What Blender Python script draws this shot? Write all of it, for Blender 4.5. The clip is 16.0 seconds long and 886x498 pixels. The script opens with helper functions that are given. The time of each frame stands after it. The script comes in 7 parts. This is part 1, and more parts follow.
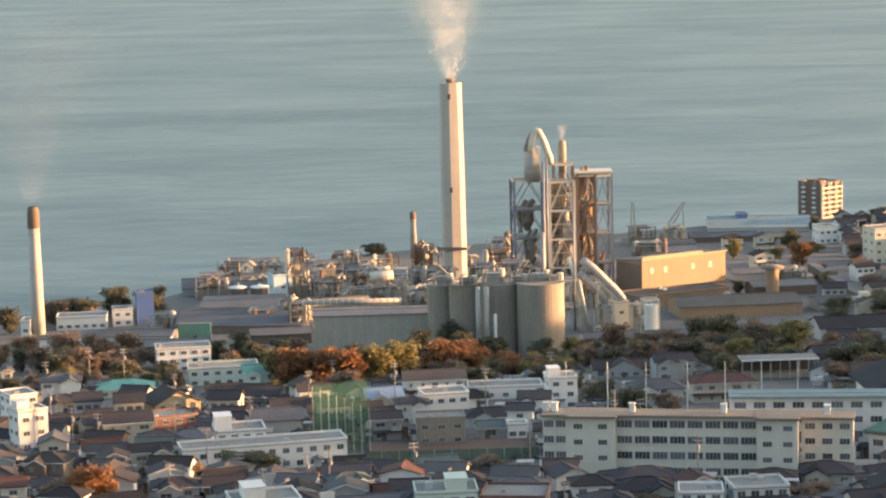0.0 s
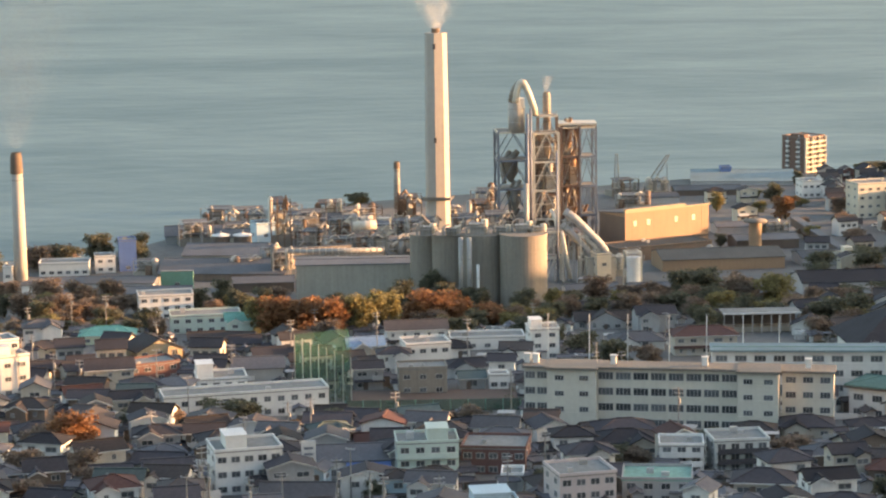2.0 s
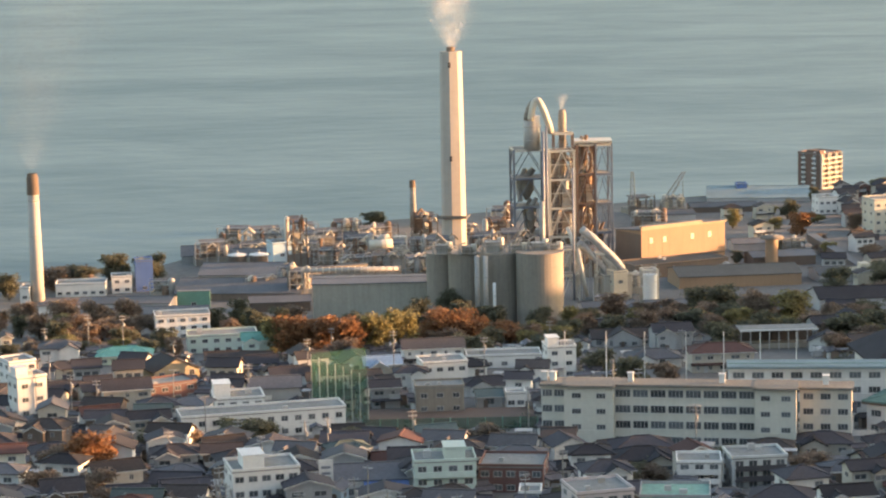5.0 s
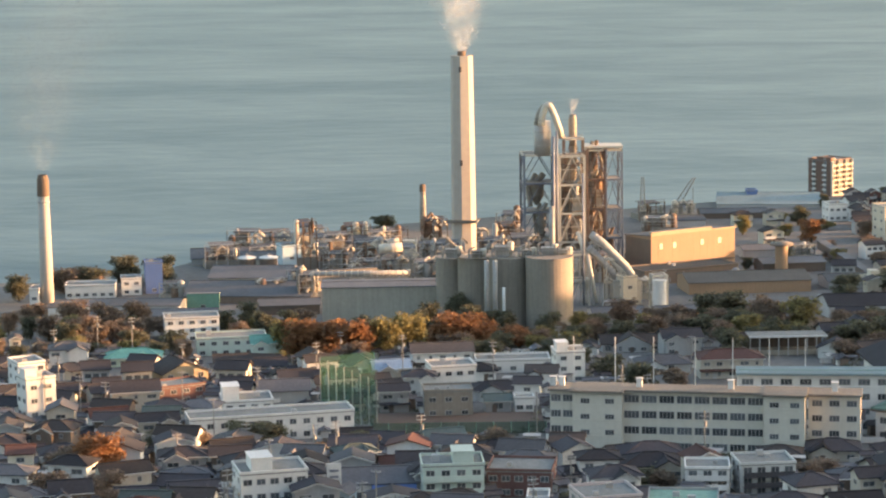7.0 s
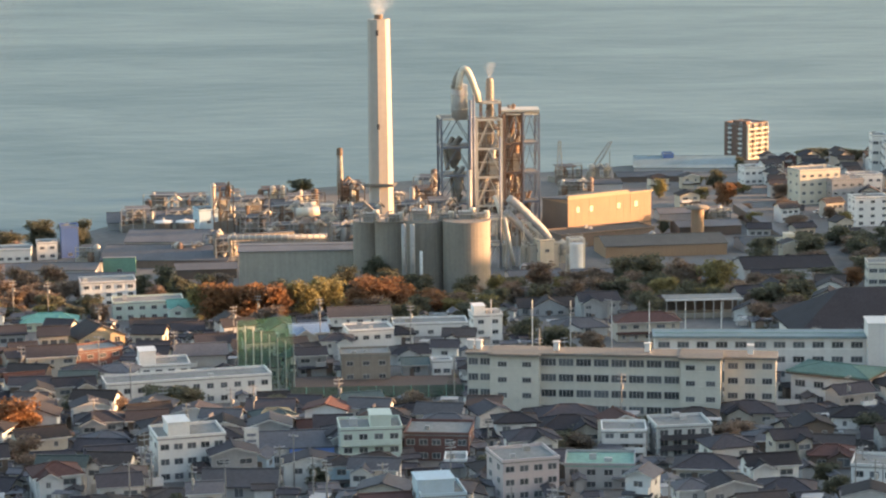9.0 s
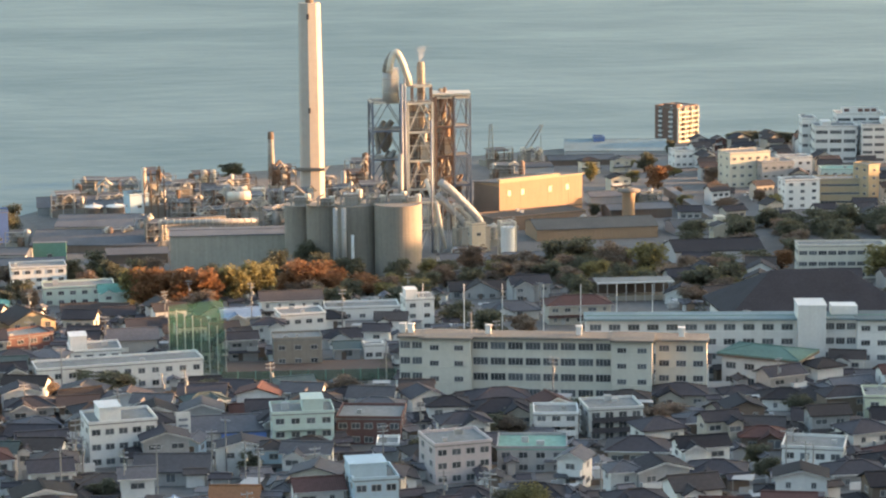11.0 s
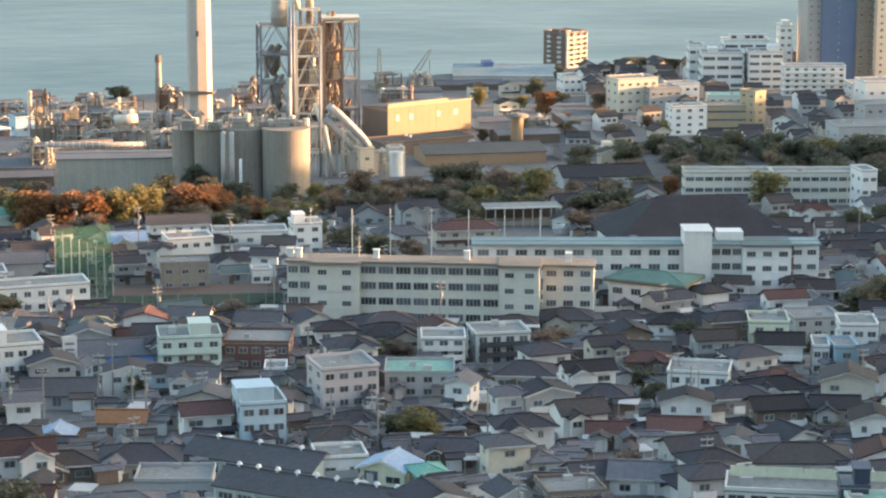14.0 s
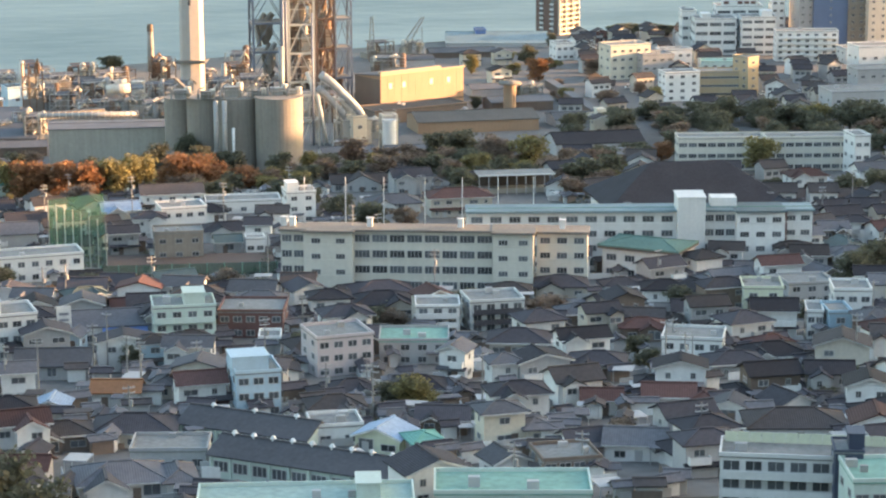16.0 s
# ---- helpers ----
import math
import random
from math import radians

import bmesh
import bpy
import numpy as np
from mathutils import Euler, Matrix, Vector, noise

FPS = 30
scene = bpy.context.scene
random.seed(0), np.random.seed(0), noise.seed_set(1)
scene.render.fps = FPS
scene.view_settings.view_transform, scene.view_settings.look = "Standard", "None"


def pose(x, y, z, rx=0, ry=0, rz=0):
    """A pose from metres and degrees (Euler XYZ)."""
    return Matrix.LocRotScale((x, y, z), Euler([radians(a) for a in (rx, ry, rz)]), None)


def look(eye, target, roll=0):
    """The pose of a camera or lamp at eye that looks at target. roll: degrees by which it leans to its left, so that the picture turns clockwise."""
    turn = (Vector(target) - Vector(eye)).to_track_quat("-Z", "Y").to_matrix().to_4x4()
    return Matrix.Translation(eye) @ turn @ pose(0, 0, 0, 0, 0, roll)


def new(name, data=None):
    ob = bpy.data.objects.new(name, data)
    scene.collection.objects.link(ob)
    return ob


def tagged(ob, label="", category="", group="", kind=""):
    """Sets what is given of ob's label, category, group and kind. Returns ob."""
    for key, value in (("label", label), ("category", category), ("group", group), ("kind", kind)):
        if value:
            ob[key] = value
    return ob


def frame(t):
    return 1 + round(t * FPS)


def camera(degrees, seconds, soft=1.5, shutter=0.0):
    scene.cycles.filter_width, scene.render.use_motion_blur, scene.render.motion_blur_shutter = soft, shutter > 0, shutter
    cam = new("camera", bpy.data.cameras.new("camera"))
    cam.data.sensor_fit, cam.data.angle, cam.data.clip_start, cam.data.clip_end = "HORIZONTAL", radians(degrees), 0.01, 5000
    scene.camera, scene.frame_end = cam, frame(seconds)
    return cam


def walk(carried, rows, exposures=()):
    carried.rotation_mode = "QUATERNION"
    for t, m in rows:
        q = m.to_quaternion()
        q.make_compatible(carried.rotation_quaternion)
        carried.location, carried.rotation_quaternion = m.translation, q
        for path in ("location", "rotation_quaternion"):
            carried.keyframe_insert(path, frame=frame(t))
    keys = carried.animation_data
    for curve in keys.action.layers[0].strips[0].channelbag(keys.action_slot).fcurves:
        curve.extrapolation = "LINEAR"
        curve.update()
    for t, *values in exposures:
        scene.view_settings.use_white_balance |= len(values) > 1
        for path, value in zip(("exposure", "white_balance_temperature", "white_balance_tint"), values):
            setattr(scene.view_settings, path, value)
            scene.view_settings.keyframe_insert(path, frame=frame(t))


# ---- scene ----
# The camera stands still on a hill over the town and only turns.
EYE = 182.0
cam = camera(20.0, 16.0, soft=2.2)
TURNS = [
    (0.0, 0.000, -8.014, 1.500),
    (0.5, -0.238, -8.239, 1.005),
    (1.0, -0.318, -8.378, 0.520),
    (1.5, -0.376, -8.592, 0.601),
    (2.0, -0.289, -9.155, 0.842),
    (2.5, -0.081, -9.100, 1.683),
    (3.0, 0.128, -8.693, 1.354),
    (3.5, -0.400, -9.378, 0.683),
    (4.0, -0.406, -9.324, 0.658),
    (4.5, -0.074, -8.998, 1.071),
    (4.7, -0.004, -8.759, 1.248),
    (6.8, 0.478, -8.663, 0.731),
    (7.0, 0.304, -8.628, 0.860),
    (7.5, -0.071, -8.584, 1.213),
    (8.0, -0.213, -8.550, 1.365),
    (8.5, -0.621, -8.922, 1.027),
    (9.0, -1.572, -9.479, 0.646),
    (9.2, -1.863, -9.712, 0.539),
    (11.3, -3.246, -9.935, 0.493),
    (11.5, -3.261, -10.101, 0.323),
    (12.0, -3.676, -10.564, -0.076),
    (12.5, -4.260, -10.779, 0.142),
    (13.0, -4.812, -11.044, 0.449),
    (13.5, -5.216, -11.217, 0.419),
    (14.0, -5.607, -11.594, -0.115),
    (14.5, -5.840, -11.763, -0.736),
    (15.0, -6.278, -12.348, -0.580),
    (15.5, -6.083, -12.524, -0.112),
    (16.0, -5.824, -12.329, 0.218),
]
walk(cam, [(t, pose(0, 0, EYE, 90 + pitch, roll, yaw)) for t, yaw, pitch, roll in TURNS],
     exposures=[(0.0, 2.62, 8850, 18), (8.0, 2.63, 8650, 17.5), (12.5, 2.89, 8350, 14.5), (16.0, 3.08, 8150, 14)])

# ---- light: low evening sun from the right, cool sky ----
SUN_ELEVATION, SUN_SIDE = 5.2, 93.0
to_sun = Vector((math.sin(radians(SUN_SIDE)) * math.cos(radians(SUN_ELEVATION)), -math.cos(radians(SUN_SIDE)) * math.cos(radians(SUN_ELEVATION)), math.sin(radians(SUN_ELEVATION))))
world = bpy.data.worlds.new("sky")
scene.world = world
world.use_nodes = True
wn = world.node_tree
wn.nodes.clear()
sky = wn.nodes.new("ShaderNodeTexSky")
sky.sky_type, sky.sun_disc = "NISHITA", False
sky.sun_elevation, sky.sun_rotation = radians(SUN_ELEVATION), math.atan2(to_sun.x, to_sun.y)
sky.air_density, sky.dust_density, sky.ozone_density = 1.0, 2.0, 2.0
back = wn.nodes.new("ShaderNodeBackground")
back.inputs["Strength"].default_value = 0.15
wout = wn.nodes.new("ShaderNodeOutputWorld")
wn.links.new(sky.outputs["Color"], back.inputs["Color"])
wn.links.new(back.outputs["Background"], wout.inputs["Surface"])
sun_data = bpy.data.lights.new("sun", "SUN")
sun_data.energy, sun_data.angle, sun_data.color = 2.8, radians(0.6), (1.0, 0.63, 0.38)
sun = new("sun", sun_data)
sun.matrix_world = look(to_sun * 1500, (0, 0, 0))


# ---- materials ----
def link(tree, a, b):
    tree.links.new(a, b)


def surface(name, colour, rough=0.8, metal=0.0, vary=0.25, scale=0.6, bump=0.0, bump_scale=4.0, stretch=(1, 1, 1), random_by="none", spread=0.25, streak=0.0):
    """Base colour broken up at two scales, with stains, fine relief and, if asked, a difference from piece to piece."""
    m = bpy.data.materials.new(name)
    m.use_nodes = True
    t = m.node_tree
    b = t.nodes["Principled BSDF"]
    b.inputs["Roughness"].default_value, b.inputs["Metallic"].default_value = rough, metal
    co = t.nodes.new("ShaderNodeTexCoord")
    mp = t.nodes.new("ShaderNodeMapping")
    mp.inputs["Scale"].default_value = stretch
    link(t, co.outputs["Object"], mp.inputs["Vector"])
    big, fine = t.nodes.new("ShaderNodeTexNoise"), t.nodes.new("ShaderNodeTexNoise")
    big.inputs["Scale"].default_value, fine.inputs["Scale"].default_value = scale * 0.25, scale * 3.0
    big.inputs["Detail"].default_value, fine.inputs["Detail"].default_value = 4.0, 6.0
    link(t, mp.outputs["Vector"], big.inputs["Vector"])
    link(t, mp.outputs["Vector"], fine.inputs["Vector"])
    add = t.nodes.new("ShaderNodeMath")
    add.operation = "ADD"
    link(t, big.outputs["Fac"], add.inputs[0])
    link(t, fine.outputs["Fac"], add.inputs[1])
    value = add.outputs[0]
    if streak:
        sm = t.nodes.new("ShaderNodeMapping")
        sm.inputs["Scale"].default_value = (1.3, 1.3, 0.07)
        link(t, co.outputs["Object"], sm.inputs["Vector"])
        sn = t.nodes.new("ShaderNodeTexNoise")
        sn.inputs["Scale"].default_value = 1.0
        link(t, sm.outputs["Vector"], sn.inputs["Vector"])
        mad = t.nodes.new("ShaderNodeMath")
        mad.operation = "MULTIPLY_ADD"
        mad.inputs[1].default_value = streak
        link(t, sn.outputs["Fac"], mad.inputs[0])
        link(t, value, mad.inputs[2])
        value = mad.outputs[0]
    rng = t.nodes.new("ShaderNodeMapRange")
    rng.inputs["From Min"].default_value, rng.inputs["From Max"].default_value = 0.6, 1.4 + streak
    rng.inputs["To Min"].default_value, rng.inputs["To Max"].default_value = 1.0 - vary, 1.0 + vary * 0.6
    link(t, value, rng.inputs["Value"])
    hsv = t.nodes.new("ShaderNodeHueSaturation")
    hsv.inputs["Color"].default_value = (*colour, 1)
    link(t, rng.outputs["Result"], hsv.inputs["Value"])
    if random_by != "none":
        src = t.nodes.new("ShaderNodeObjectInfo" if random_by == "object" else "ShaderNodeNewGeometry")
        out = src.outputs["Random" if random_by == "object" else "Random Per Island"]
        r2 = t.nodes.new("ShaderNodeMapRange")
        r2.inputs["To Min"].default_value, r2.inputs["To Max"].default_value = 1 - spread, 1 + spread
        link(t, out, r2.inputs["Value"])
        mul = t.nodes.new("ShaderNodeMath")
        mul.operation = "MULTIPLY"
        link(t, rng.outputs["Result"], mul.inputs[0])
        link(t, r2.outputs["Result"], mul.inputs[1])
        link(t, mul.outputs[0], hsv.inputs["Value"])
    link(t, hsv.outputs["Color"], b.inputs["Base Color"])
    if bump:
        bn = t.nodes.new("ShaderNodeTexNoise")
        bn.inputs["Scale"].default_value = bump_scale
        link(t, mp.outputs["Vector"], bn.inputs["Vector"])
        bp = t.nodes.new("ShaderNodeBump")
        bp.inputs["Strength"].default_value = bump
        bp.inputs["Distance"].default_value = 0.1
        link(t, bn.outputs["Fac"], bp.inputs["Height"])
        link(t, bp.outputs["Normal"], b.inputs["Normal"])
    return m


def ribbed(name, colour, pitch=0.3, along="x", rough=0.85, metal=0.0, vary=0.3, spread=0.3):
    """Tiles or corrugated sheet: ridges at a given pitch over a weathered colour."""
    m = surface(name, colour, rough, metal, vary, 0.5, random_by="object", spread=spread)
    t = m.node_tree
    b = t.nodes["Principled BSDF"]
    b.inputs["Specular IOR Level"].default_value = 0.25
    co = t.nodes.new("ShaderNodeTexCoord")
    w = t.nodes.new("ShaderNodeTexWave")
    w.bands_direction = "X" if along == "x" else "Y"
    w.inputs["Scale"].default_value = 0.314 / pitch
    w.inputs["Distortion"].default_value = 0.4
    link(t, co.outputs["Object"], w.inputs["Vector"])
    bp = t.nodes.new("ShaderNodeBump")
    bp.inputs["Strength"].default_value, bp.inputs["Distance"].default_value = 0.5, 0.06
    link(t, w.outputs["Fac"], bp.inputs["Height"])
    link(t, bp.outputs["Normal"], b.inputs["Normal"])
    return m


MAT = {
    "white": surface("white_render", (0.68, 0.68, 0.665), 0.8, vary=0.22, random_by="object", spread=0.1, streak=0.6),
    "cream": surface("cream_render", (0.62, 0.57, 0.47), 0.85, vary=0.25, random_by="object", spread=0.12, streak=0.6),
    "beige": surface("beige_render", (0.48, 0.44, 0.38), 0.85, vary=0.25, random_by="object", spread=0.15, streak=0.6),
    "brown": surface("brown_boards", (0.18, 0.135, 0.11), 0.8, vary=0.35, random_by="object", spread=0.25, streak=0.8),
    "grey": surface("grey_render", (0.38, 0.38, 0.38), 0.85, vary=0.25, random_by="object", spread=0.15, streak=0.6),
    "mint": surface("pale_green_render", (0.50, 0.60, 0.55), 0.8, vary=0.2, streak=0.6),
    "pink": surface("pinkish_render", (0.52, 0.46, 0.46), 0.85, vary=0.2, streak=0.7),
    "paleblue": surface("pale_blue_sheet", (0.42, 0.56, 0.64), 0.6, vary=0.2, streak=0.6),
    "yellow": surface("pale_yellow_render", (0.62, 0.65, 0.50), 0.8, vary=0.2, streak=0.5),
    "school": surface("school_paint", (0.60, 0.575, 0.51), 0.8, vary=0.2, scale=0.4, streak=0.9),
    "brick": surface("brick_red_render", (0.16, 0.082, 0.074), 0.85, vary=0.3, streak=0.5),
    "blue": surface("blue_cladding", (0.09, 0.17, 0.38), 0.6, vary=0.2, streak=0.5),
    "tan": surface("tan_cladding", (0.42, 0.33, 0.22), 0.8, vary=0.25, streak=0.6),
    "ochre": surface("ochre_sheet", (0.33, 0.215, 0.14), 0.7, vary=0.25, streak=0.9),
    "apartment": surface("brick_brown_render", (0.17, 0.105, 0.085), 0.85, vary=0.25, streak=0.6),
    "pale": surface("pale_stained_render", (0.56, 0.575, 0.565), 0.85, vary=0.25, scale=0.4, streak=0.9),
    "tile_sage": ribbed("weathered_green_roof", (0.15, 0.27, 0.235), 0.4),
    "deepblue": surface("deep_blue_cladding", (0.095, 0.145, 0.245), 0.6, vary=0.2, streak=0.5),
    "paleteal": ribbed("pale_teal_roof", (0.17, 0.23, 0.245), 0.8),
    "navy": surface("navy_tiles", (0.045, 0.06, 0.10), 0.6, vary=0.3, streak=0.5),
    "soil": surface("bare_brown_soil", (0.115, 0.075, 0.062), 0.95, vary=0.4, scale=0.2),
    "brownsteel": surface("brown_painted_steel", (0.21, 0.145, 0.12), 0.6, 0.1, vary=0.4, streak=0.6),
    "dusk": surface("dark_brown_sheet", (0.13, 0.10, 0.085), 0.8, vary=0.3, streak=0.8),
    "concrete": surface("weathered_concrete", (0.27, 0.238, 0.205), 0.9, vary=0.4, scale=0.3, streak=1.6),
    "shed": surface("stained_shed_wall", (0.38, 0.35, 0.30), 0.9, vary=0.35, scale=0.3, streak=1.2),
    "chimney": surface("chimney_concrete", (0.40, 0.37, 0.34), 0.85, vary=0.2, scale=0.15, streak=0.8),
    "steel": surface("pale_steel", (0.35, 0.345, 0.335), 0.55, 0.2, vary=0.35, streak=0.5, random_by="object", spread=0.2),
    "bluesteel": surface("blue_grey_steel", (0.20, 0.22, 0.265), 0.55, 0.2, vary=0.35),
    "whitesteel": surface("cream_steel", (0.60, 0.55, 0.47), 0.5, 0.0, vary=0.3, streak=0.6),
    "rust": surface("rusty_steel", (0.20, 0.13, 0.095), 0.8, 0.1, vary=0.5, streak=0.8, random_by="object", spread=0.3),
    "machine": surface("dusty_machinery", (0.27, 0.24, 0.21), 0.75, 0.1, vary=0.5, random_by="object", spread=0.35),
    "soot": surface("sooty_brown", (0.16, 0.115, 0.09), 0.9, vary=0.4, streak=1.0),
    "dark": surface("dark_paint", (0.05, 0.05, 0.06), 0.7, vary=0.3),
    "green": surface("green_coating", (0.12, 0.28, 0.22), 0.7, vary=0.3),
    "frame": surface("window_frame", (0.42, 0.42, 0.42), 0.5, vary=0.1),
    "glass": surface("dark_glass", (0.11, 0.12, 0.13), 0.2, vary=0.4, random_by="object", spread=0.5),
    "tile_dark": ribbed("dark_roof_tiles", (0.055, 0.052, 0.06), 0.35, spread=0.45),
    "tile_teal": ribbed("dull_teal_roof_sheet", (0.085, 0.115, 0.115), 0.4),
    "fascia": surface("pale_eaves_board", (0.58, 0.57, 0.54), 0.7, vary=0.3, random_by="object", spread=0.3),
    "tile_brown": ribbed("brown_roof_tiles", (0.07, 0.061, 0.061), 0.35, spread=0.4),
    "tile_grey": ribbed("grey_roof_tiles", (0.12, 0.12, 0.132), 0.35),
    "tile_red": ribbed("red_roof_sheet", (0.105, 0.055, 0.05), 0.4),
    "tile_orange": ribbed("orange_roof_tiles", (0.23, 0.11, 0.06), 0.35),
    "tile_blue": ribbed("pale_blue_roof_sheet", (0.30, 0.40, 0.52), 0.4),
    "tile_green": ribbed("green_roof_sheet", (0.13, 0.33, 0.28), 0.4),
    "sheet": ribbed("grey_roof_sheet", (0.125, 0.13, 0.14), 0.8, rough=0.8),
    "darksheet": ribbed("dark_weathered_sheet", (0.095, 0.088, 0.08), 0.8, rough=0.8),
    "roofslab": surface("stained_roof_slab", (0.20, 0.185, 0.165), 0.9, vary=0.35, scale=0.4),
    "flat": surface("flat_roof_felt", (0.23, 0.235, 0.23), 0.9, vary=0.4, scale=0.4),
    "bluewall": surface("mid_blue_render", (0.27, 0.41, 0.50), 0.8, vary=0.2, streak=0.5),
    "tealroof": surface("pale_teal_coat", (0.30, 0.43, 0.40), 0.8, vary=0.35, scale=0.3),
    "flat_green": surface("green_roof_coat", (0.19, 0.38, 0.32), 0.8, vary=0.35, scale=0.3),
    "pole": surface("concrete_pole", (0.29, 0.275, 0.26), 0.85, vary=0.2),
    "bark": surface("bark", (0.09, 0.065, 0.045), 0.95, vary=0.4, bump=0.5),
    "leaf_orange": surface("autumn_leaves", (0.33, 0.17, 0.09), 0.8, vary=0.25, random_by="island", spread=0.18),
    "leaf_yellow": surface("yellowing_leaves", (0.26, 0.225, 0.105), 0.8, vary=0.3, random_by="island", spread=0.3),
    "leaf_green": surface("evergreen_leaves", (0.15, 0.15, 0.105), 0.8, vary=0.3, random_by="island", spread=0.3),
    "leaf_brown": surface("dry_brown_leaves", (0.27, 0.20, 0.155), 0.85, vary=0.3, random_by="island", spread=0.3),
}


def let_light_through(m, share):
    """Leaves pass part of the light that falls on them."""
    t = m.node_tree
    b = t.nodes["Principled BSDF"]
    out = [k for k in t.nodes if k.type == "OUTPUT_MATERIAL"][0]
    tl, mix = t.nodes.new("ShaderNodeBsdfTranslucent"), t.nodes.new("ShaderNodeMixShader")
    link(t, b.inputs["Base Color"].links[0].from_socket, tl.inputs["Color"])
    mix.inputs["Fac"].default_value = share
    link(t, b.outputs["BSDF"], mix.inputs[1])
    link(t, tl.outputs["BSDF"], mix.inputs[2])
    link(t, mix.outputs["Shader"], out.inputs["Surface"])


for leaf in ("leaf_orange", "leaf_yellow", "leaf_green", "leaf_brown"):
    let_light_through(MAT[leaf], 0.5)


def hill_material():
    return surface("wooded_hillside", (0.075, 0.075, 0.04), 0.95, vary=0.5, scale=0.25, bump=0.6, bump_scale=0.8)


def ground_material():
    m = surface("town_ground", (0.15, 0.145, 0.14), 0.95, vary=0.45, scale=0.12, bump=0.3, bump_scale=1.5)
    return m


def sea_material():
    m = bpy.data.materials.new("sea_water")
    m.use_nodes = True
    t = m.node_tree
    b = t.nodes["Principled BSDF"]
    b.inputs["Roughness"].default_value = 0.32
    b.inputs["IOR"].default_value = 1.33
    b.inputs["Specular IOR Level"].default_value = 0.28
    co = t.nodes.new("ShaderNodeTexCoord")
    bands = t.nodes.new("ShaderNodeMapping")
    bands.inputs["Scale"].default_value = (0.0036, 0.0066, 1)
    link(t, co.outputs["Object"], bands.inputs["Vector"])
    n1 = t.nodes.new("ShaderNodeTexNoise")
    n1.inputs["Scale"].default_value, n1.inputs["Detail"].default_value, n1.inputs["Distortion"].default_value = 1.0, 7.0, 0.6
    n1.inputs["Roughness"].default_value = 0.66
    link(t, bands.outputs["Vector"], n1.inputs["Vector"])
    ramp = t.nodes.new("ShaderNodeValToRGB")
    ramp.color_ramp.elements[0].position, ramp.color_ramp.elements[1].position = 0.38, 0.64
    ramp.color_ramp.elements[0].color, ramp.color_ramp.elements[1].color = (0.04, 0.098, 0.135, 1), (0.088, 0.158, 0.20, 1)
    link(t, n1.outputs["Fac"], ramp.inputs["Fac"])
    link(t, ramp.outputs["Color"], b.inputs["Base Color"])
    ripple = t.nodes.new("ShaderNodeMapRange")
    ripple.inputs["From Min"].default_value, ripple.inputs["From Max"].default_value = 0.35, 0.65
    ripple.inputs["To Min"].default_value, ripple.inputs["To Max"].default_value = 0.385, 0.345
    link(t, n1.outputs["Fac"], ripple.inputs["Value"])
    link(t, ripple.outputs["Result"], b.inputs["Roughness"])
    waves = t.nodes.new("ShaderNodeMapping")
    waves.inputs["Scale"].default_value = (0.03, 0.05, 1)
    link(t, co.outputs["Object"], waves.inputs["Vector"])
    n2 = t.nodes.new("ShaderNodeTexNoise")
    n2.inputs["Scale"].default_value, n2.inputs["Detail"].default_value = 1.0, 6.0
    link(t, waves.outputs["Vector"], n2.inputs["Vector"])
    bp = t.nodes.new("ShaderNodeBump")
    bp.inputs["Strength"].default_value, bp.inputs["Distance"].default_value = 0.3, 3.0
    link(t, n2.outputs["Fac"], bp.inputs["Height"])
    link(t, bp.outputs["Normal"], b.inputs["Normal"])
    return m


def veil(name, colour, cover):
    """A thin see-through material: part of the light goes straight on."""
    m = bpy.data.materials.new(name)
    m.use_nodes = True
    t = m.node_tree
    t.nodes.clear()
    d, tr, mix, out = (t.nodes.new("ShaderNode" + k) for k in ("BsdfDiffuse", "BsdfTransparent", "MixShader", "OutputMaterial"))
    d.inputs["Color"].default_value = (*colour, 1)
    mix.inputs["Fac"].default_value = cover
    link(t, tr.outputs["BSDF"], mix.inputs[1])
    tl, half = t.nodes.new("ShaderNodeBsdfTranslucent"), t.nodes.new("ShaderNodeMixShader")
    tl.inputs["Color"].default_value = (*colour, 1)
    link(t, d.outputs["BSDF"], half.inputs[1])
    link(t, tl.outputs["BSDF"], half.inputs[2])
    link(t, half.outputs["Shader"], mix.inputs[2])
    link(t, mix.outputs["Shader"], out.inputs["Surface"])
    return m


MAT["net"] = veil("green_netting", (0.045, 0.13, 0.10), 0.42)


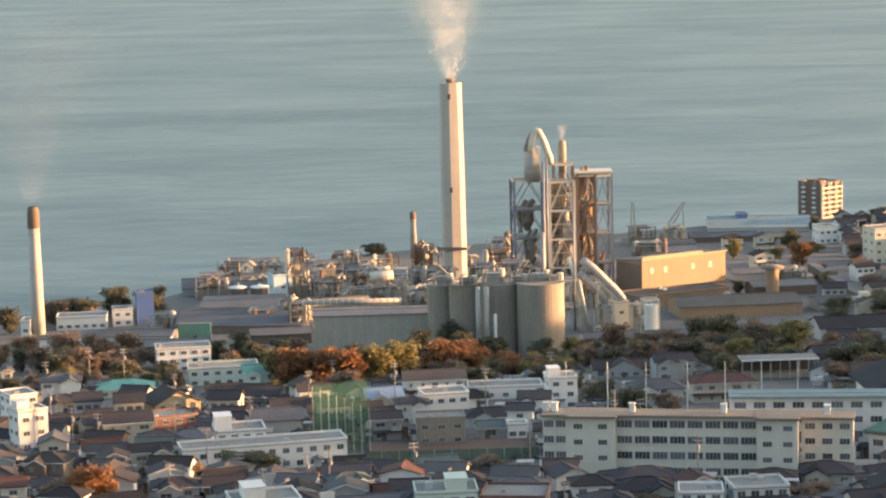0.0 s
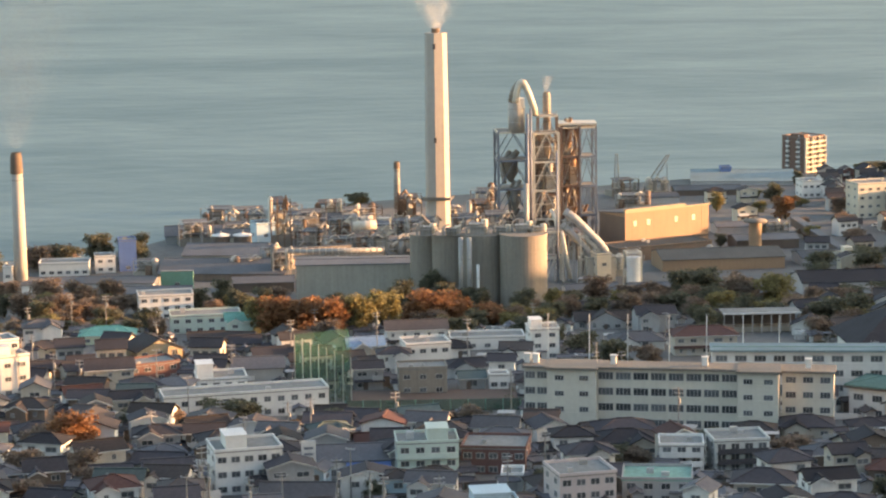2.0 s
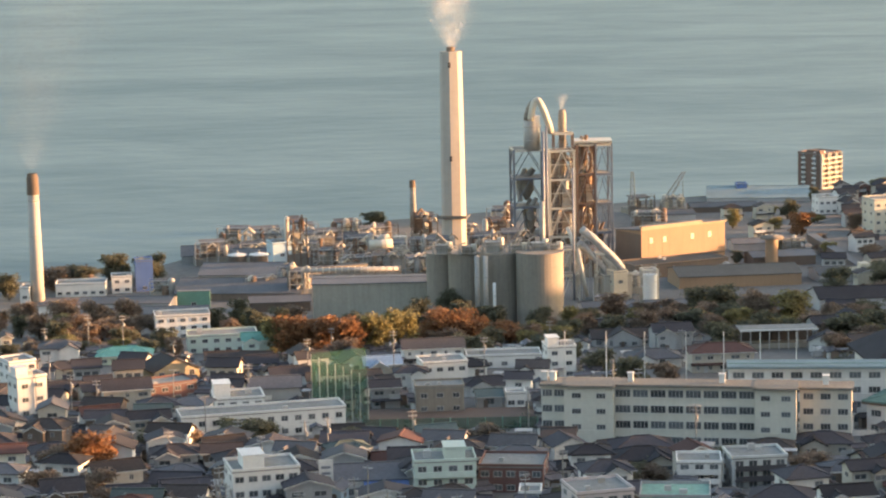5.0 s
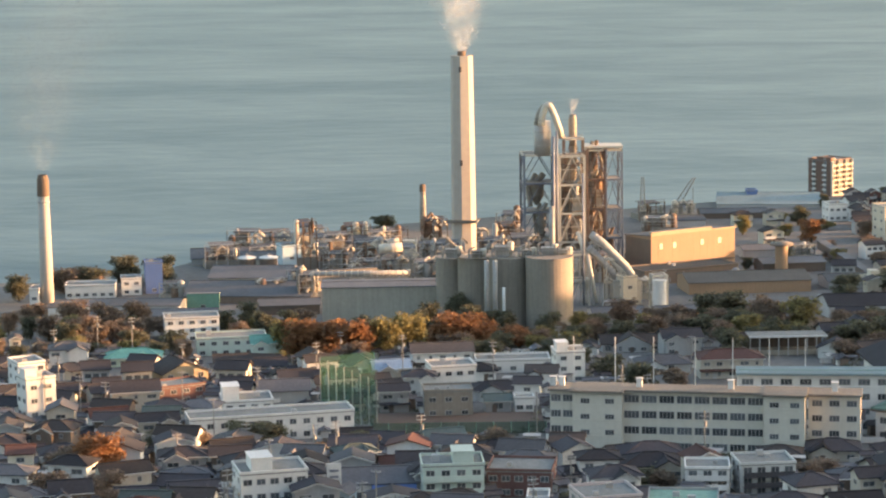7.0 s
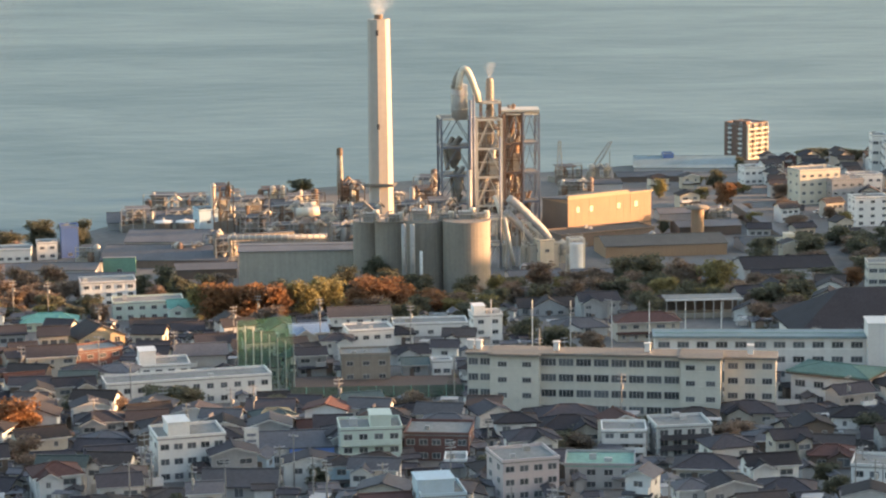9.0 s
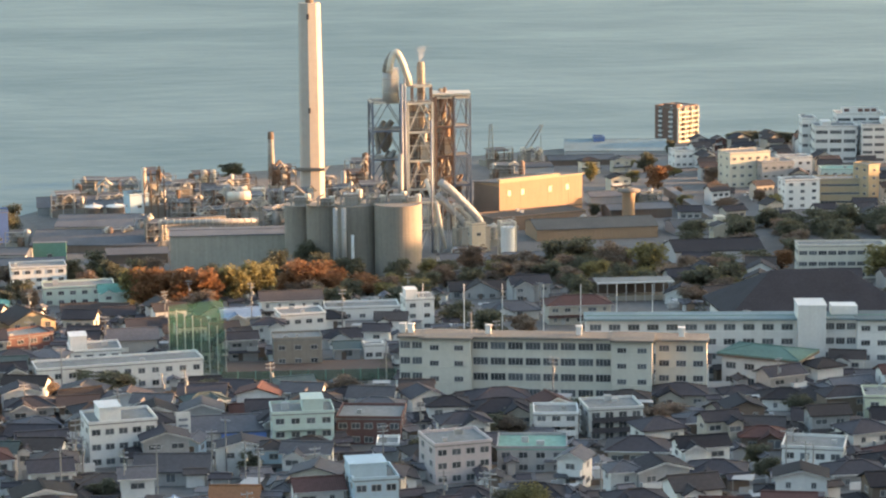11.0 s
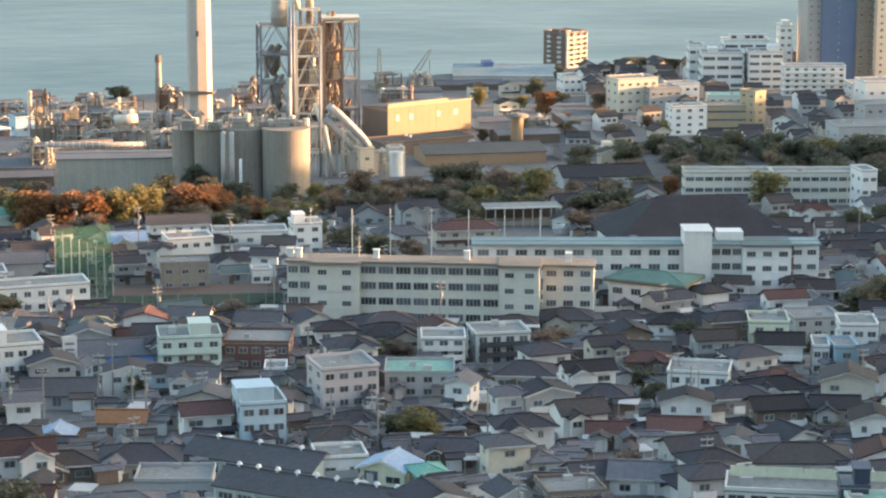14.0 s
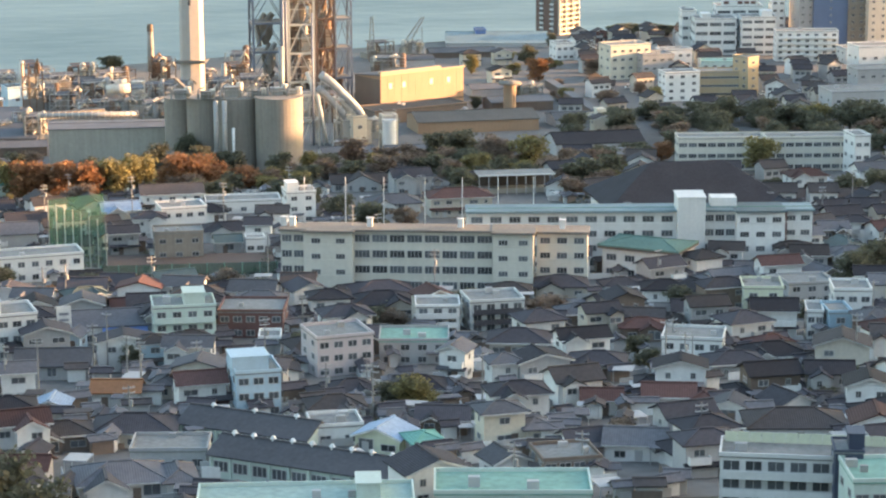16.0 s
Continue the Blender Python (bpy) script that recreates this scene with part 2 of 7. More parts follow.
def steam_material(height, cover):
    """Thin steam: patchy, and thinner the higher it has risen."""
    m = veil("steam", (0.92, 0.9, 0.88), 0.2)
    t = m.node_tree
    co = t.nodes.new("ShaderNodeTexCoord")
    sep = t.nodes.new("ShaderNodeSeparateXYZ")
    link(t, co.outputs["Object"], sep.inputs["Vector"])
    fade = t.nodes.new("ShaderNodeMapRange")
    fade.inputs["From Min"].default_value, fade.inputs["From Max"].default_value = 0.0, height
    fade.inputs["To Min"].default_value, fade.inputs["To Max"].default_value = cover, cover * 0.15
    link(t, sep.outputs["Z"], fade.inputs["Value"])
    n = t.nodes.new("ShaderNodeTexNoise")
    n.inputs["Scale"].default_value, n.inputs["Detail"].default_value = 0.12, 3.0
    link(t, co.outputs["Object"], n.inputs["Vector"])
    rng = t.nodes.new("ShaderNodeMapRange")
    rng.inputs["From Min"].default_value, rng.inputs["From Max"].default_value = 0.25, 0.6
    link(t, n.outputs["Fac"], rng.inputs["Value"])
    mul = t.nodes.new("ShaderNodeMath")
    mul.operation = "MULTIPLY"
    link(t, fade.outputs["Result"], mul.inputs[0])
    link(t, rng.outputs["Result"], mul.inputs[1])
    mix = [k for k in t.nodes if k.type == "MIX_SHADER" and k.outputs[0].links[0].to_node.type == "OUTPUT_MATERIAL"][0]
    link(t, mul.outputs[0], mix.inputs["Fac"])
    return m



# ---- building blocks ----
class Shape:
    """Collects solids; faces keep the number of the material that was set when they were added."""

    def __init__(self):
        self.v, self.f, self.m, self.mat = [], [], [], 0

    def add(self, verts, faces):
        n = len(self.v)
        self.v += [tuple(p) for p in verts]
        self.f += [tuple(n + i for i in q) for q in faces]
        self.m += [self.mat] * len(faces)
        return self

    def box(self, x0, x1, y0, y1, z0, z1):
        return self.add([(x0, y0, z0), (x1, y0, z0), (x1, y1, z0), (x0, y1, z0), (x0, y0, z1), (x1, y0, z1), (x1, y1, z1), (x0, y1, z1)],
                        [(3, 2, 1, 0), (4, 5, 6, 7), (0, 1, 5, 4), (1, 2, 6, 5), (2, 3, 7, 6), (3, 0, 4, 7)])

    def bar(self, a, b, w=0.3, h=None):
        """A square bar from a to b."""
        a, b = Vector(a), Vector(b)
        h = h or w
        d = (b - a).normalized()
        s = d.cross(Vector((0, 0, 1)))
        s = s.normalized() if s.length > 0.01 else Vector((1, 0, 0))
        u = s.cross(d).normalized()
        ring = [s * i * w / 2 + u * j * h / 2 for i, j in ((-1, -1), (1, -1), (1, 1), (-1, 1))]
        return self.add([a + r for r in ring] + [b + r for r in ring], [(3, 2, 1, 0), (4, 5, 6, 7), (0, 1, 5, 4), (1, 2, 6, 5), (2, 3, 7, 6), (3, 0, 4, 7)])

    def tube(self, path, radii, n=12, cap=True):
        """A round tube along a path of points."""
        path = [Vector(p) for p in path]
        radii = radii if isinstance(radii, (list, tuple)) else [radii] * len(path)
        rings = []
        ref = Vector((0.0, 1.0, 0.0))
        for i, p in enumerate(path):
            d = (path[min(i + 1, len(path) - 1)] - path[max(i - 1, 0)]).normalized()
            s = d.cross(ref)
            s = s.normalized() if s.length > 0.05 else d.cross(Vector((1, 0, 0))).normalized()
            u = s.cross(d)
            rings.append([p + (s * math.cos(k * math.tau / n) + u * math.sin(k * math.tau / n)) * radii[i] for k in range(n)])
        faces = []
        for i in range(len(path) - 1):
            for k in range(n):
                a, b = i * n + k, i * n + (k + 1) % n
                faces.append((a, a + n, b + n, b))
        if cap:
            faces += [tuple(range(n)), tuple(reversed(range((len(path) - 1) * n, len(path) * n)))]
        return self.add([p for r in rings for p in r], faces)

    def gable(self, w, d, z, rise, over=0.6, thick=0.22, axis="x"):
        """A pitched roof with a ridge cap over a w by d plan, its ridge along axis, as one folded slab."""
        L, S = (w, d) if axis == "x" else (d, w)
        L, S = L / 2 + over, S / 2
        k = rise / S
        put = (lambda a, b, c: (a, b, c)) if axis == "x" else (lambda a, b, c: (-b, a, c))
        lo, hi, e = z - over * k, z + rise, S + over
        side = [(-e, lo), (0, hi), (e, lo), (e, lo + thick), (0.22, hi + thick - 0.22 * k), (0.22, hi + thick + 0.16), (-0.22, hi + thick + 0.16), (-0.22, hi + thick - 0.22 * k), (-e, lo + thick)]
        n = len(side)
        pts = [put(-L, b, c) for b, c in side] + [put(L, b, c) for b, c in side]
        return self.add(pts, [tuple(range(n)), tuple(reversed(range(n, 2 * n)))] + [(i, i + n, (i + 1) % n + n, (i + 1) % n) for i in range(n)])

    def gable_wall(self, w, d, z, rise, axis="x"):
        """The two triangles under a pitched roof, as thin solids."""
        for s in (-1, 1):
            if axis == "x":
                x0, x1 = s * w / 2, s * (w / 2 - 0.2)
                p = [(x0, -d / 2, z), (x0, d / 2, z), (x0, 0, z + rise), (x1, -d / 2, z), (x1, d / 2, z), (x1, 0, z + rise)]
            else:
                y0, y1 = s * d / 2, s * (d / 2 - 0.2)
                p = [(-w / 2, y0, z), (w / 2, y0, z), (0, y0, z + rise), (-w / 2, y1, z), (w / 2, y1, z), (0, y1, z + rise)]
            self.add(p, [(0, 1, 2), (5, 4, 3), (0, 3, 4, 1), (1, 4, 5, 2), (2, 5, 3, 0)])
        return self

    def hip(self, w, d, z, rise, over=0.7, thick=0.22, caps=True):
        """A hipped roof with caps along its ridges."""
        a, b = w / 2 + over, d / 2 + over
        z0 = z - 0.25
        r = max(abs(a - b), 0.01)
        top = [(-(a - b), 0, z + rise), (a - b, 0, z + rise)] if a > b else [(0, -(b - a), z + rise), (0, b - a, z + rise)]
        base = [(-a, -b, z0), (a, -b, z0), (a, b, z0), (-a, b, z0)]
        up = [(x, y, c + thick) for x, y, c in base]
        if a > b:
            faces = [(4, 5, 9, 8), (5, 6, 9), (6, 7, 8, 9), (7, 4, 8)]
        else:
            faces = [(4, 5, 8), (5, 6, 9, 8), (6, 7, 9), (7, 4, 8, 9)]
        self.add(base + up + top, [(3, 2, 1, 0), (0, 1, 5, 4), (1, 2, 6, 5), (2, 3, 7, 6), (3, 0, 4, 7)] + faces)
        if not caps:
            return self
        ends = [0, 1, 1, 0] if a > b else [0, 0, 1, 1]
        for i, p in enumerate(up):
            self.bar(p, top[ends[i]], 0.32, 0.22)
        return self.bar(top[0], (top[1][0] + 0.01, top[1][1], top[1][2]), 0.42, 0.4)

    def merge(self, other, m):
        """Adds another shape, placed by the matrix m."""
        n = len(self.v)
        self.v += [tuple(m @ Vector(p)) for p in other.v]
        self.f += [tuple(n + i for i in q) for q in other.f]
        self.m += other.m
        return self

    def mesh(self, name, mats, smooth=False):
        me = bpy.data.meshes.new(name)
        me.from_pydata(self.v, [], self.f)
        for k in mats:
            me.materials.append(MAT[k] if isinstance(k, str) else k)
        me.polygons.foreach_set("material_index", self.m)
        if smooth:
            me.polygons.foreach_set("use_smooth", [True] * len(self.f))
        me.update()
        return me


def part(name, shape, mats, parent, label="", smooth=False):
    me = shape if isinstance(shape, bpy.types.Mesh) else shape.mesh(name, mats if isinstance(mats, (list, tuple)) else [mats], smooth)
    ob = new(name, me)
    ob.parent = parent
    return tagged(ob, label)


SLOPE = [(-3000, 150), (-60, 176), (0, 180.2), (50, 156), (150, 112), (250, 86), (330, 75), (400, 68), (580, 51), (820, 33), (1000, 26), (1200, 20), (1500, 12), (4000, 10)]
# Unseen crest; its heights and dip are set to shape the town's shadow.
RIDGE = [(-600, 190), (0, 178), (272, 160), (392, 138), (472, 134), (522, 119), (546, 103), (552, 101), (563, 101), (572, 113), (584, 117), (598, 116), (609, 113), (652, 104), (672, 101), (712, 97), (772, 95), (902, 84), (972, 70), (1022, 60), (1072, 46), (1132, 26), (1222, 8), (1322, 0)]


def along(table, s):
    for (a, p), (b, q) in zip(table, table[1:]):
        if s <= b:
            return p + (q - p) * max(0.0, min(1.0, (s - a) / (b - a)))
    return table[-1][1]


def ground(x, y):
    """Height of the land: it falls from the hill to the coast, with an unseen wooded ridge to the west that shades the
    town.
    """
    z = along(SLOPE, y)
    if x > 380:
        s = min(1.0, (x - 380) / 140.0)
        s = s * s * (3 - 2 * s)
        z = z + (max(z, along(RIDGE, y)) - z) * s
    return z


TAKEN = []


def place(name, x, y, rot, label, category, group="", kind="", reach=0.0, lift=0.0, ahead=False):
    """An empty at a thing's base on the ground; reach reserves a circle of the plan."""
    ob = new(name)
    ob.matrix_basis = pose(x, y, ground(x, y) + lift, 0, 0, rot)
    if reach:
        TAKEN.append((x, y, reach))
        if ahead:
            for gap in (reach + 5, reach + 12):
                TAKEN.append((x * (1 - gap / y), y - gap, reach + 0.5))
    return tagged(ob, label, category, group, kind)


MESHES = {}


def window_mesh(w, h, bars, panes):
    """A window in one piece: a frame with a sill, its openings set back; the openings are glazed, or left for panes."""
    key = (round(w, 1), round(h, 1), bars, panes)
    if key not in MESHES:
        w, h = key[0], key[1]
        t, front, back = 0.09, -0.10, -0.02
        xs, open_x = [-w / 2], []
        for i in range(bars):
            a, b = -w / 2 + w * i / bars, -w / 2 + w * (i + 1) / bars
            xs += [a + (t if i == 0 else t / 2), b - (t if i == bars - 1 else t / 2)]
            open_x.append(len(xs) - 2)
        xs.append(w / 2)
        zs = [0, t, h - t, h]
        f = Shape()
        nx = len(xs)
        f.v = [(x, y, z) for y in (front, back) for z in zs for x in xs]
        at_v = lambda i, k, side: side * nx * 4 + k * nx + i
        for k in range(3):
            for i in range(nx - 1):
                if k == 1 and i in open_x:
                    a, b, c, d = (i, 1), (i + 1, 1), (i + 1, 2), (i, 2)
                    for p, q in ((a, b), (b, c), (c, d), (d, a)):
                        f.f.append((at_v(*p, 0), at_v(*p, 1), at_v(*q, 1), at_v(*q, 0)))
                        f.m.append(0)
                    if not panes:
                        f.f.append(tuple(at_v(*p, 1) for p in (a, b, c, d)))
                        f.m.append(1)
                else:
                    f.f.append((at_v(i, k, 0), at_v(i + 1, k, 0), at_v(i + 1, k + 1, 0), at_v(i, k + 1, 0)))
                    f.m.append(0)
        rim = [(i, 0) for i in range(nx)] + [(nx - 1, k) for k in (1, 2, 3)] + [(i, 3) for i in range(nx - 2, -1, -1)] + [(0, k) for k in (2, 1)]
        for p, q in zip(rim, rim[1:] + rim[:1]):
            f.f.append((at_v(*p, 1), at_v(*q, 1), at_v(*q, 0), at_v(*p, 0)))
            f.m.append(0)
        g = Shape().box(-w / 2 + t / 2, w / 2 - t / 2, -0.03, 0.04, t / 2, h - t / 2)
        MESHES[key] = (f.mesh("window", ["frame", "glass"]), g.mesh("pane", ["glass"]))
    return MESHES[key]


def window(parent, x, y, z, turn, w=1.7, h=1.15, bars=2, panes=False):
    f, g = window_mesh(w, h, bars, panes)
    ob = new("window", f)
    ob.parent = parent
    ob.matrix_basis = pose(x, y, z, 0, 0, turn)
    if panes:
        new("pane", g).parent = ob
    return ob


WALLS = {"white": "white rendered", "cream": "cream rendered", "beige": "beige rendered", "brown": "brown timber-clad", "grey": "grey rendered", "mint": "pale green", "pink": "pinkish grey",
         "paleblue": "pale blue", "yellow": "pale yellow", "school": "cream-grey painted", "brick": "brick-red", "blue": "blue clad", "tan": "tan clad", "apartment": "brick-brown", "ochre": "ochre", "concrete": "concrete", "shed": "stained grey"}
ROOFS = {"tile_dark": "dark tiled", "tile_brown": "brown tiled", "tile_grey": "grey tiled", "tile_red": "red sheet", "tile_orange": "orange tiled", "tile_blue": "pale blue sheet", "tile_green": "green sheet", "tile_teal": "dull teal sheet", "sheet": "grey sheet"}


def faces_hill(x, y, rot, side):
    """Whether the end wall on this side looks towards the hill, where it can be seen."""
    a = radians(rot)
    return -side * (math.cos(a) * x + math.sin(a) * y) > -0.04 * y


def house(x, y, w, d, storeys, rot, wall, roof, form="gable", axis="x", annex=0, dice=None):
    """A dwelling with walls, roof, windows, and perhaps a balcony or a lower annex with a roof of its own."""
    r = dice or random.Random(int(x * 7 + y * 13))
    h = 2.6 * storeys + 0.4
    word = ("one", "two", "three")[storeys - 1]
    ob = place("house", x, y, rot, f"{word}-storey {WALLS[wall]} house with {ROOFS[roof]} {form} roof", "house", "town houses", reach=max(w, d) * 0.55, ahead=dice is None)
    s = Shape().box(-w / 2, w / 2, -d / 2, d / 2, -4, h)
    rise = min(w, d) * (0.22 if form == "hip" else 0.22)
    over = 0.7 if form == "hip" else 0.6
    if form == "gable":
        s.gable_wall(w, d, h, rise, axis)
    top = Shape().gable(w, d, h, rise, axis=axis) if form == "gable" else Shape().hip(w, d, h, rise)
    edge = r.random() < 0.7
    boards = Shape()
    if edge and form == "hip":
        boards.bar((-w / 2 - over, -d / 2 - over - 0.05, h - 0.2), (w / 2 + over, -d / 2 - over - 0.05, h - 0.2), 0.1, 0.2)
    elif edge and axis == "x":
        low = h - over * rise / (d / 2)
        boards.bar((-w / 2 - over, -d / 2 - over - 0.05, low + 0.08), (w / 2 + over, -d / 2 - over - 0.05, low + 0.08), 0.1, 0.2)
    elif edge:
        low = h - over * rise / (w / 2)
        for side in (-1, 1):
            boards.bar((side * (w / 2 + over), -d / 2 - over - 0.05, low), (0, -d / 2 - over - 0.05, h + rise), 0.1, 0.26)
    wing = None
    if w > 6 and d > 5 and not (form == "gable" and axis == "y") and r.random() < 0.55:
        # a gabled wing stands out of the front
        ww, out = w * r.uniform(0.36, 0.5), r.uniform(1.0, 2.0)
        wing = (r.choice((-1, 1)) * (w - ww) / 2 * r.uniform(0.5, 1.0), ww, out)
        wh, depth = h - 0.35, d / 2 + out
        one = Shape().box(-ww / 2, ww / 2, -depth / 2, depth / 2, -4, wh).gable_wall(ww, depth, wh, ww * 0.26, "y")
        one.mat = 1
        one.gable(ww, depth, wh, ww * 0.26, 0.45, axis="y")
        front = part("wing", one, [wall, roof], ob)
        front.location = (wing[0], -d / 2 - out + depth / 2, 0)
        if edge:
            for side in (-1, 1):
                boards.bar((wing[0] + side * (ww / 2 + 0.45), -d / 2 - out - 0.5, wh - 0.23), (wing[0], -d / 2 - out - 0.5, wh + ww * 0.26), 0.1, 0.24)
    part("wall", s, wall, ob)
    part("roof", top, roof, ob)
    if edge:
        part("eaves_board", boards, "fascia", ob)
    for k in range(storeys):
        n = max(1, int(w / 3.4))
        for i in range(n):
            if r.random() < 0.85:
                fx = -w / 2 + w * (i + 0.5) / n
                fy = -d / 2 - (wing[2] if wing and abs(fx - wing[0]) < wing[1] / 2 - 0.5 else 0)
                if fy > -d / 2 - 0.1 and wing and abs(fx - wing[0]) < wing[1] / 2 + 1.2:
                    continue
                window(ob, fx, fy, 0.9 + 2.75 * k, 0, r.choice((1.7, 1.7, 2.4, 0.9)), r.choice((1.1, 1.1, 1.7)) if k == 0 else 1.1)
        for side in (1, -1):
            m = max(1, int(d / 4.5))
            for i in range(m):
                if r.random() < 0.6 and faces_hill(x, y, rot, side):
                    window(ob, side * w / 2, -d / 2 + d * (i + 0.5) / m, 0.95 + 2.75 * k, 90 * side, r.choice((0.9, 1.7)), 1.0)
    dx = r.uniform(-0.3, 0.3) * w
    dy = -d / 2 - (wing[2] if wing and abs(dx - wing[0]) < wing[1] / 2 + 0.6 else 0)
    dx = wing[0] if dy < -d / 2 - 0.5 else dx
    part("door", Shape().box(dx - 0.55, dx + 0.55, dy - 0.12, dy + 0.02, 0.05, 2.1), r.choice(("brown", "frame", "dusk")), ob)
    if storeys > 1 and not wing and r.random() < 0.45:
        b = Shape()
        bw = w * r.uniform(0.35, 0.6)
        bx = r.choice((-1, 1)) * (w - bw) / 2 * 0.9
        b.box(bx - bw / 2, bx + bw / 2, -d / 2 - 1.2, -d / 2, 2.75, 2.9)
        b.box(bx - bw / 2, bx + bw / 2, -d / 2 - 1.2, -d / 2 - 1.1, 2.9, 3.85)
        b.box(bx - bw / 2, bx - bw / 2 + 0.1, -d / 2 - 1.1, -d / 2, 2.9, 3.85)
        b.box(bx + bw / 2 - 0.1, bx + bw / 2, -d / 2 - 1.1, -d / 2, 2.9, 3.85)
        part("balcony", b, "white" if r.random() < 0.5 else "frame", ob)
    if storeys > 1 and not wing and r.random() < 0.6:
        y0, z0 = -d / 2, 2.62
        part("skirt_roof", Shape().add([(-w / 2 - 0.4, y0 - 1.1, z0 - 0.35), (w / 2 + 0.4, y0 - 1.1, z0 - 0.35), (w / 2 + 0.4, y0, z0), (-w / 2 - 0.4, y0, z0), (-w / 2 - 0.4, y0 - 1.1, z0 - 0.2), (w / 2 + 0.4, y0 - 1.1, z0 - 0.2), (w / 2 + 0.4, y0, z0 + 0.2), (-w / 2 - 0.4, y0, z0 + 0.2)], [(3, 2, 1, 0), (4, 5, 6, 7), (0, 1, 5, 4), (1, 2, 6, 5), (2, 3, 7, 6), (3, 0, 4, 7)]), roof, ob)
    if annex:
        side = 1 if annex > 0 else -1
        aw = abs(annex)
        cx = side * (w / 2 + aw / 2)
        part("annex_wall", Shape().box(cx - aw / 2, cx + aw / 2, -d / 2 - 0.8, d / 2 - 1.5, -4, 2.9), wall, ob)
        ar = part("annex_roof", Shape().hip(aw, d - 0.7, 0, aw * 0.28), roof, ob)
        ar.location = (cx, -1.15, 2.9)
        window(ob, cx, -d / 2 - 0.8, 0.9, 0, min(2.4, aw * 0.5), 1.2)
    return ob


def block(x, y, w, d, h, rot, storeys, bays, wall, label, category="building", roof="flat", win=(1.7, 1.2), head=None, parapet=0.5, sides=2, balconies=False, reach=0.5, name="building", bars=2, rail="", sign=0):
    """A flat-roofed building: walls, roof slab with parapet, rows of windows, head = (x, width, height) for a stair head on the roof."""
    ob = place(name, x, y, rot, label, category, reach=max(w, d) * reach, ahead=True)
    part("wall", Shape().box(-w / 2, w / 2, -d / 2, d / 2, -5, h), wall, ob)
    s = Shape().box(-w / 2 - 0.15, w / 2 + 0.15, -d / 2 - 0.15, d / 2 + 0.15, h, h + 0.2)
    part("roof", s, roof, ob)
    if parapet:
        p = Shape()
        for x0, x1, y0, y1 in ((-w / 2 - 0.15, w / 2 + 0.15, -d / 2 - 0.15, -d / 2 + 0.1), (-w / 2 - 0.15, w / 2 + 0.15, d / 2 - 0.1, d / 2 + 0.15), (-w / 2 - 0.15, -w / 2 + 0.1, -d / 2 + 0.1, d / 2 - 0.1), (w / 2 - 0.1, w / 2 + 0.15, -d / 2 + 0.1, d / 2 - 0.1)):
            p.box(x0, x1, y0, y1, h + 0.2, h + 0.2 + parapet)
        part("parapet", p, wall, ob)
    if head:
        hx, hw, hh = head
        part("stair_head", Shape().box(hx - hw / 2, hx + hw / 2, -d * 0.3, d * 0.3, h + 0.2, h + hh).box(hx - hw / 2 - 0.2, hx + hw / 2 + 0.2, -d * 0.3 - 0.2, d * 0.3 + 0.2, h + hh, h + hh + 0.18), wall, ob)
    if w > 6 and d > 6 and h < 30:
        rr = random.Random(int(x * 3 + y))
        for _ in range(rr.randint(1, 2)):
            ux, uy, us = rr.uniform(-0.4, 0.4) * w, rr.uniform(-0.3, 0.35) * d, rr.uniform(0.4, 0.8)
            part("roof_unit", Shape().box(ux - us, ux + us, uy - us * 0.6, uy + us * 0.6, h + 0.2, h + 0.2 + us * rr.uniform(1.0, 1.9)), rr.choice(("steel", "frame", "grey")), ob, "small air-handling box on the roof")
    sh = h / storeys
    for k in range(storeys):
        for i in range(bays):
            window(ob, -w / 2 + w * (i + 0.5) / bays, -d / 2, sh * k + min(0.9, sh * 0.3), 0, min(win[0], w / bays * 0.85), win[1], bars, y < 660)
        for j in range(sides):
            for side in (q for q in (-1, 1) if faces_hill(x, y, rot, q)):
                window(ob, side * w / 2, -d / 2 + d * (j + 0.5) / sides, sh * k + min(0.9, sh * 0.3), 90 * side, min(win[0], d / sides * 0.6), win[1])
        if balconies and k:
            part("balcony", Shape().box(-w / 2 + 0.4, w / 2 - 0.4, -d / 2 - 1.3, -d / 2, sh * k - 0.1, sh * k + 0.05).box(-w / 2 + 0.4, w / 2 - 0.4, -d / 2 - 1.3, -d / 2 - 1.18, sh * k + 0.05, sh * k + 1.0), rail or wall, ob)
    if rail == "stubs":
        for k in range(1, storeys):
            for f in (-0.3, 0.16):
                part("balcony", Shape().box(-w / 2 - 0.9, -w / 2, d * f, d * (f + 0.14), sh * k, sh * k + 0.65), "white", ob, "short white balcony")
    if sign:
        part("sign_board", Shape().box(-sign / 2, sign / 2, -d / 2 + 0.2, -d / 2 + 0.5, h + 0.4, h + 3.4), "white", ob, "white rooftop sign board")
        for f in (-0.36, 0.02, 0.2, 0.38):
            part("sign_bar", Shape().box(sign * f - sign * 0.07, sign * f + sign * 0.07, -d / 2 + 0.1, -d / 2 + 0.2, h + 1.2, h + 2.6), "brick", ob, "plain red bar of lettering")
    return ob


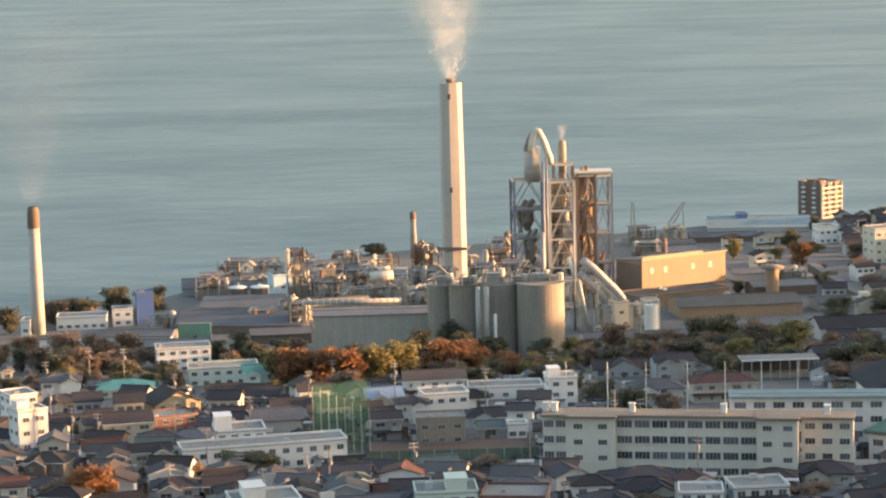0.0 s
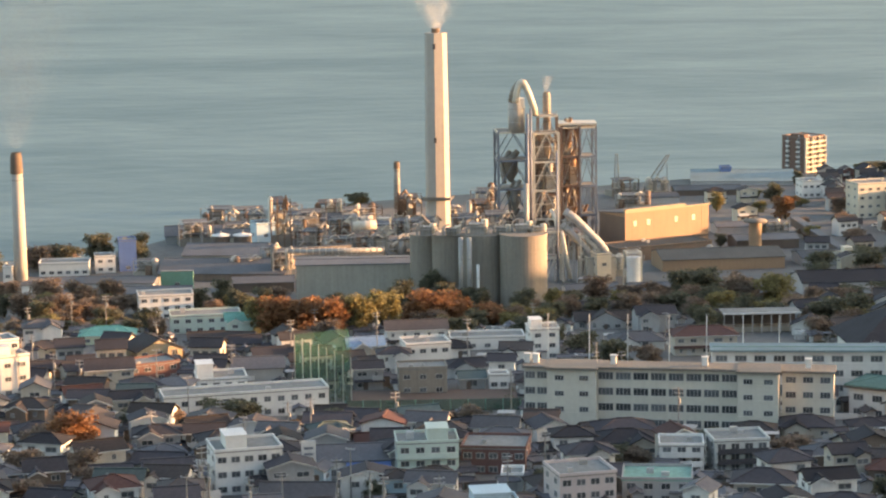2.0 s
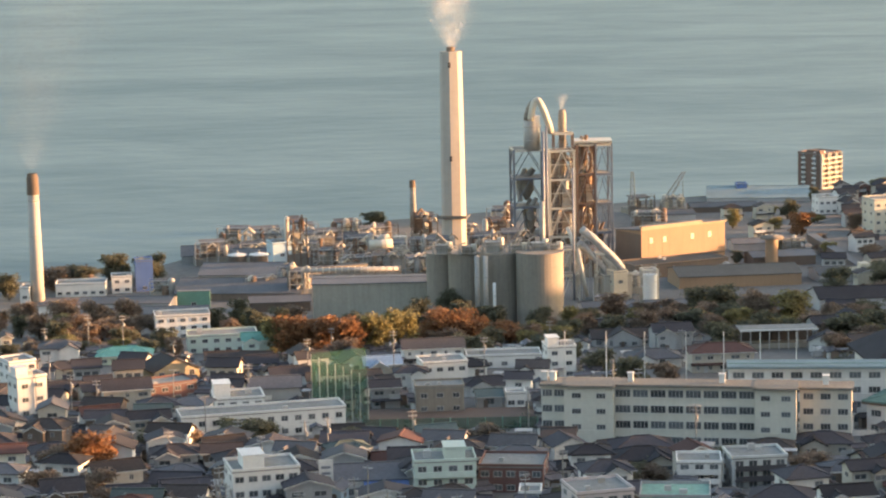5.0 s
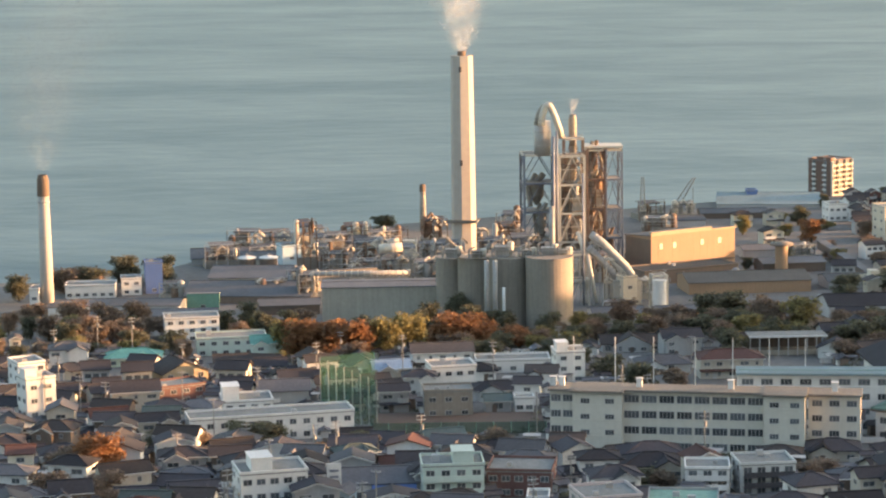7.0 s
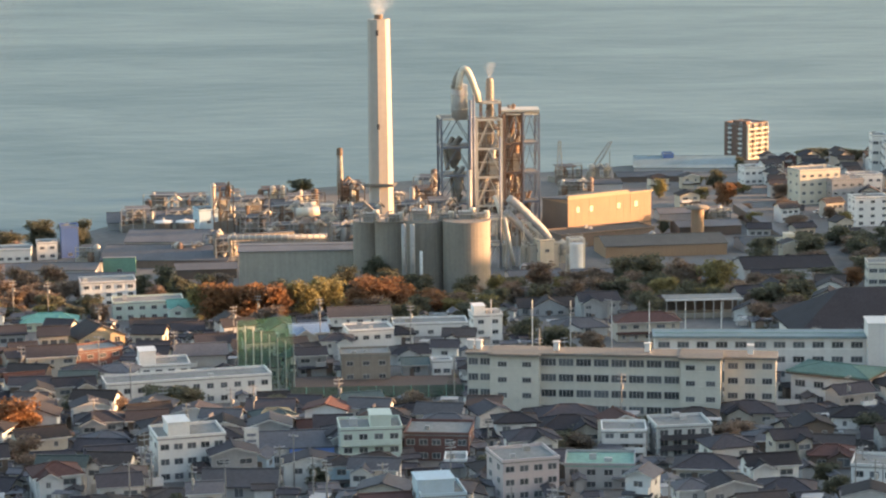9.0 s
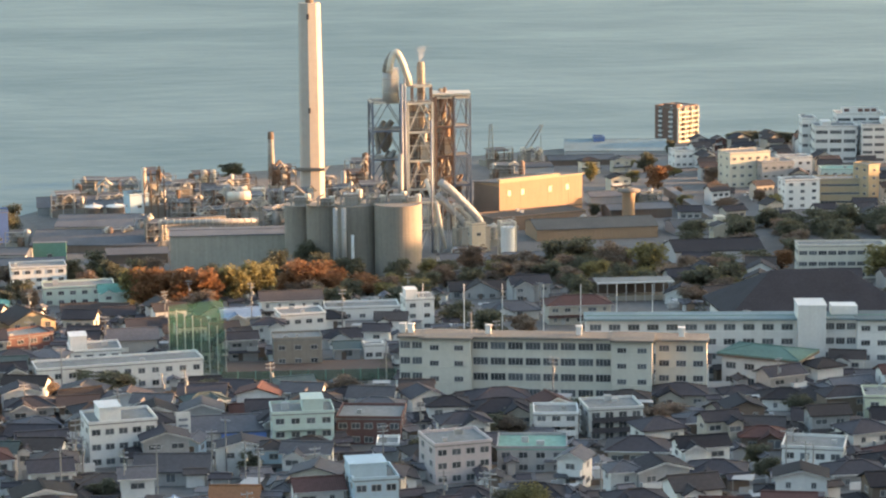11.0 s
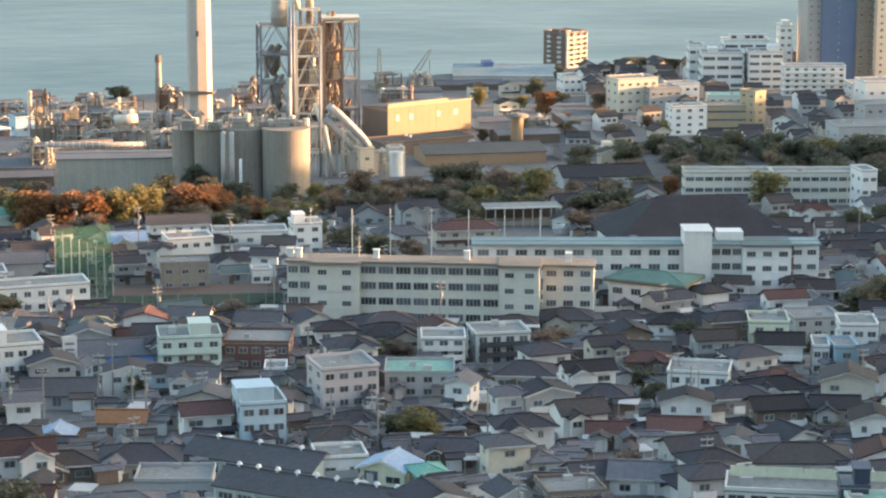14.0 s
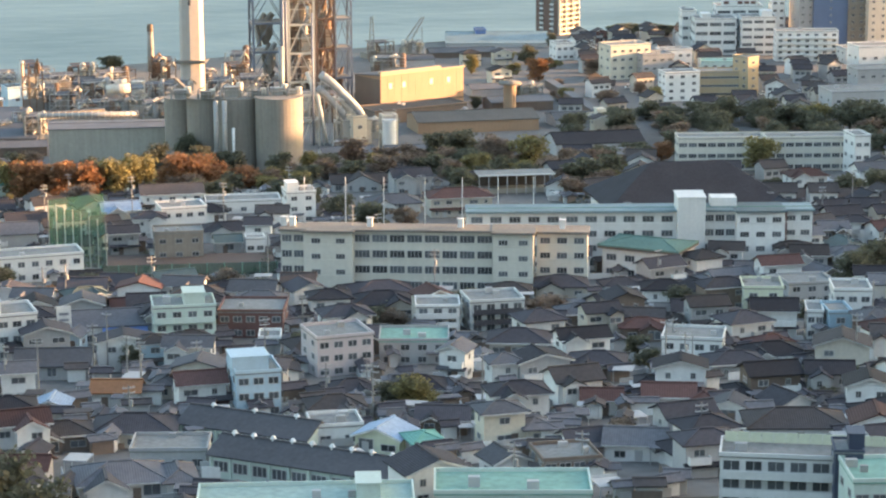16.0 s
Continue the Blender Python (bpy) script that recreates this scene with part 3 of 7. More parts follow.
def shed(x, y, w, d, h, rot, wall, roof, label, rise=1.5, axis="x", category="shed", lights=0, reach=0.4):
    """An industrial shed with a low pitched roof and, if asked, small windows in its front."""
    ob = place("industrial_shed", x, y, rot, label, category, reach=max(w, d) * reach, ahead=True)
    part("wall", Shape().box(-w / 2, w / 2, -d / 2, d / 2, -5, h).gable_wall(w, d, h, rise, axis), wall, ob)
    part("roof", Shape().gable(w, d, h, rise, 0.4, 0.25, axis), roof, ob)
    for i in range(lights):
        window(ob, -w / 2 + w * (i + 0.5) / lights, -d / 2, h * 0.62, 0, 1.6, 1.6)
    return ob


def sunlit_hall(x, y, w, d, h, rot):
    """A sheet-clad hall: a roof that falls to the back, a pale fascia, four small windows and wall ribs."""
    ob = place("hall", x, y, rot, "large ochre sheet-clad hall catching the sun", "hall", reach=max(w, d) * 0.4, ahead=True)
    fall = 1.6
    part("wall", Shape().add([(-w / 2, -d / 2, -5), (w / 2, -d / 2, -5), (w / 2, d / 2, -5), (-w / 2, d / 2, -5), (-w / 2, -d / 2, h), (w / 2, -d / 2, h), (w / 2, d / 2, h - fall), (-w / 2, d / 2, h - fall)],
                             [(3, 2, 1, 0), (4, 5, 6, 7), (0, 1, 5, 4), (1, 2, 6, 5), (2, 3, 7, 6), (3, 0, 4, 7)]), "ochre", ob)
    e = 0.5
    part("roof", Shape().add([(-w / 2 - e, -d / 2 - e, h + 0.02), (w / 2 + e, -d / 2 - e, h + 0.02), (w / 2 + e, d / 2 + e, h - fall + 0.02), (-w / 2 - e, d / 2 + e, h - fall + 0.02), (-w / 2 - e, -d / 2 - e, h + 0.4), (w / 2 + e, -d / 2 - e, h + 0.4), (w / 2 + e, d / 2 + e, h - fall + 0.4), (-w / 2 - e, d / 2 + e, h - fall + 0.4)],
                             [(3, 2, 1, 0), (4, 5, 6, 7), (0, 1, 5, 4), (1, 2, 6, 5), (2, 3, 7, 6), (3, 0, 4, 7)]), "sheet", ob)
    part("ridge_vent", Shape().box(-w * 0.48, w * 0.24, -d / 2 + 0.8, -d / 2 + 2.6, h + 0.2, h + 1.1), "tan", ob, "low pale vent along the roof edge")
    part("fascia", Shape().box(-w / 2 - e, w / 2 + e, -d / 2 - e - 0.1, -d / 2 - e, h - 0.1, h + 0.5), "tan", ob)
    for i in range(1, 12):
        px = -w / 2 + w * i / 12
        part("rib", Shape().box(px - 0.12, px + 0.12, -d / 2 - 0.03, -d / 2, -3, h - 0.2), "ochre", ob)
    # Pale yellow boxes: the sunlight the windows reflect is painted as colour.
    for f in (-0.385, -0.225, 0.105, 0.315):
        part("window", Shape().box(f * w - 0.7, f * w + 0.7, -d / 2 - 0.12, -d / 2 - 0.02, h - 5.4, h - 3.3), "yellow", ob, "small window with its reflected light painted pale")
    part("base_band", Shape().box(-w / 2, w / 2, -d / 2 - 0.14, -d / 2 - 0.03, h - 12.2, h - 11.6), "dusk", ob)
    # Brown overlay on the ochre end: the shade there is put into the colour.
    part("end_wall", Shape().box(-w / 2 - 0.08, -w / 2 - 0.003, -d / 2, d / 2, -4, h - fall - 0.1), "brown", ob, "brown sheet with the end wall shade in its colour")
    return ob


# ---- trees ----
def tree_meshes(seed, kind):
    """A tapered trunk with limbs, and a crown of many small leaf clumps in uneven masses; unit tree about 10 m high."""
    key = ("tree", seed, kind)
    if key in MESHES:
        return MESHES[key]
    r = random.Random(seed)
    t = Shape()
    lean = r.uniform(-0.4, 0.4)
    t.tube([(0, 0, -1), (lean * 0.3, 0, 2), (lean, 0.2, 5), (lean * 1.2, 0, 7.5)], [0.32, 0.24, 0.16, 0.05], 7)
    masses = []
    if kind == "conifer":
        for i in range(12):
            z = 1.5 + 8.3 * i / 11
            masses.append((Vector((r.uniform(-0.3, 0.3), r.uniform(-0.3, 0.3), z)), 2.2 * (1 - i / 12.5) + 0.25, 0.75))
    else:
        for i in range(16):
            a, q = r.uniform(0, math.tau), r.uniform(0.4, 2.5)
            c = Vector((math.cos(a) * q, math.sin(a) * q, r.uniform(1.7, 8.3) - 0.3 * q))
            masses.append((c, r.uniform(1.1, 1.8), 0.8))
            t.tube([(lean * 0.5, 0, r.uniform(2, 4)), (c.x * 0.6, c.y * 0.6, c.z * 0.75), c], [0.13, 0.08, 0.03], 5)
    s = Shape()
    for c, rad, flat in masses:
        for _ in range(int(120 * rad)):
            d = Vector((r.gauss(0, 1), r.gauss(0, 1), r.gauss(0, 1))).normalized() * rad * r.uniform(0.45, 1.25)
            p = c + Vector((d.x, d.y, d.z * flat))
            u = Vector((r.gauss(0, 1), r.gauss(0, 1), r.gauss(0, 0.6))).normalized()
            w = u.cross(Vector((r.gauss(0, 1), r.gauss(0, 1), r.gauss(0, 1)))).normalized()
            k = r.uniform(0.16, 0.42)
            s.add([p - u * k, p - w * k * 0.7, p + u * k, p + w * k * 0.7 + Vector((0, 0, 0.06))], [(0, 1, 2, 3)])
    MESHES[key] = (t.mesh("trunk", ["bark"]), s)
    return MESHES[key]


def tree(x, y, h, spread, leaf, kind="broad", seed=None, label=""):
    seed = seed if seed is not None else int(abs(x * 3 + y * 5)) % 4
    trunk, crown = tree_meshes(seed, kind)
    key = ("crown", seed, kind, leaf)
    if key not in MESHES:
        MESHES[key] = crown.mesh("crown", [leaf])
    words = {"leaf_orange": "orange autumn", "leaf_yellow": "yellowing green", "leaf_green": "dark evergreen", "leaf_brown": "dry brown"}[leaf]
    ob = place("tree", x, y, (x * 37 + y * 11) % 360, label or f"{words} {'conifer' if kind == 'conifer' else 'tree with a rounded crown'} among the buildings", "tree", "trees of the town", reach=spread * 0.3)
    k = h / 9.5
    part("trunk", trunk, None, ob)
    part("crown", MESHES[key], None, ob)
    ob.scale = (spread / 6.8 if kind != "conifer" else spread / 4.6,) * 2 + (k,)
    return ob


def pole(x, y, h, arms=2, rot=0.0):
    ob = place("utility_pole", x, y, rot, "grey concrete utility pole with cross arms" if arms else "slim white ball-net pole behind the school", "utility pole", "utility poles" if arms else "net poles")
    part("post", Shape().tube([(0, 0, -1), (0, 0, h)], [0.17, 0.11], 8), "pole" if arms else "white", ob)
    for i in range(arms):
        part("cross_arm", Shape().box(-1.0, 1.0, -0.07, 0.07, h - 0.5 - 0.9 * i, h - 0.36 - 0.9 * i).box(-0.95, -0.85, -0.05, 0.05, h - 0.36 - 0.9 * i, h - 0.16 - 0.9 * i).box(0.85, 0.95, -0.05, 0.05, h - 0.36 - 0.9 * i, h - 0.16 - 0.9 * i), "frame", ob)
    if arms > 1:
        part("transformer", Shape().tube([(0.35, -0.2, h - 3.4), (0.35, -0.2, h - 2.4)], 0.28, 8), "steel", ob)
    return ob


# ---- land and sea ----
COAST = [(-186, 943), (-140, 940), (-113, 984), (-86, 1075), (-41, 1125), (13, 1155), (81, 1184), (114, 1207), (138, 1217), (196, 1232), (253, 1266), (325, 1301), (415, 1308)]


def coast(x):
    return along(COAST, x)


def land():
    xs = list(range(-2400, -600, 200)) + list(range(-600, 700, 20)) + list(range(700, 2500, 200))
    ys = list(range(-1200, -200, 200)) + list(range(-200, 1100, 20))
    rows = []
    s = Shape()
    fr = [i / 8 for i in range(9)]
    table = [[(x, y) for y in ys if y < 860] + [(x, 860 + (max(coast(x), 880) - 860) * f) for f in fr] + [(x, max(coast(x), 880) + 6), (x, max(coast(x), 880) + 60)] for x in xs]
    ny = len(table[0])
    for col in table:
        for k, (x, y) in enumerate(col):
            z = ground(x, y) + noise.noise(Vector((x * 0.01, y * 0.01, 0))) * 0.4
            if k == ny - 2:
                z = 2.0
            if k == ny - 1:
                z = -6.0
            s.v.append((x, y, z))
    s.f = [(i * ny + k, (i + 1) * ny + k, (i + 1) * ny + k + 1, i * ny + k + 1) for i in range(len(xs) - 1) for k in range(ny - 1)]
    s.m = [1 if s.v[q[0]][1] < 305 or s.v[q[0]][0] > 400 and s.v[q[0]][1] < 1150 else 0 for q in s.f]
    ob = new("ground", s.mesh("ground", [ground_material(), hill_material()], True))
    return tagged(ob, "grey-brown sloping ground between the town's buildings", "ground", kind="structure")


def sea():
    s = Shape().add([(-4000, 500, 4), (4000, 500, 4), (4000, 4960, 4), (-4000, 4960, 4)], [(0, 1, 2, 3)])
    ob = new("sea", s.mesh("sea", [sea_material()]))
    return tagged(ob, "calm blue-grey sea with faint bands of wind", "sea", kind="structure")


land()
sea()


# ---- the cement works ----
def works_thing(name, x, y, rot, label, category, lift=0.0):
    return place(name, x, y, rot, label, category, lift=lift, reach=6)


def octagon_chimney(x, y, h, r):
    """A tall eight-sided shaft with a flue that stands out of its top."""
    ob = works_thing("chimney", x, y, -8.5, "tall pale eight-sided concrete chimney with a steaming flue", "chimney")
    n = 8
    s = Shape().tube([(0, 0, -6), (0, 0, h * 0.5), (0, 0, h)], [r * 1.08, r * 1.03, r * 0.95], n)
    part("shaft", s, "chimney", ob)
    part("flue", Shape().tube([(0, 0, h - 0.5), (0, 0, h + 2.2), (0, 0, h + 2.2), (0, 0, h + 0.5)], [r * 0.36, r * 0.36, r * 0.3, r * 0.3], 14, False), "soot", ob, "soot-stained steel flue")
    part("rim", Shape().tube([(0, 0, h), (0, 0, h + 0.35)], [r * 0.97, r * 0.97], n), "chimney", ob)
    for z in (h - 6, h * 0.46):
        part("hatch", Shape().box(-0.5, 0.5, -r * 1.05, -r * 0.9, z, z + 2.2), "dark", ob, "dark access hatch")
    for k in range(1, 6):
        part("joint_band", Shape().tube([(0, 0, h * k / 6), (0, 0, h * k / 6 + 0.25)], [r * (1.085 - 0.13 * k / 6)] * 2, n), "chimney", ob)
    part("platform", Shape().box(-r * 1.25, r * 1.25, -r * 1.25, r * 1.25, 14, 14.3).box(-r * 1.25, r * 1.25, -r * 1.27, -r * 1.23, 14.3, 15.3), "machine", ob)
    return ob


def round_chimney(x, y, h, r, cap, body, label):
    ob = works_thing("chimney", x, y, 0, label, "chimney")
    part("shaft", Shape().tube([(0, 0, -4), (0, 0, h * 0.85)], [r * 1.25, r * 0.95], 20), body, ob, smooth=True)
    part("cap", Shape().tube([(0, 0, h * 0.85), (0, 0, h * 0.97), (0, 0, h), (0, 0, h), (0, 0, h * 0.98)], [r * 1.08, r * 1.0, r * 0.8, r * 0.6, r * 0.6], 20, False), cap, ob, "sooty brown top")
    for k in (0.3, 0.55, 0.8):
        part("band", Shape().tube([(0, 0, h * k), (0, 0, h * k + 0.5)], r * (1.3 - 0.35 * k), 20), body, ob)
    return ob


def frame_tower(x, y, a, b, h, floors, rot, posts, label, roofed=False, fill=(), bare=False, stout=0.45, screen=""):
    """An open steel tower on a x b metres: columns, floor beams, inverted-V braces, decks with rails."""
    ob = works_thing("steel_tower", x, y, rot, label, "steel tower")
    c = [(-a / 2, -b / 2), (a / 2, -b / 2), (a / 2, b / 2), (-a / 2, b / 2)]
    for px, py in c:
        part("column", Shape().box(px - stout, px + stout, py - stout, py + stout, -4, h), posts, ob)
    for px, py in ((0, -b / 2), (0, b / 2)) if a > 13 else ():
        part("column", Shape().box(px - 0.35, px + 0.35, py - 0.35, py + 0.35, -4, h), posts, ob)
    step = h / floors
    for k in range(1, floors + 1):
        z = step * k
        for i in range(4):
            p, q = c[i], c[(i + 1) % 4]
            part("beam", Shape().bar((*p, z - 0.4), (*q, z - 0.4), 0.5, 0.8), posts if k < floors else "whitesteel", ob)
            mid = ((p[0] + q[0]) / 2, (p[1] + q[1]) / 2)
            part("brace", Shape().bar((*p, z - step), (*mid, z - 0.6), stout * 0.9).bar((*q, z - step), (*mid, z - 0.6), stout * 0.9), posts, ob)
        part("deck", Shape().box(-a / 2 + 0.6, a / 2 - 0.6, -b / 2 + 0.6, b / 2 - 0.6, z - 0.25, z - 0.1), "machine", ob)
        part("rail", Shape().bar((-a / 2, -b / 2, z + 1.1), (a / 2, -b / 2, z + 1.1), 0.12).bar((a / 2, -b / 2, z + 1.1), (a / 2, b / 2, z + 1.1), 0.12).bar((-a / 2, -b / 2, z + 1.1), (-a / 2, b / 2, z + 1.1), 0.12), "steel", ob)
    for k in () if bare else range(floors):
        cx, cy = (-0.18 if k % 2 else 0.15) * a, (0.16 if k % 2 else -0.14) * b
        part("plant_box", Shape().box(cx - a * 0.2, cx + a * 0.2, cy - b * 0.24, cy + b * 0.24, step * k + 0.2, step * (k + 0.62)), ("machine", "dark", "shed")[k % 3], ob)
        part("stair", Shape().bar((-a * 0.42, -b * 0.42, step * k), (a * 0.1, -b * 0.42, step * (k + 0.95)), 0.7, 0.25), "steel", ob)
        pipes = Shape()
        for q in range(5):
            u, v = math.sin(k * 5.1 + q * 2.3) * a * 0.42, math.cos(k * 3.7 + q * 1.9) * b * 0.44
            pipes.tube([(u, v, step * k), (u, v, step * (k + 0.6)), (u * 0.4, v * 0.5, step * (k + 0.95))], 0.3, 7)
            pipes.bar((-a / 2, v, step * (k + 0.25 + 0.12 * q)), (a / 2, v, step * (k + 0.25 + 0.12 * q)), 0.22)
        part("pipework", pipes, ("machine", "steel", "rust")[k % 3], ob)
        part("mid_beam", Shape().bar((-a / 2, -b / 2, step * (k + 0.5)), (a / 2, -b / 2, step * (k + 0.5)), 0.3), posts, ob)
        part("mid_beam", Shape().bar((-a / 2, -b / 2, step * (k + 0.5)), (-a / 2, b / 2, step * (k + 0.5)), 0.3), posts, ob)
    if screen:
        for k in range(floors):
            f = (0.5, 0.35, 0.5, 0.28)[k % 4]
            part("cladding", Shape().box(-a / 2 + 0.4, a * f - 0.4, b * 0.2, b * 0.2 + 0.15, step * k + 0.3, step * (k + 0.92)), screen, ob)
    if roofed:
        part("roof", Shape().box(-a / 2 - 0.8, a / 2 + 0.8, -b / 2 - 0.8, b / 2 + 0.8, h, h + 0.5), "steel", ob)
    r = random.Random(int(x))
    for k, mat in enumerate(fill):
        z = step * (k % floors) + step * 0.15
        cx, cy = r.uniform(-a * 0.2, a * 0.2), r.uniform(-b * 0.25, b * 0.25)
        rad = min(a, b) * r.uniform(0.16, 0.24)
        part("cyclone", Shape().tube([(cx, cy, z), (cx, cy, z + step * 0.35), (cx, cy, z + step * 0.75), (cx, cy, z + step * 0.8), (cx + rad, cy, z + step * 1.1)], [rad * 0.25, rad, rad, rad * 0.5, rad * 0.4], 14), mat, ob, "rusty cyclone vessel with a cone foot" if mat == "rust" else "")
        part("duct", Shape().tube([(cx - rad, cy - rad, z), (cx - rad * 1.2, cy, z + step * 0.6), (cx, cy + rad, z + step * 1.05)], rad * 0.35, 10), "machine", ob)
    return ob


def silo(x, y, r, h, mat, label):
    ob = works_thing("silo", x, y, 0, label, "silo")
    part("shell", Shape().tube([(0, 0, -4), (0, 0, h)], r, 40), mat, ob)
    for i in range(1, 5):
        part("pour_joint", Shape().tube([(0, 0, h * i / 5), (0, 0, h * i / 5 + 0.12)], r + 0.05, 40), mat, ob)
    part("rim", Shape().tube([(0, 0, h), (0, 0, h + 0.5)], r + 0.2, 40), mat, ob)
    for i in range(10):
        a = i * math.tau / 10
        part("rail_post", Shape().bar((math.cos(a) * r, math.sin(a) * r, h + 0.5), (math.cos(a) * r, math.sin(a) * r, h + 1.6), 0.1), "steel", ob)
    part("handrail", Shape().tube([(math.cos(i * math.tau / 32) * r, math.sin(i * math.tau / 32) * r, h + 1.6) for i in range(33)], 0.06, 6, False), "steel", ob)
    return ob


def silo_top(x, y, base, w, h, seed):
    """Filter house and conveyor heads on a silo roof."""
    r = random.Random(seed + 40)
    ob = place("filter_house", x, y, r.uniform(-15, 15), "dusty filter house with pipes on a silo roof", "plant machinery", lift=base)
    part("housing", Shape().box(-w * 0.3, w * 0.3, -1.6, 1.6, 0, h * 0.55).box(-w * 0.34, w * 0.34, -1.8, 1.8, h * 0.55, h * 0.6), r.choice(("steel", "machine", "paleblue", "shed")), ob)
    part("hopper", Shape().tube([(w * 0.38, 0, 0.2), (w * 0.38, 0, h * 0.3), (w * 0.38, 0, h * 0.8)], [0.3, 1.0, 1.0], 10), "whitesteel", ob)
    part("pipe", Shape().tube([(-w * 0.45, -1, 0), (-w * 0.45, -1, h * 0.8), (-w * 0.1, -1, h)], 0.28, 8), "steel", ob)
    for i in range(4):
        px = -w / 2 + w * i / 3
        part("post", Shape().box(px - 0.1, px + 0.1, -2.4, -2.2, 0, h * 0.75), "steel", ob)
    part("walkway", Shape().box(-w / 2, w / 2, -2.6, -1.9, h * 0.42, h * 0.45).bar((-w / 2, -2.6, h * 0.42 + 1.1), (w / 2, -2.6, h * 0.42 + 1.1), 0.1), "steel", ob)
    return ob


def pipe_run(name, points, r, mat, label, category="pipe", n=14, stands=True):
    """A big duct through points given as x, y and height over the ground at its first point."""
    x, y, _ = points[0]
    ob = works_thing(name, x, y, 0, label, category)
    part("duct", Shape().tube([(px - x, py - y, z) for px, py, z in points], r, n), mat, ob, smooth=True)
    for (ax, ay, az), (bx, by, bz) in zip(points, points[1:]):
        for f in (0.3, 0.7):
            p = Vector((ax + (bx - ax) * f - x, ay + (by - ay) * f - y, az + (bz - az) * f))
            d = (Vector((bx, by, bz)) - Vector((ax, ay, az))).normalized() * 0.2
            part("flange", Shape().tube([p - d, p + d], r * 1.1, n), mat, ob)
            if stands and p.z > 3:
                part("support", Shape().bar((p.x, p.y, -3), (p.x, p.y, p.z - r * 0.8), 0.3), "steel", ob)
    return ob


def plant_unit(x, y, w, d, h, rot, mat, seed):
    """A cluster of process plant on one base: frames, vessels, ducts and walkways."""
    r = random.Random(seed)
    ob = works_thing("process_unit", x, y, rot, "dusty process unit with vessels, ducts and steel walkways", "plant machinery")
    part("base", Shape().box(-w / 2, w / 2, -d / 2, d / 2, -4, h * 0.3), r.choice(("concrete", "shed", "machine")), ob)
    part("upper_house", Shape().box(-w * 0.3, w * r.uniform(0.0, 0.35), -d * 0.3, d * 0.3, h * 0.3, h * r.uniform(0.5, 0.75)), r.choice(("steel", "machine", "shed", "rust")), ob)
    part("lean_roof", Shape().add([(-w * 0.34, -d * 0.35, h * 0.76), (w * 0.38, -d * 0.35, h * 0.76), (w * 0.38, d * 0.35, h * 0.84), (-w * 0.34, d * 0.35, h * 0.84), (-w * 0.34, -d * 0.35, h * 0.79), (w * 0.38, -d * 0.35, h * 0.79), (w * 0.38, d * 0.35, h * 0.87), (-w * 0.34, d * 0.35, h * 0.87)], [(3, 2, 1, 0), (4, 5, 6, 7), (0, 1, 5, 4), (1, 2, 6, 5), (2, 3, 7, 6), (3, 0, 4, 7)]), "sheet", ob)
    for i in range(r.randint(2, 4)):
        cx, cy, q = r.uniform(-w * 0.45, w * 0.45), -d * r.uniform(0.1, 0.5), r.uniform(0.6, 1.5)
        z = h * r.uniform(0.5, 1.0)
        part("vessel", Shape().tube([(cx, cy, 0), (cx, cy, z), (cx, cy, z + q * 0.6)], [q, q, q * 0.3], 12), r.choice((mat, "steel", "whitesteel", "rust")), ob, smooth=True)
    for i in range(r.randint(3, 5)):
        px, z = r.uniform(-w * 0.5, w * 0.3), h * r.uniform(0.3, 0.9)
        part("duct", Shape().tube([(px, -d * 0.5, z), (px + w * 0.15, -d * 0.45, z + h * 0.12), (px + w * 0.3, -d * 0.3, z - h * 0.05)], r.uniform(0.25, 0.6), 9), r.choice((mat, "steel", "whitesteel")), ob)
    for px in (-w / 2, -w / 6, w / 6, w / 2):
        part("post", Shape().box(px - 0.18, px + 0.18, -d / 2 - 0.2, -d / 2 + 0.16, -2, h * 0.85), "steel" if mat != "rust" else "rust", ob)
    for z in (h * 0.45, h * 0.65, h * 0.85):
        part("walkway", Shape().box(-w / 2, w / 2, -d / 2 - 0.7, -d / 2 + 0.3, z, z + 0.15).bar((-w / 2, -d / 2 - 0.7, z + 1.1), (w / 2, -d / 2 - 0.7, z + 1.1), 0.1), "steel" if mat != "rust" else "rust", ob)
    return ob


def inclined_gallery(x0, y0, z0, x1, y1, z1, w, mat, label):
    """An enclosed conveyor bridge on trestles."""
    ob = works_thing("conveyor_gallery", x0, y0, 0, label, "conveyor")
    a, b = Vector((0, 0, z0)), Vector((x1 - x0, y1 - y0, z1))
    part("housing", Shape().bar(a, b, w, w), mat, ob)
    part("roof", Shape().bar(a + Vector((0, 0, w * 0.55)), b + Vector((0, 0, w * 0.55)), w * 1.15, 0.2), "sheet", ob)
    for f in (0.05, 0.35, 0.65, 0.95):
        p = a.lerp(b, f)
        part("trestle", Shape().bar((p.x - 0.8, p.y, -6), (p.x, p.y, p.z - w / 2), 0.3).bar((p.x + 0.8, p.y, -6), (p.x, p.y, p.z - w / 2), 0.3), "steel", ob)
    return ob


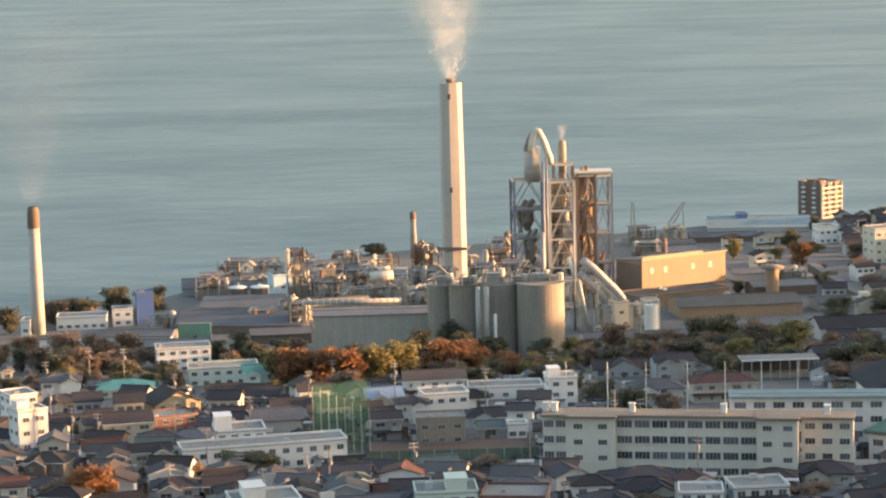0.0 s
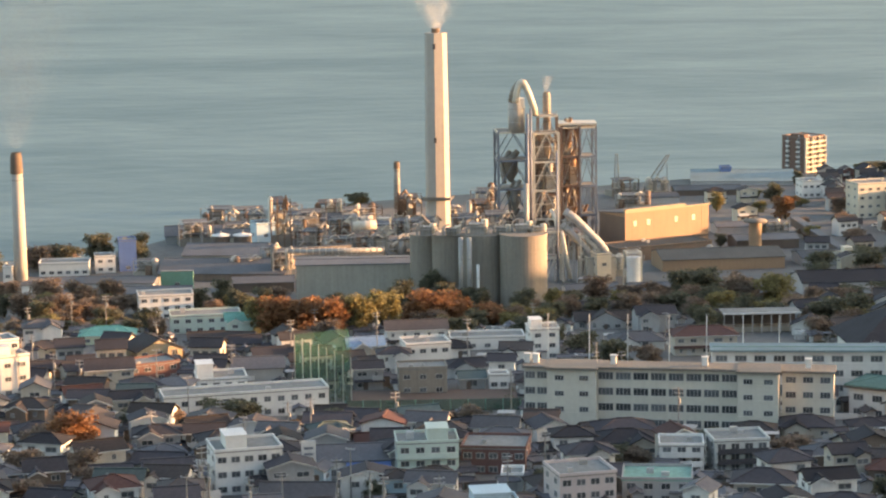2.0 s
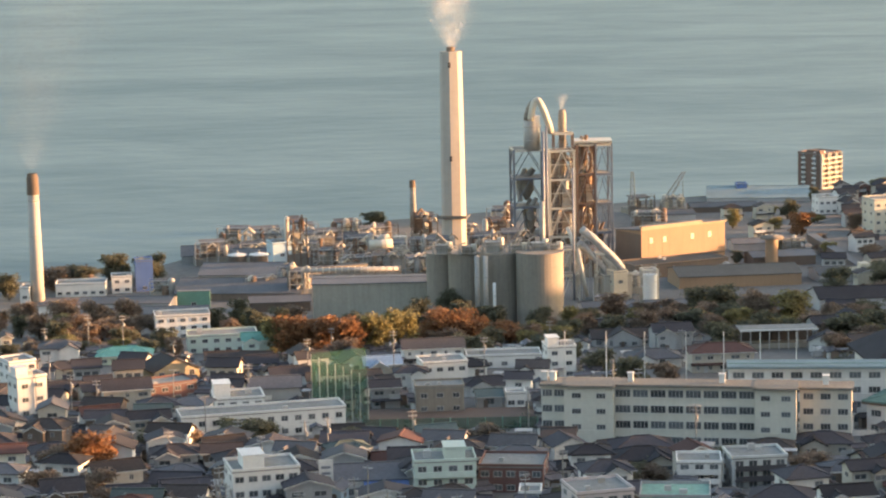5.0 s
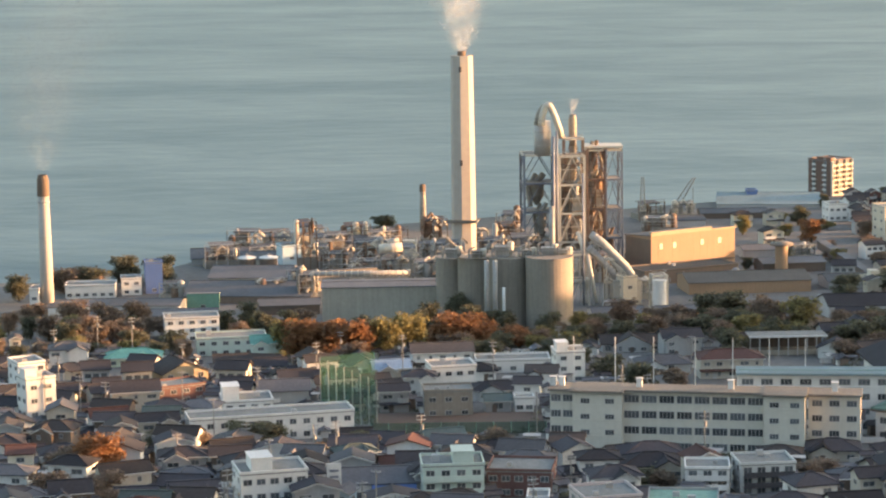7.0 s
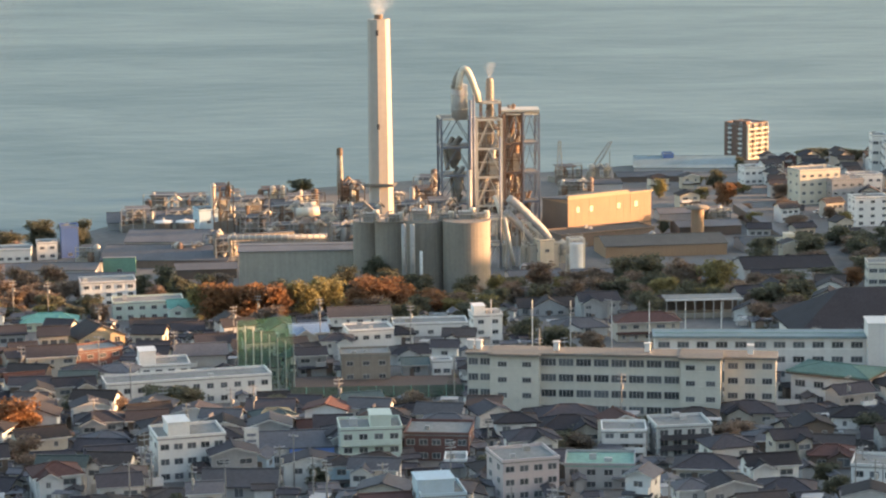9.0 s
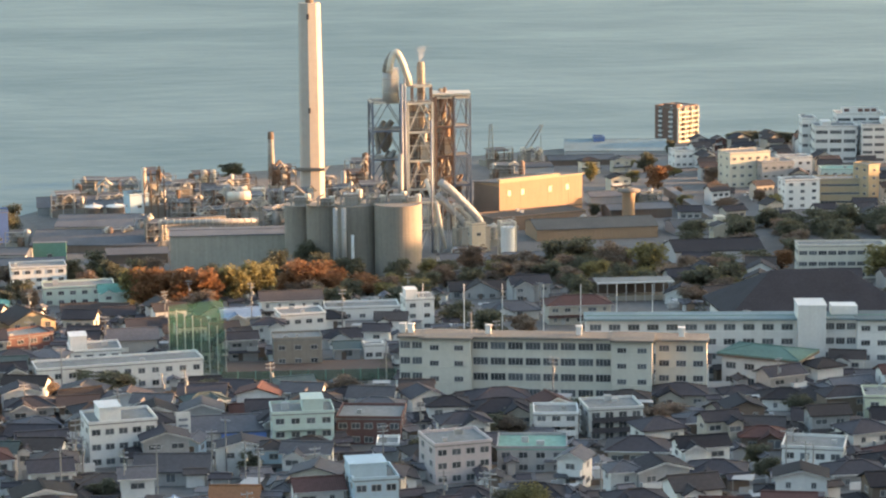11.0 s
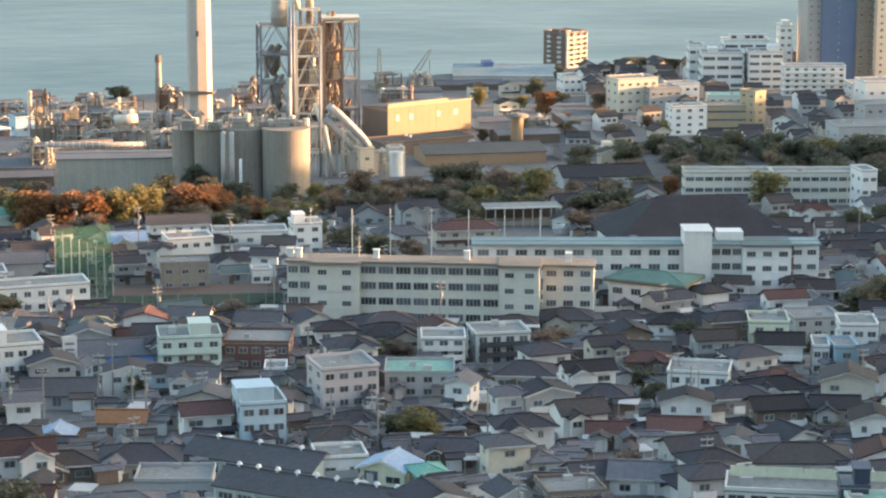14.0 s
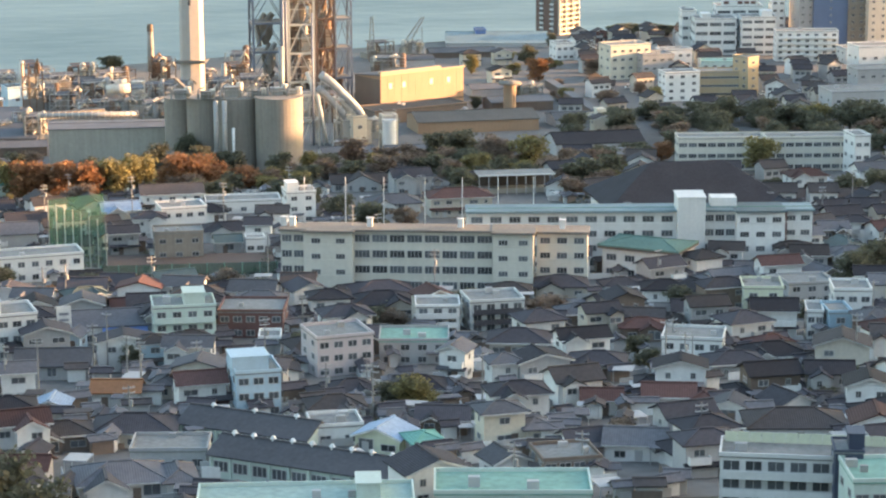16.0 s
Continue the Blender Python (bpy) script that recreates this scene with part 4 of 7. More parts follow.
def ribbed_conveyor(x0, x1, y, z):
    """A level pale conveyor tube with hoops, on trestles."""
    ob = works_thing("conveyor", x0, y, 0, "level pale conveyor tube with hoops on trestles", "conveyor")
    w = x1 - x0
    part("tube", Shape().tube([(0, 0, z - 0.6), (w, 0, z - 0.6)], 0.85, 12), "steel", ob, smooth=True)
    n = int(w / 2.2)
    for i in range(n + 1):
        cx = w * i / n
        part("hoop", Shape().tube([(cx - 0.2, 0, z - 0.6), (cx + 0.2, 0, z - 0.6)], 1.1, 12), "whitesteel", ob)
    part("walkway", Shape().box(0, w, -2.0, -1.1, z - 2.0, z - 1.8).bar((0, -2.0, z - 0.9), (w, -2.0, z - 0.9), 0.1), "machine", ob)
    for i in range(6):
        cx = w * i / 5
        part("trestle", Shape().bar((cx - 0.9, 0, -4), (cx, 0, z - 1.4), 0.3).bar((cx + 0.9, 0, -4), (cx, 0, z - 1.4), 0.3), "machine", ob)
    return ob


def storage_bin(x, y, r, h):
    """A squat dark bin under a shallow white cone."""
    ob = works_thing("storage_bin", x, y, 0, "squat dark storage bin under a shallow white cone", "bin")
    part("shell", Shape().tube([(0, 0, -4), (0, 0, h - 1.0)], r, 24), "dusk", ob)
    part("cone_roof", Shape().tube([(0, 0, h - 1.0), (0, 0, h - 0.7), (0, 0, h)], [r * 1.05, r * 1.05, 0.4], 24), "white", ob, "shallow white cone roof")
    part("vent", Shape().tube([(0, 0, h - 0.1), (0, 0, h + 0.6)], 0.35, 10), "steel", ob)
    return ob


def lattice_mast(x, y, h, w, tip, label):
    """A lattice crane: a mast of four chords with cross bars, leaning to tip (dx, dz) if it is a jib."""
    ob = works_thing("crane", x, y, 0, label, "crane")
    part("cab", Shape().box(-1.6, 1.6, -1.2, 1.2, -3, 4.5).box(-1.9, 1.9, -1.5, 1.5, 4.5, 4.8), "machine", ob)
    base, top = Vector((0, 0, 4)), Vector((tip, 0, h))
    s = Shape()
    n = 9
    for i in range(n):
        p, q = base.lerp(top, i / n), base.lerp(top, (i + 1) / n)
        k0, k1 = w * (1 - 0.6 * i / n), w * (1 - 0.6 * (i + 1) / n)
        for sx in (-1, 1):
            for sy in (-1, 1):
                s.bar(p + Vector((sx * k0, sy * k0, 0)), q + Vector((sx * k1, sy * k1, 0)), 0.26)
        s.bar(p + Vector((-k0, -k0, 0)), q + Vector((k1, -k1, 0)), 0.14)
        s.bar(p + Vector((k0, k0, 0)), q + Vector((-k1, k1, 0)), 0.14)
    part("lattice", s, "steel", ob)
    if tip:
        part("mast", Shape().bar((tip * 0.95, 0, -3), (tip * 0.95, 0, h * 0.75), 0.35), "steel", ob)
        part("stay", Shape().bar((tip, 0, h), (tip * 0.95, 0, h * 0.75), 0.12).bar((0, 0, 4.5), (tip * 0.95, 0, h * 0.75), 0.1), "steel", ob)
    return ob


def plume(x, y, z, size, drift, seed, label, cover=0.36):
    """Rising steam: a drifting cloud of fine thin flakes that widens and thins out."""
    r = random.Random(seed)
    s = Shape()
    k = 0.019 * size
    for _ in range(19000):
        f = r.random()
        lump = 1 + 0.5 * noise.noise(Vector((f * 4.0, seed, 0)))
        wide = size * (0.05 + 0.5 * f ** 0.8) * lump
        p = Vector((drift * size * f * f + r.gauss(0, wide), r.gauss(0, wide), max(0.1, size * 2.4 * f + r.gauss(0, 0.04 * size))))
        u = Vector((r.gauss(0, 1), r.gauss(0, 1), r.gauss(0, 1))).normalized()
        w = u.cross(Vector((r.gauss(0, 1), r.gauss(0, 1), r.gauss(0, 1)))).normalized()
        q = k * (0.35 + 0.8 * f) * r.uniform(0.7, 1.2)
        s.add([p - u * q, p - w * q, p + u * q, p + w * q], [(0, 1, 2, 3)])
    ob = new("steam_plume", s.mesh("steam_plume", [steam_material(size * 2.3, cover)], True))
    ob.location = (x, y, z)
    return tagged(ob, label, "steam", kind="stuff")


# ---- schools ----
def school_wing(parent, x0, x1, y0, y1, h, bays, storeys, wall, win=(2.6, 1.5), over=1.0, bars=4, skip=(), slab="roofslab", lift=0.0):
    """One straight wing of a school: walls, roof slab with eaves, a row of windows for each storey."""
    part("wall", Shape().box(x0, x1, y0, y1, -5, h), wall, parent)
    part("roof", Shape().box(x0 - over * 0.4, x1 + over * 0.4, y0 - over, y1 + over * 0.5, h + lift, h + 0.32 + lift).box(x0 - over * 0.4, x1 + over * 0.4, y0 - over, y0 - over + 0.2, h + 0.32 + lift, h + 0.5 + lift), slab, parent)
    sh = h / storeys
    for k in range(storeys):
        for i in range(bays):
            if (k, i) not in skip:
                window(parent, x0 + (x1 - x0) * (i + 0.5) / bays, y0, sh * k + 1.0, 0, min(win[0], (x1 - x0) / bays * 0.86), win[1], bars, True)
        part("sill_band", Shape().box(x0, x1, y0 - 0.12, y0, sh * k + 0.65, sh * k + 0.85), wall, parent)


def roof_tank(x, y, z, r, h):
    ob = new("roof_tank")
    ob.location = (x, y, z)
    tagged(ob, "small white water tank on a roof", "water tank", "roof tanks")
    part("drum", Shape().tube([(0, 0, 0.3), (0, 0, h), (0, 0, h + r * 0.4)], [r, r, r * 0.3], 14), "white", ob, smooth=True)
    for a, b in ((-1, -1), (1, -1), (1, 1), (-1, 1)):
        part("leg", Shape().box(a * r * 0.6 - 0.06, a * r * 0.6 + 0.06, b * r * 0.6 - 0.06, b * r * 0.6 + 0.06, 0, 0.4), "frame", ob)
    return ob


def golf_net(x, y, w, d, h):
    """A practice net: a row of tall white posts with green netting hung between them."""
    ob = place("practice_net", x, y, -24, "green practice net hung on tall white posts", "net", reach=5)
    n = 8
    for i in range(n):
        px = w * i / (n - 1)
        top = h * (1.0 - 0.28 * i / (n - 1))
        part("post", Shape().tube([(px, 0, -3), (px, 0, top)], [0.17, 0.12], 8), "steel", ob)
        if i:
            q = w * (i - 1) / (n - 1)
            t0 = h * (1.0 - 0.28 * (i - 1) / (n - 1))
            part("netting", Shape().add([(q, 0.05, -2), (px, 0.05, -2), (px, 0.05, top - 0.5), (q, 0.05, t0 - 0.5)], [(0, 1, 2, 3)]), "net", ob, "green translucent netting")
    for k in (1,):
        part("netting", Shape().add([(w * (k - 1), 0.1, -2), (w * (k - 1), d, -2), (w * (k - 1), d, h * 0.75), (w * (k - 1), 0.1, h * (1.0 if k == 1 else 0.7))], [(0, 1, 2, 3)]), "net", ob)
    return ob


def playing_field(x, y, w, d):
    """Bare soil of a sports ground, with a green mesh fence along its near side."""
    n = 10
    s = Shape()
    s.v = [(x - w / 2 + w * i / n, y - d / 2 + d * k / n, ground(x - w / 2 + w * i / n, y - d / 2 + d * k / n) + 0.5) for k in range(n + 1) for i in range(n + 1)]
    s.f = [(k * (n + 1) + i, k * (n + 1) + i + 1, (k + 1) * (n + 1) + i + 1, (k + 1) * (n + 1) + i) for k in range(n) for i in range(n)]
    s.m = [0] * len(s.f)
    tagged(new("playing_field", s.mesh("playing_field", ["soil"])), "bare brown soil of a school sports ground", "field", kind="structure")
    ob = place("mesh_fence", x, y - d / 2, 0, "green mesh fence on steel posts along the field", "fence")
    m = int(w / 4)
    for i in range(m + 1):
        part("post", Shape().tube([(-w / 2 + w * i / m, 0, -2), (-w / 2 + w * i / m, 0, 3)], 0.08, 6), "green", ob)
        if i < m:
            part("mesh_panel", Shape().box(-w / 2 + w * i / m + 0.1, -w / 2 + w * (i + 1) / m - 0.1, -0.02, 0.02, -1, 2.9), "net", ob)


def front_school(x, y, rot, k):
    """The long four-storey school: stair blocks stand out of a window-lined main wing."""
    ob = place("school", x, y, rot, "long four-storey cream-grey school with rows of windows", "school")
    for cx in (-30, -15, 0, 15, 30):
        TAKEN.append((x + cx, y + 8, 10))
    h = 14.6 * k
    school_wing(ob, -35.3 * k, -29.8 * k, 1.0, 8, h, 2, 4, "school", (2.4, 1.6), bars=3)
    school_wing(ob, -29.8 * k, -18.5 * k, -0.6, 8.4, h, 2, 4, "school", (2.0, 1.2), bars=3, lift=0.06)
    school_wing(ob, -18.5 * k, 13.8 * k, 1.4, 8, h, 8, 4, "school", (3.7, 1.7), bars=4)
    school_wing(ob, 13.8 * k, 23.0 * k, -0.6, 8.4, h, 2, 4, "school", (2.0, 1.2), bars=3, lift=0.06)
    school_wing(ob, 23.6 * k, 35.3 * k, 4, 11, h - 0.6, 3, 4, "school", (2.2, 1.4), bars=3)
    for cx in (-35, -33.0, -15.0, 6.0, 29.5):
        part("roof_vent", Shape().box(cx * k - 0.6, cx * k + 0.6, 4, 5.2, h + 0.4, h + 2.2).box(cx * k - 0.75, cx * k + 0.75, 3.85, 5.35, h + 2.2, h + 2.4), "white", ob, "white roof vent")
    part("mast", Shape().tube([(-19 * k, 5, h), (-19 * k, 5, h + 5)], 0.08, 6), "steel", ob)
    return ob


def back_school(x, y, rot, k):
    """The second school behind it: white, with a square stair tower."""
    ob = place("school", x, y, rot, "long white school with a square stair tower and pale green eaves", "school")
    for cx in (-32, -16, 0, 16, 32):
        TAKEN.append((x + cx, y + 8, 10))
    h = 13.7 * k
    school_wing(ob, -40 * k, 8.6 * k, 1.0, 9, h, 11, 4, "white", (2.7, 1.5), bars=3, slab="paleteal")
    part("stair_tower", Shape().box(8.6 * k, 15 * k, -1.6, 7, -5, h + 3.6).box(8.4 * k, 15.2 * k, -1.8, 7.2, h + 3.6, h + 3.9), "white", ob, "square white stair tower")
    school_wing(ob, 15 * k, 22.4 * k, 1.4, 9, h, 3, 4, "white", (2.2, 1.6), bars=3, slab="paleteal")
    school_wing(ob, 22.4 * k, 33.6 * k, -0.4, 9.4, h, 3, 4, "white", (2.1, 1.3), bars=3, slab="paleteal", lift=0.06)
    school_wing(ob, 33.6 * k, 40.3 * k, 1.6, 9, h, 2, 4, "white", (2.1, 1.3), bars=3, slab="paleteal")
    part("red_flank", Shape().box(33.7 * k, 34.4 * k, 1.5, 1.6, 0, h - 0.3), "brick", ob, "narrow brick-red strip")
    part("roof_rail", Shape().bar((-40 * k, 0.6, h + 1.2), (8 * k, 0.6, h + 1.2), 0.12).bar((15 * k, 0.6, h + 1.2), (40 * k, 0.6, h + 1.2), 0.12), "green", ob)
    part("roof_house", Shape().box(17 * k, 23 * k, 5, 10, h + 0.4, h + 2.4), "white", ob)
    return ob


def gym(x, y, w, d, h, rot):
    """A sports hall with a vast dark hipped roof over a row of white piers."""
    ob = place("sports_hall", x, y, rot, "sports hall with a vast dark hipped roof and white piers", "sports hall", reach=24)
    part("wall", Shape().box(-w / 2, w / 2, -d / 2, d / 2, -5, h), "white", ob)
    part("roof", Shape().hip(w, d, h, 9.5, 1.8, 0.5, caps=False), "tile_dark", ob)
    n = 11
    for i in range(n):
        px = -w / 2 + w * i / (n - 1)
        part("pier", Shape().box(px - 0.35, px + 0.35, -d / 2 - 0.7, -d / 2, -3, h), "white", ob)
        if i < n - 1:
            window(ob, px + w / (n - 1) / 2, -d / 2, h * 0.35, 0, w / (n - 1) * 0.75, h * 0.5, 3)
    return ob


def canopy(x, y, w, d, h, rot):
    """A covered stand: a thin white roof on slim posts before a dark sheet painted for the shade below."""
    ob = place("covered_stand", x, y, rot, "covered stand with a thin white roof on slim posts", "canopy", reach=w * 0.5, ahead=True)
    part("roof", Shape().box(-w / 2 - 0.4, w / 2 + 0.4, -d / 2 - 0.4, d / 2 + 0.4, h, h + 0.12), "flat", ob)
    part("fascia", Shape().box(-w / 2 - 0.4, w / 2 + 0.4, -d / 2 - 0.5, -d / 2 - 0.4, h - 0.15, h + 0.3), "white", ob, "white roof edge")
    # Added dark sheet; its colour stands in for shade beneath the roof.
    part("back_wall", Shape().box(-w / 2, w / 2, d / 2 - 0.2, d / 2, -4, h), "dusk", ob)
    for i in range(9):
        px = -w / 2 + w * i / 8
        part("post", Shape().box(px - 0.12, px + 0.12, -d / 2, -d / 2 + 0.24, -4, h), "frame", ob)
    part("bench_step", Shape().box(-w / 2 + 0.5, w / 2 - 0.5, -1, d / 2 - 0.3, -4, 1.6), "shed", ob)
    return ob


def small_hall(x, y, rot, k):
    ob = place("school_hall", x, y, rot, "two-storey white school hall with a faded green roof", "school hall", reach=9)
    w, d, h = 16 * k, 10 * k, 7.0 * k
    part("wall", Shape().box(-w / 2, w / 2, -d / 2, d / 2, -5, h), "white", ob)
    part("roof", Shape().hip(w, d, h, 1.4, 0.9, 0.35), "tile_sage", ob)
    part("eaves_band", Shape().box(-w / 2 - 0.95, w / 2 + 0.95, -d / 2 - 0.95, d / 2 + 0.95, h - 0.7, h - 0.26), "brown", ob)
    for k2 in range(2):
        for i in range(4):
            window(ob, -w / 2 + w * (i + 0.5) / 4, -d / 2, 1.0 + 3.3 * k2, 0, 2.4, 1.5, 3)
        for i in range(4):
            window(ob, w / 2, -d / 2 + d * (i + 0.5) / 4, 1.0 + 3.3 * k2, 90, 1.4, 1.5, 2)
    return ob


def shop(x, y, w, h, rot):
    """A grey-roofed shop with a tall white sign wall at its end and a blue awning."""
    ob = place("shop", x, y, rot, "shop with a grey roof, white sign wall and blue awning", "shop", reach=w * 0.4, ahead=True)
    d = 11.0
    part("wall", Shape().box(-w / 2, w / 2, -d / 2, d / 2, -4, h * 0.7).gable_wall(w, d, h * 0.7, 1.8), "white", ob)
    part("roof", Shape().gable(w, d, h * 0.7, 1.8), "tile_grey", ob)
    part("sign_wall", Shape().box(-w / 2 - 1.2, -w / 2 + 1.6, -d / 2 - 0.8, -d / 2 - 0.4, -3, h * 1.5), "white", ob, "tall white sign wall")
    for k in range(3):
        part("sign_bar", Shape().box(-w / 2 - 0.7, -w / 2 + 1.1, -d / 2 - 0.86, -d / 2 - 0.8, h * (0.75 + 0.22 * k), h * (0.84 + 0.22 * k)), "bluesteel", ob, "plain dark bar of lettering")
    part("awning", Shape().add([(-w * 0.05, -d / 2 - 1.4, h * 0.42), (w * 0.48, -d / 2 - 1.4, h * 0.42), (w * 0.48, -d / 2 + 0.1, h * 0.66), (-w * 0.05, -d / 2 + 0.1, h * 0.66), (-w * 0.05, -d / 2 - 1.4, h * 0.5), (w * 0.48, -d / 2 - 1.4, h * 0.5), (w * 0.48, -d / 2 + 0.1, h * 0.74), (-w * 0.05, -d / 2 + 0.1, h * 0.74)], [(3, 2, 1, 0), (4, 5, 6, 7), (0, 1, 5, 4), (1, 2, 6, 5), (2, 3, 7, 6), (3, 0, 4, 7)]), "blue", ob, "blue sheet awning")
    for i in range(5):
        window(ob, -w * 0.4 + w * 0.2 * i, -d / 2, 0.8, 0, 2.2, 1.4, 2)
    return ob


def car(x, y, rot, paint):
    """A small parked car: body, cabin with dark glass, four wheels."""
    ob = place("car", x, y, rot, "small parked car seen from afar", "car", "parked cars")
    b = Shape()
    b.add([(-2.0, -0.8, 0.35), (2.0, -0.8, 0.35), (2.0, 0.8, 0.35), (-2.0, 0.8, 0.35), (-1.95, -0.76, 0.85), (1.95, -0.76, 0.8), (1.95, 0.76, 0.8), (-1.95, 0.76, 0.85)], [(3, 2, 1, 0), (4, 5, 6, 7), (0, 1, 5, 4), (1, 2, 6, 5), (2, 3, 7, 6), (3, 0, 4, 7)])
    part("body", b, paint, ob)
    part("cabin", Shape().add([(-1.5, -0.72, 0.82), (1.0, -0.72, 0.82), (1.0, 0.72, 0.82), (-1.5, 0.72, 0.82), (-1.2, -0.6, 1.4), (0.4, -0.6, 1.4), (0.4, 0.6, 1.4), (-1.2, 0.6, 1.4)], [(3, 2, 1, 0), (0, 1, 5, 4), (1, 2, 6, 5), (2, 3, 7, 6), (3, 0, 4, 7)]), "glass", ob, "dark window glass")
    part("roof_panel", Shape().box(-1.2, 0.4, -0.6, 0.6, 1.4, 1.46), paint, ob)
    for a in (-1.25, 1.25):
        for c in (-0.78, 0.78):
            part("wheel", Shape().tube([(a, c - 0.1, 0.31), (a, c + 0.1, 0.31)], 0.31, 10), "dark", ob)
    return ob


def vented_row(x, y, w, rot, vents, lift=0.0):
    """A long two-storey row under a grey roof with white roof vents along its ridge."""
    ob = place("long_row", x, y, rot, "long single-storey row with a grey roof and white ridge vents", "building", reach=5, lift=lift)
    for f in (-0.4, -0.2, 0, 0.2, 0.4):
        TAKEN.append((x + f * w * math.cos(radians(rot)), y + f * w * math.sin(radians(rot)), 5))
        TAKEN.append((x + f * w * math.cos(radians(rot)) - 4.8, y + f * w * math.sin(radians(rot)) - 9.5, 5.5))
    d, h = 8.0, 3.4
    part("wall", Shape().box(-w / 2, w / 2, -d / 2, d / 2, -4, h).gable_wall(w, d, h, 1.7), "mint", ob)
    part("roof", Shape().gable(w, d, h, 1.7), "tile_grey", ob)
    n = int(w / 3)
    for i in range(n):
        window(ob, -w / 2 + w * (i + 0.5) / n, -d / 2, 0.9, 0, 2.4, 1.6, 3)
    for i in range(n + 1):
        cx = -w / 2 + w * i / n
        part("pier", Shape().box(cx - 0.15, cx + 0.15, -d / 2 - 0.3, -d / 2, -2, h - 0.2), "mint", ob, "pale pier between the windows")
    for i in range(vents):
        cx = -w / 2 + w * (i + 0.5) / vents
        part("roof_vent", Shape().tube([(cx, 0, h + 1.6), (cx, 0, h + 2.1), (cx, 0, h + 2.15), (cx, 0, h + 2.55)], [0.3, 0.3, 0.5, 0.22], 10), "white", ob, "white roof vent")
    return ob



# ---- the works ----
octagon_chimney(1.0, 1012.6, 81.1, 4.7)
plume(1.0, 1012.6, 108.6, 19, -0.12, 3, "white steam rising and drifting from the chimney flue")
plume(-143.4, 854.8, 82.0, 26, 0.55, 9, "thin pale smoke drifting up from the round chimney", 0.045)
round_chimney(-143.4, 854.8, 48.3, 2.0, "soot", "chimney", "pale round chimney with a sooty brown top")
round_chimney(-17.0, 1101.6, 21.0, 1.3, "soot", "machine", "slim brown steel chimney among the plant")
frame_tower(30.2, 975.0, 12.4, 12, 44.6, 4, 6, "bluesteel", "tall open blue-grey steel preheater tower", fill=("machine", "steel", "machine"), bare=True, stout=0.36)
frame_tower(42.5, 965.0, 9.6, 7, 44.5, 4, 6, "whitesteel", "cream steel stair tower of the preheater", screen="machine", fill=("machine", "ochre", "steel"), stout=0.42)
frame_tower(52.2, 976.5, 7.0, 10, 46.0, 4, 6, "brownsteel", "tall rust-brown steel tower packed with vessels", screen="soot", fill=("rust", "machine", "rust", "rust", "brownsteel", "rust", "machine", "rust"))
frame_tower(59.2, 976.5, 6.2, 10, 46.0, 4, 6, "bluesteel", "open lattice bay beside the rust-brown tower", fill=("rust",), bare=True, stout=0.28)
tagged(new("tower_roof", Shape().box(48.2, 63.0, 970.5, 982.5, 73.4, 74.2).mesh("tower_roof", ["whitesteel"])), "pale flat roof over the rust-brown tower", "roof")
frame_tower(43.6, 966.0, 7.4, 5, 51.0, 5, 6, "brownsteel", "small top frame with platforms round the stack", bare=True, stout=0.2)
pipe_run("riser_duct", [(35.6, 958.2, 0), (35.6, 958.2, 52.0)], 0.55, "bluesteel", "tall pale riser duct beside the preheater tower")
pipe_run("top_vessel", [(31.9, 971.0, 43.9), (31.9, 971.0, 57.2)], 3.2, "steel", "broad pale vessel on top of the tower", "vessel", 20, False)
pipe_run("riser_duct", [(36.9, 959.0, 0.0), (36.9, 959.0, 54.0)], 0.45, "bluesteel", "slim pale pipe beside the preheater tower")
pipe_run("gooseneck_duct", [(31.2, 961.7, 56.0), (31.7, 961.7, 60.0), (32.6, 961.7, 63.0), (33.7, 961.7, 64.1), (34.8, 961.7, 63.0), (36.4, 961.7, 59.4), (37.2, 962.2, 57.0), (38.4, 963.5, 53.5), (38.8, 966.0, 51.2)], 1.25, "whitesteel", "cream gooseneck duct bent over at the tower top", stands=False)
round_chimney(43.6, 970.2, 59.6, 1.5, "machine", "machine", "short brown stack on the preheater tower")
pipe_run("gooseneck_duct", [(29.6, 964.5, 56.0), (30.3, 964.5, 59.5), (31.6, 964.5, 62.2), (33.2, 964.5, 63.4)], 1.2, "machine", "dull grey duct behind the bent one", stands=False)
frame_tower(40.5, 861.0, 6.2, 6, 18.0, 2, 6, "whitesteel", "cream steel trestle beside the last silo", bare=True, stout=0.25)
frame_tower(52.3, 863.0, 5.0, 5, 16.0, 2, 6, "whitesteel", "cream trestle that carries the slanting ducts", bare=True, stout=0.25)
pipe_run("raking_leg", [(43.5, 858.0, 17.5), (46.5, 858.0, 1.0)], 0.6, "whitesteel", "stout raking leg under the ducts", "steel leg")
pipe_run("tall_post", [(41.9, 857.0, 0), (41.9, 857.0, 46.0)], 0.35, "bluesteel", "tall slim steel post before the tower", "steel post")
block(56.9, 858.5, 5.4, 5.0, 9.6, 25, 2, 1, "cream", "small sunlit cream housing under the big duct", category="plant building", sides=1)
pipe_run("lower_duct", [(34.6, 951.1, 0), (34.6, 951.1, 25.6)], 1.0, "steel", "pale vertical duct in front of the tower")
plume(43.5, 970.2, 86.7, 2.6, 0.3, 7, "small puff of white steam over the brown stack")
silo(27.9, 794.6, 7.6, 23.4, "concrete", "tall weathered concrete cement silo in a row")
silo(15.0, 800.5, 6.9, 23.1, "concrete", "tall weathered concrete cement silo in a row")
silo(4.6, 806.0, 6.0, 22.7, "concrete", "tall weathered concrete cement silo in a row")
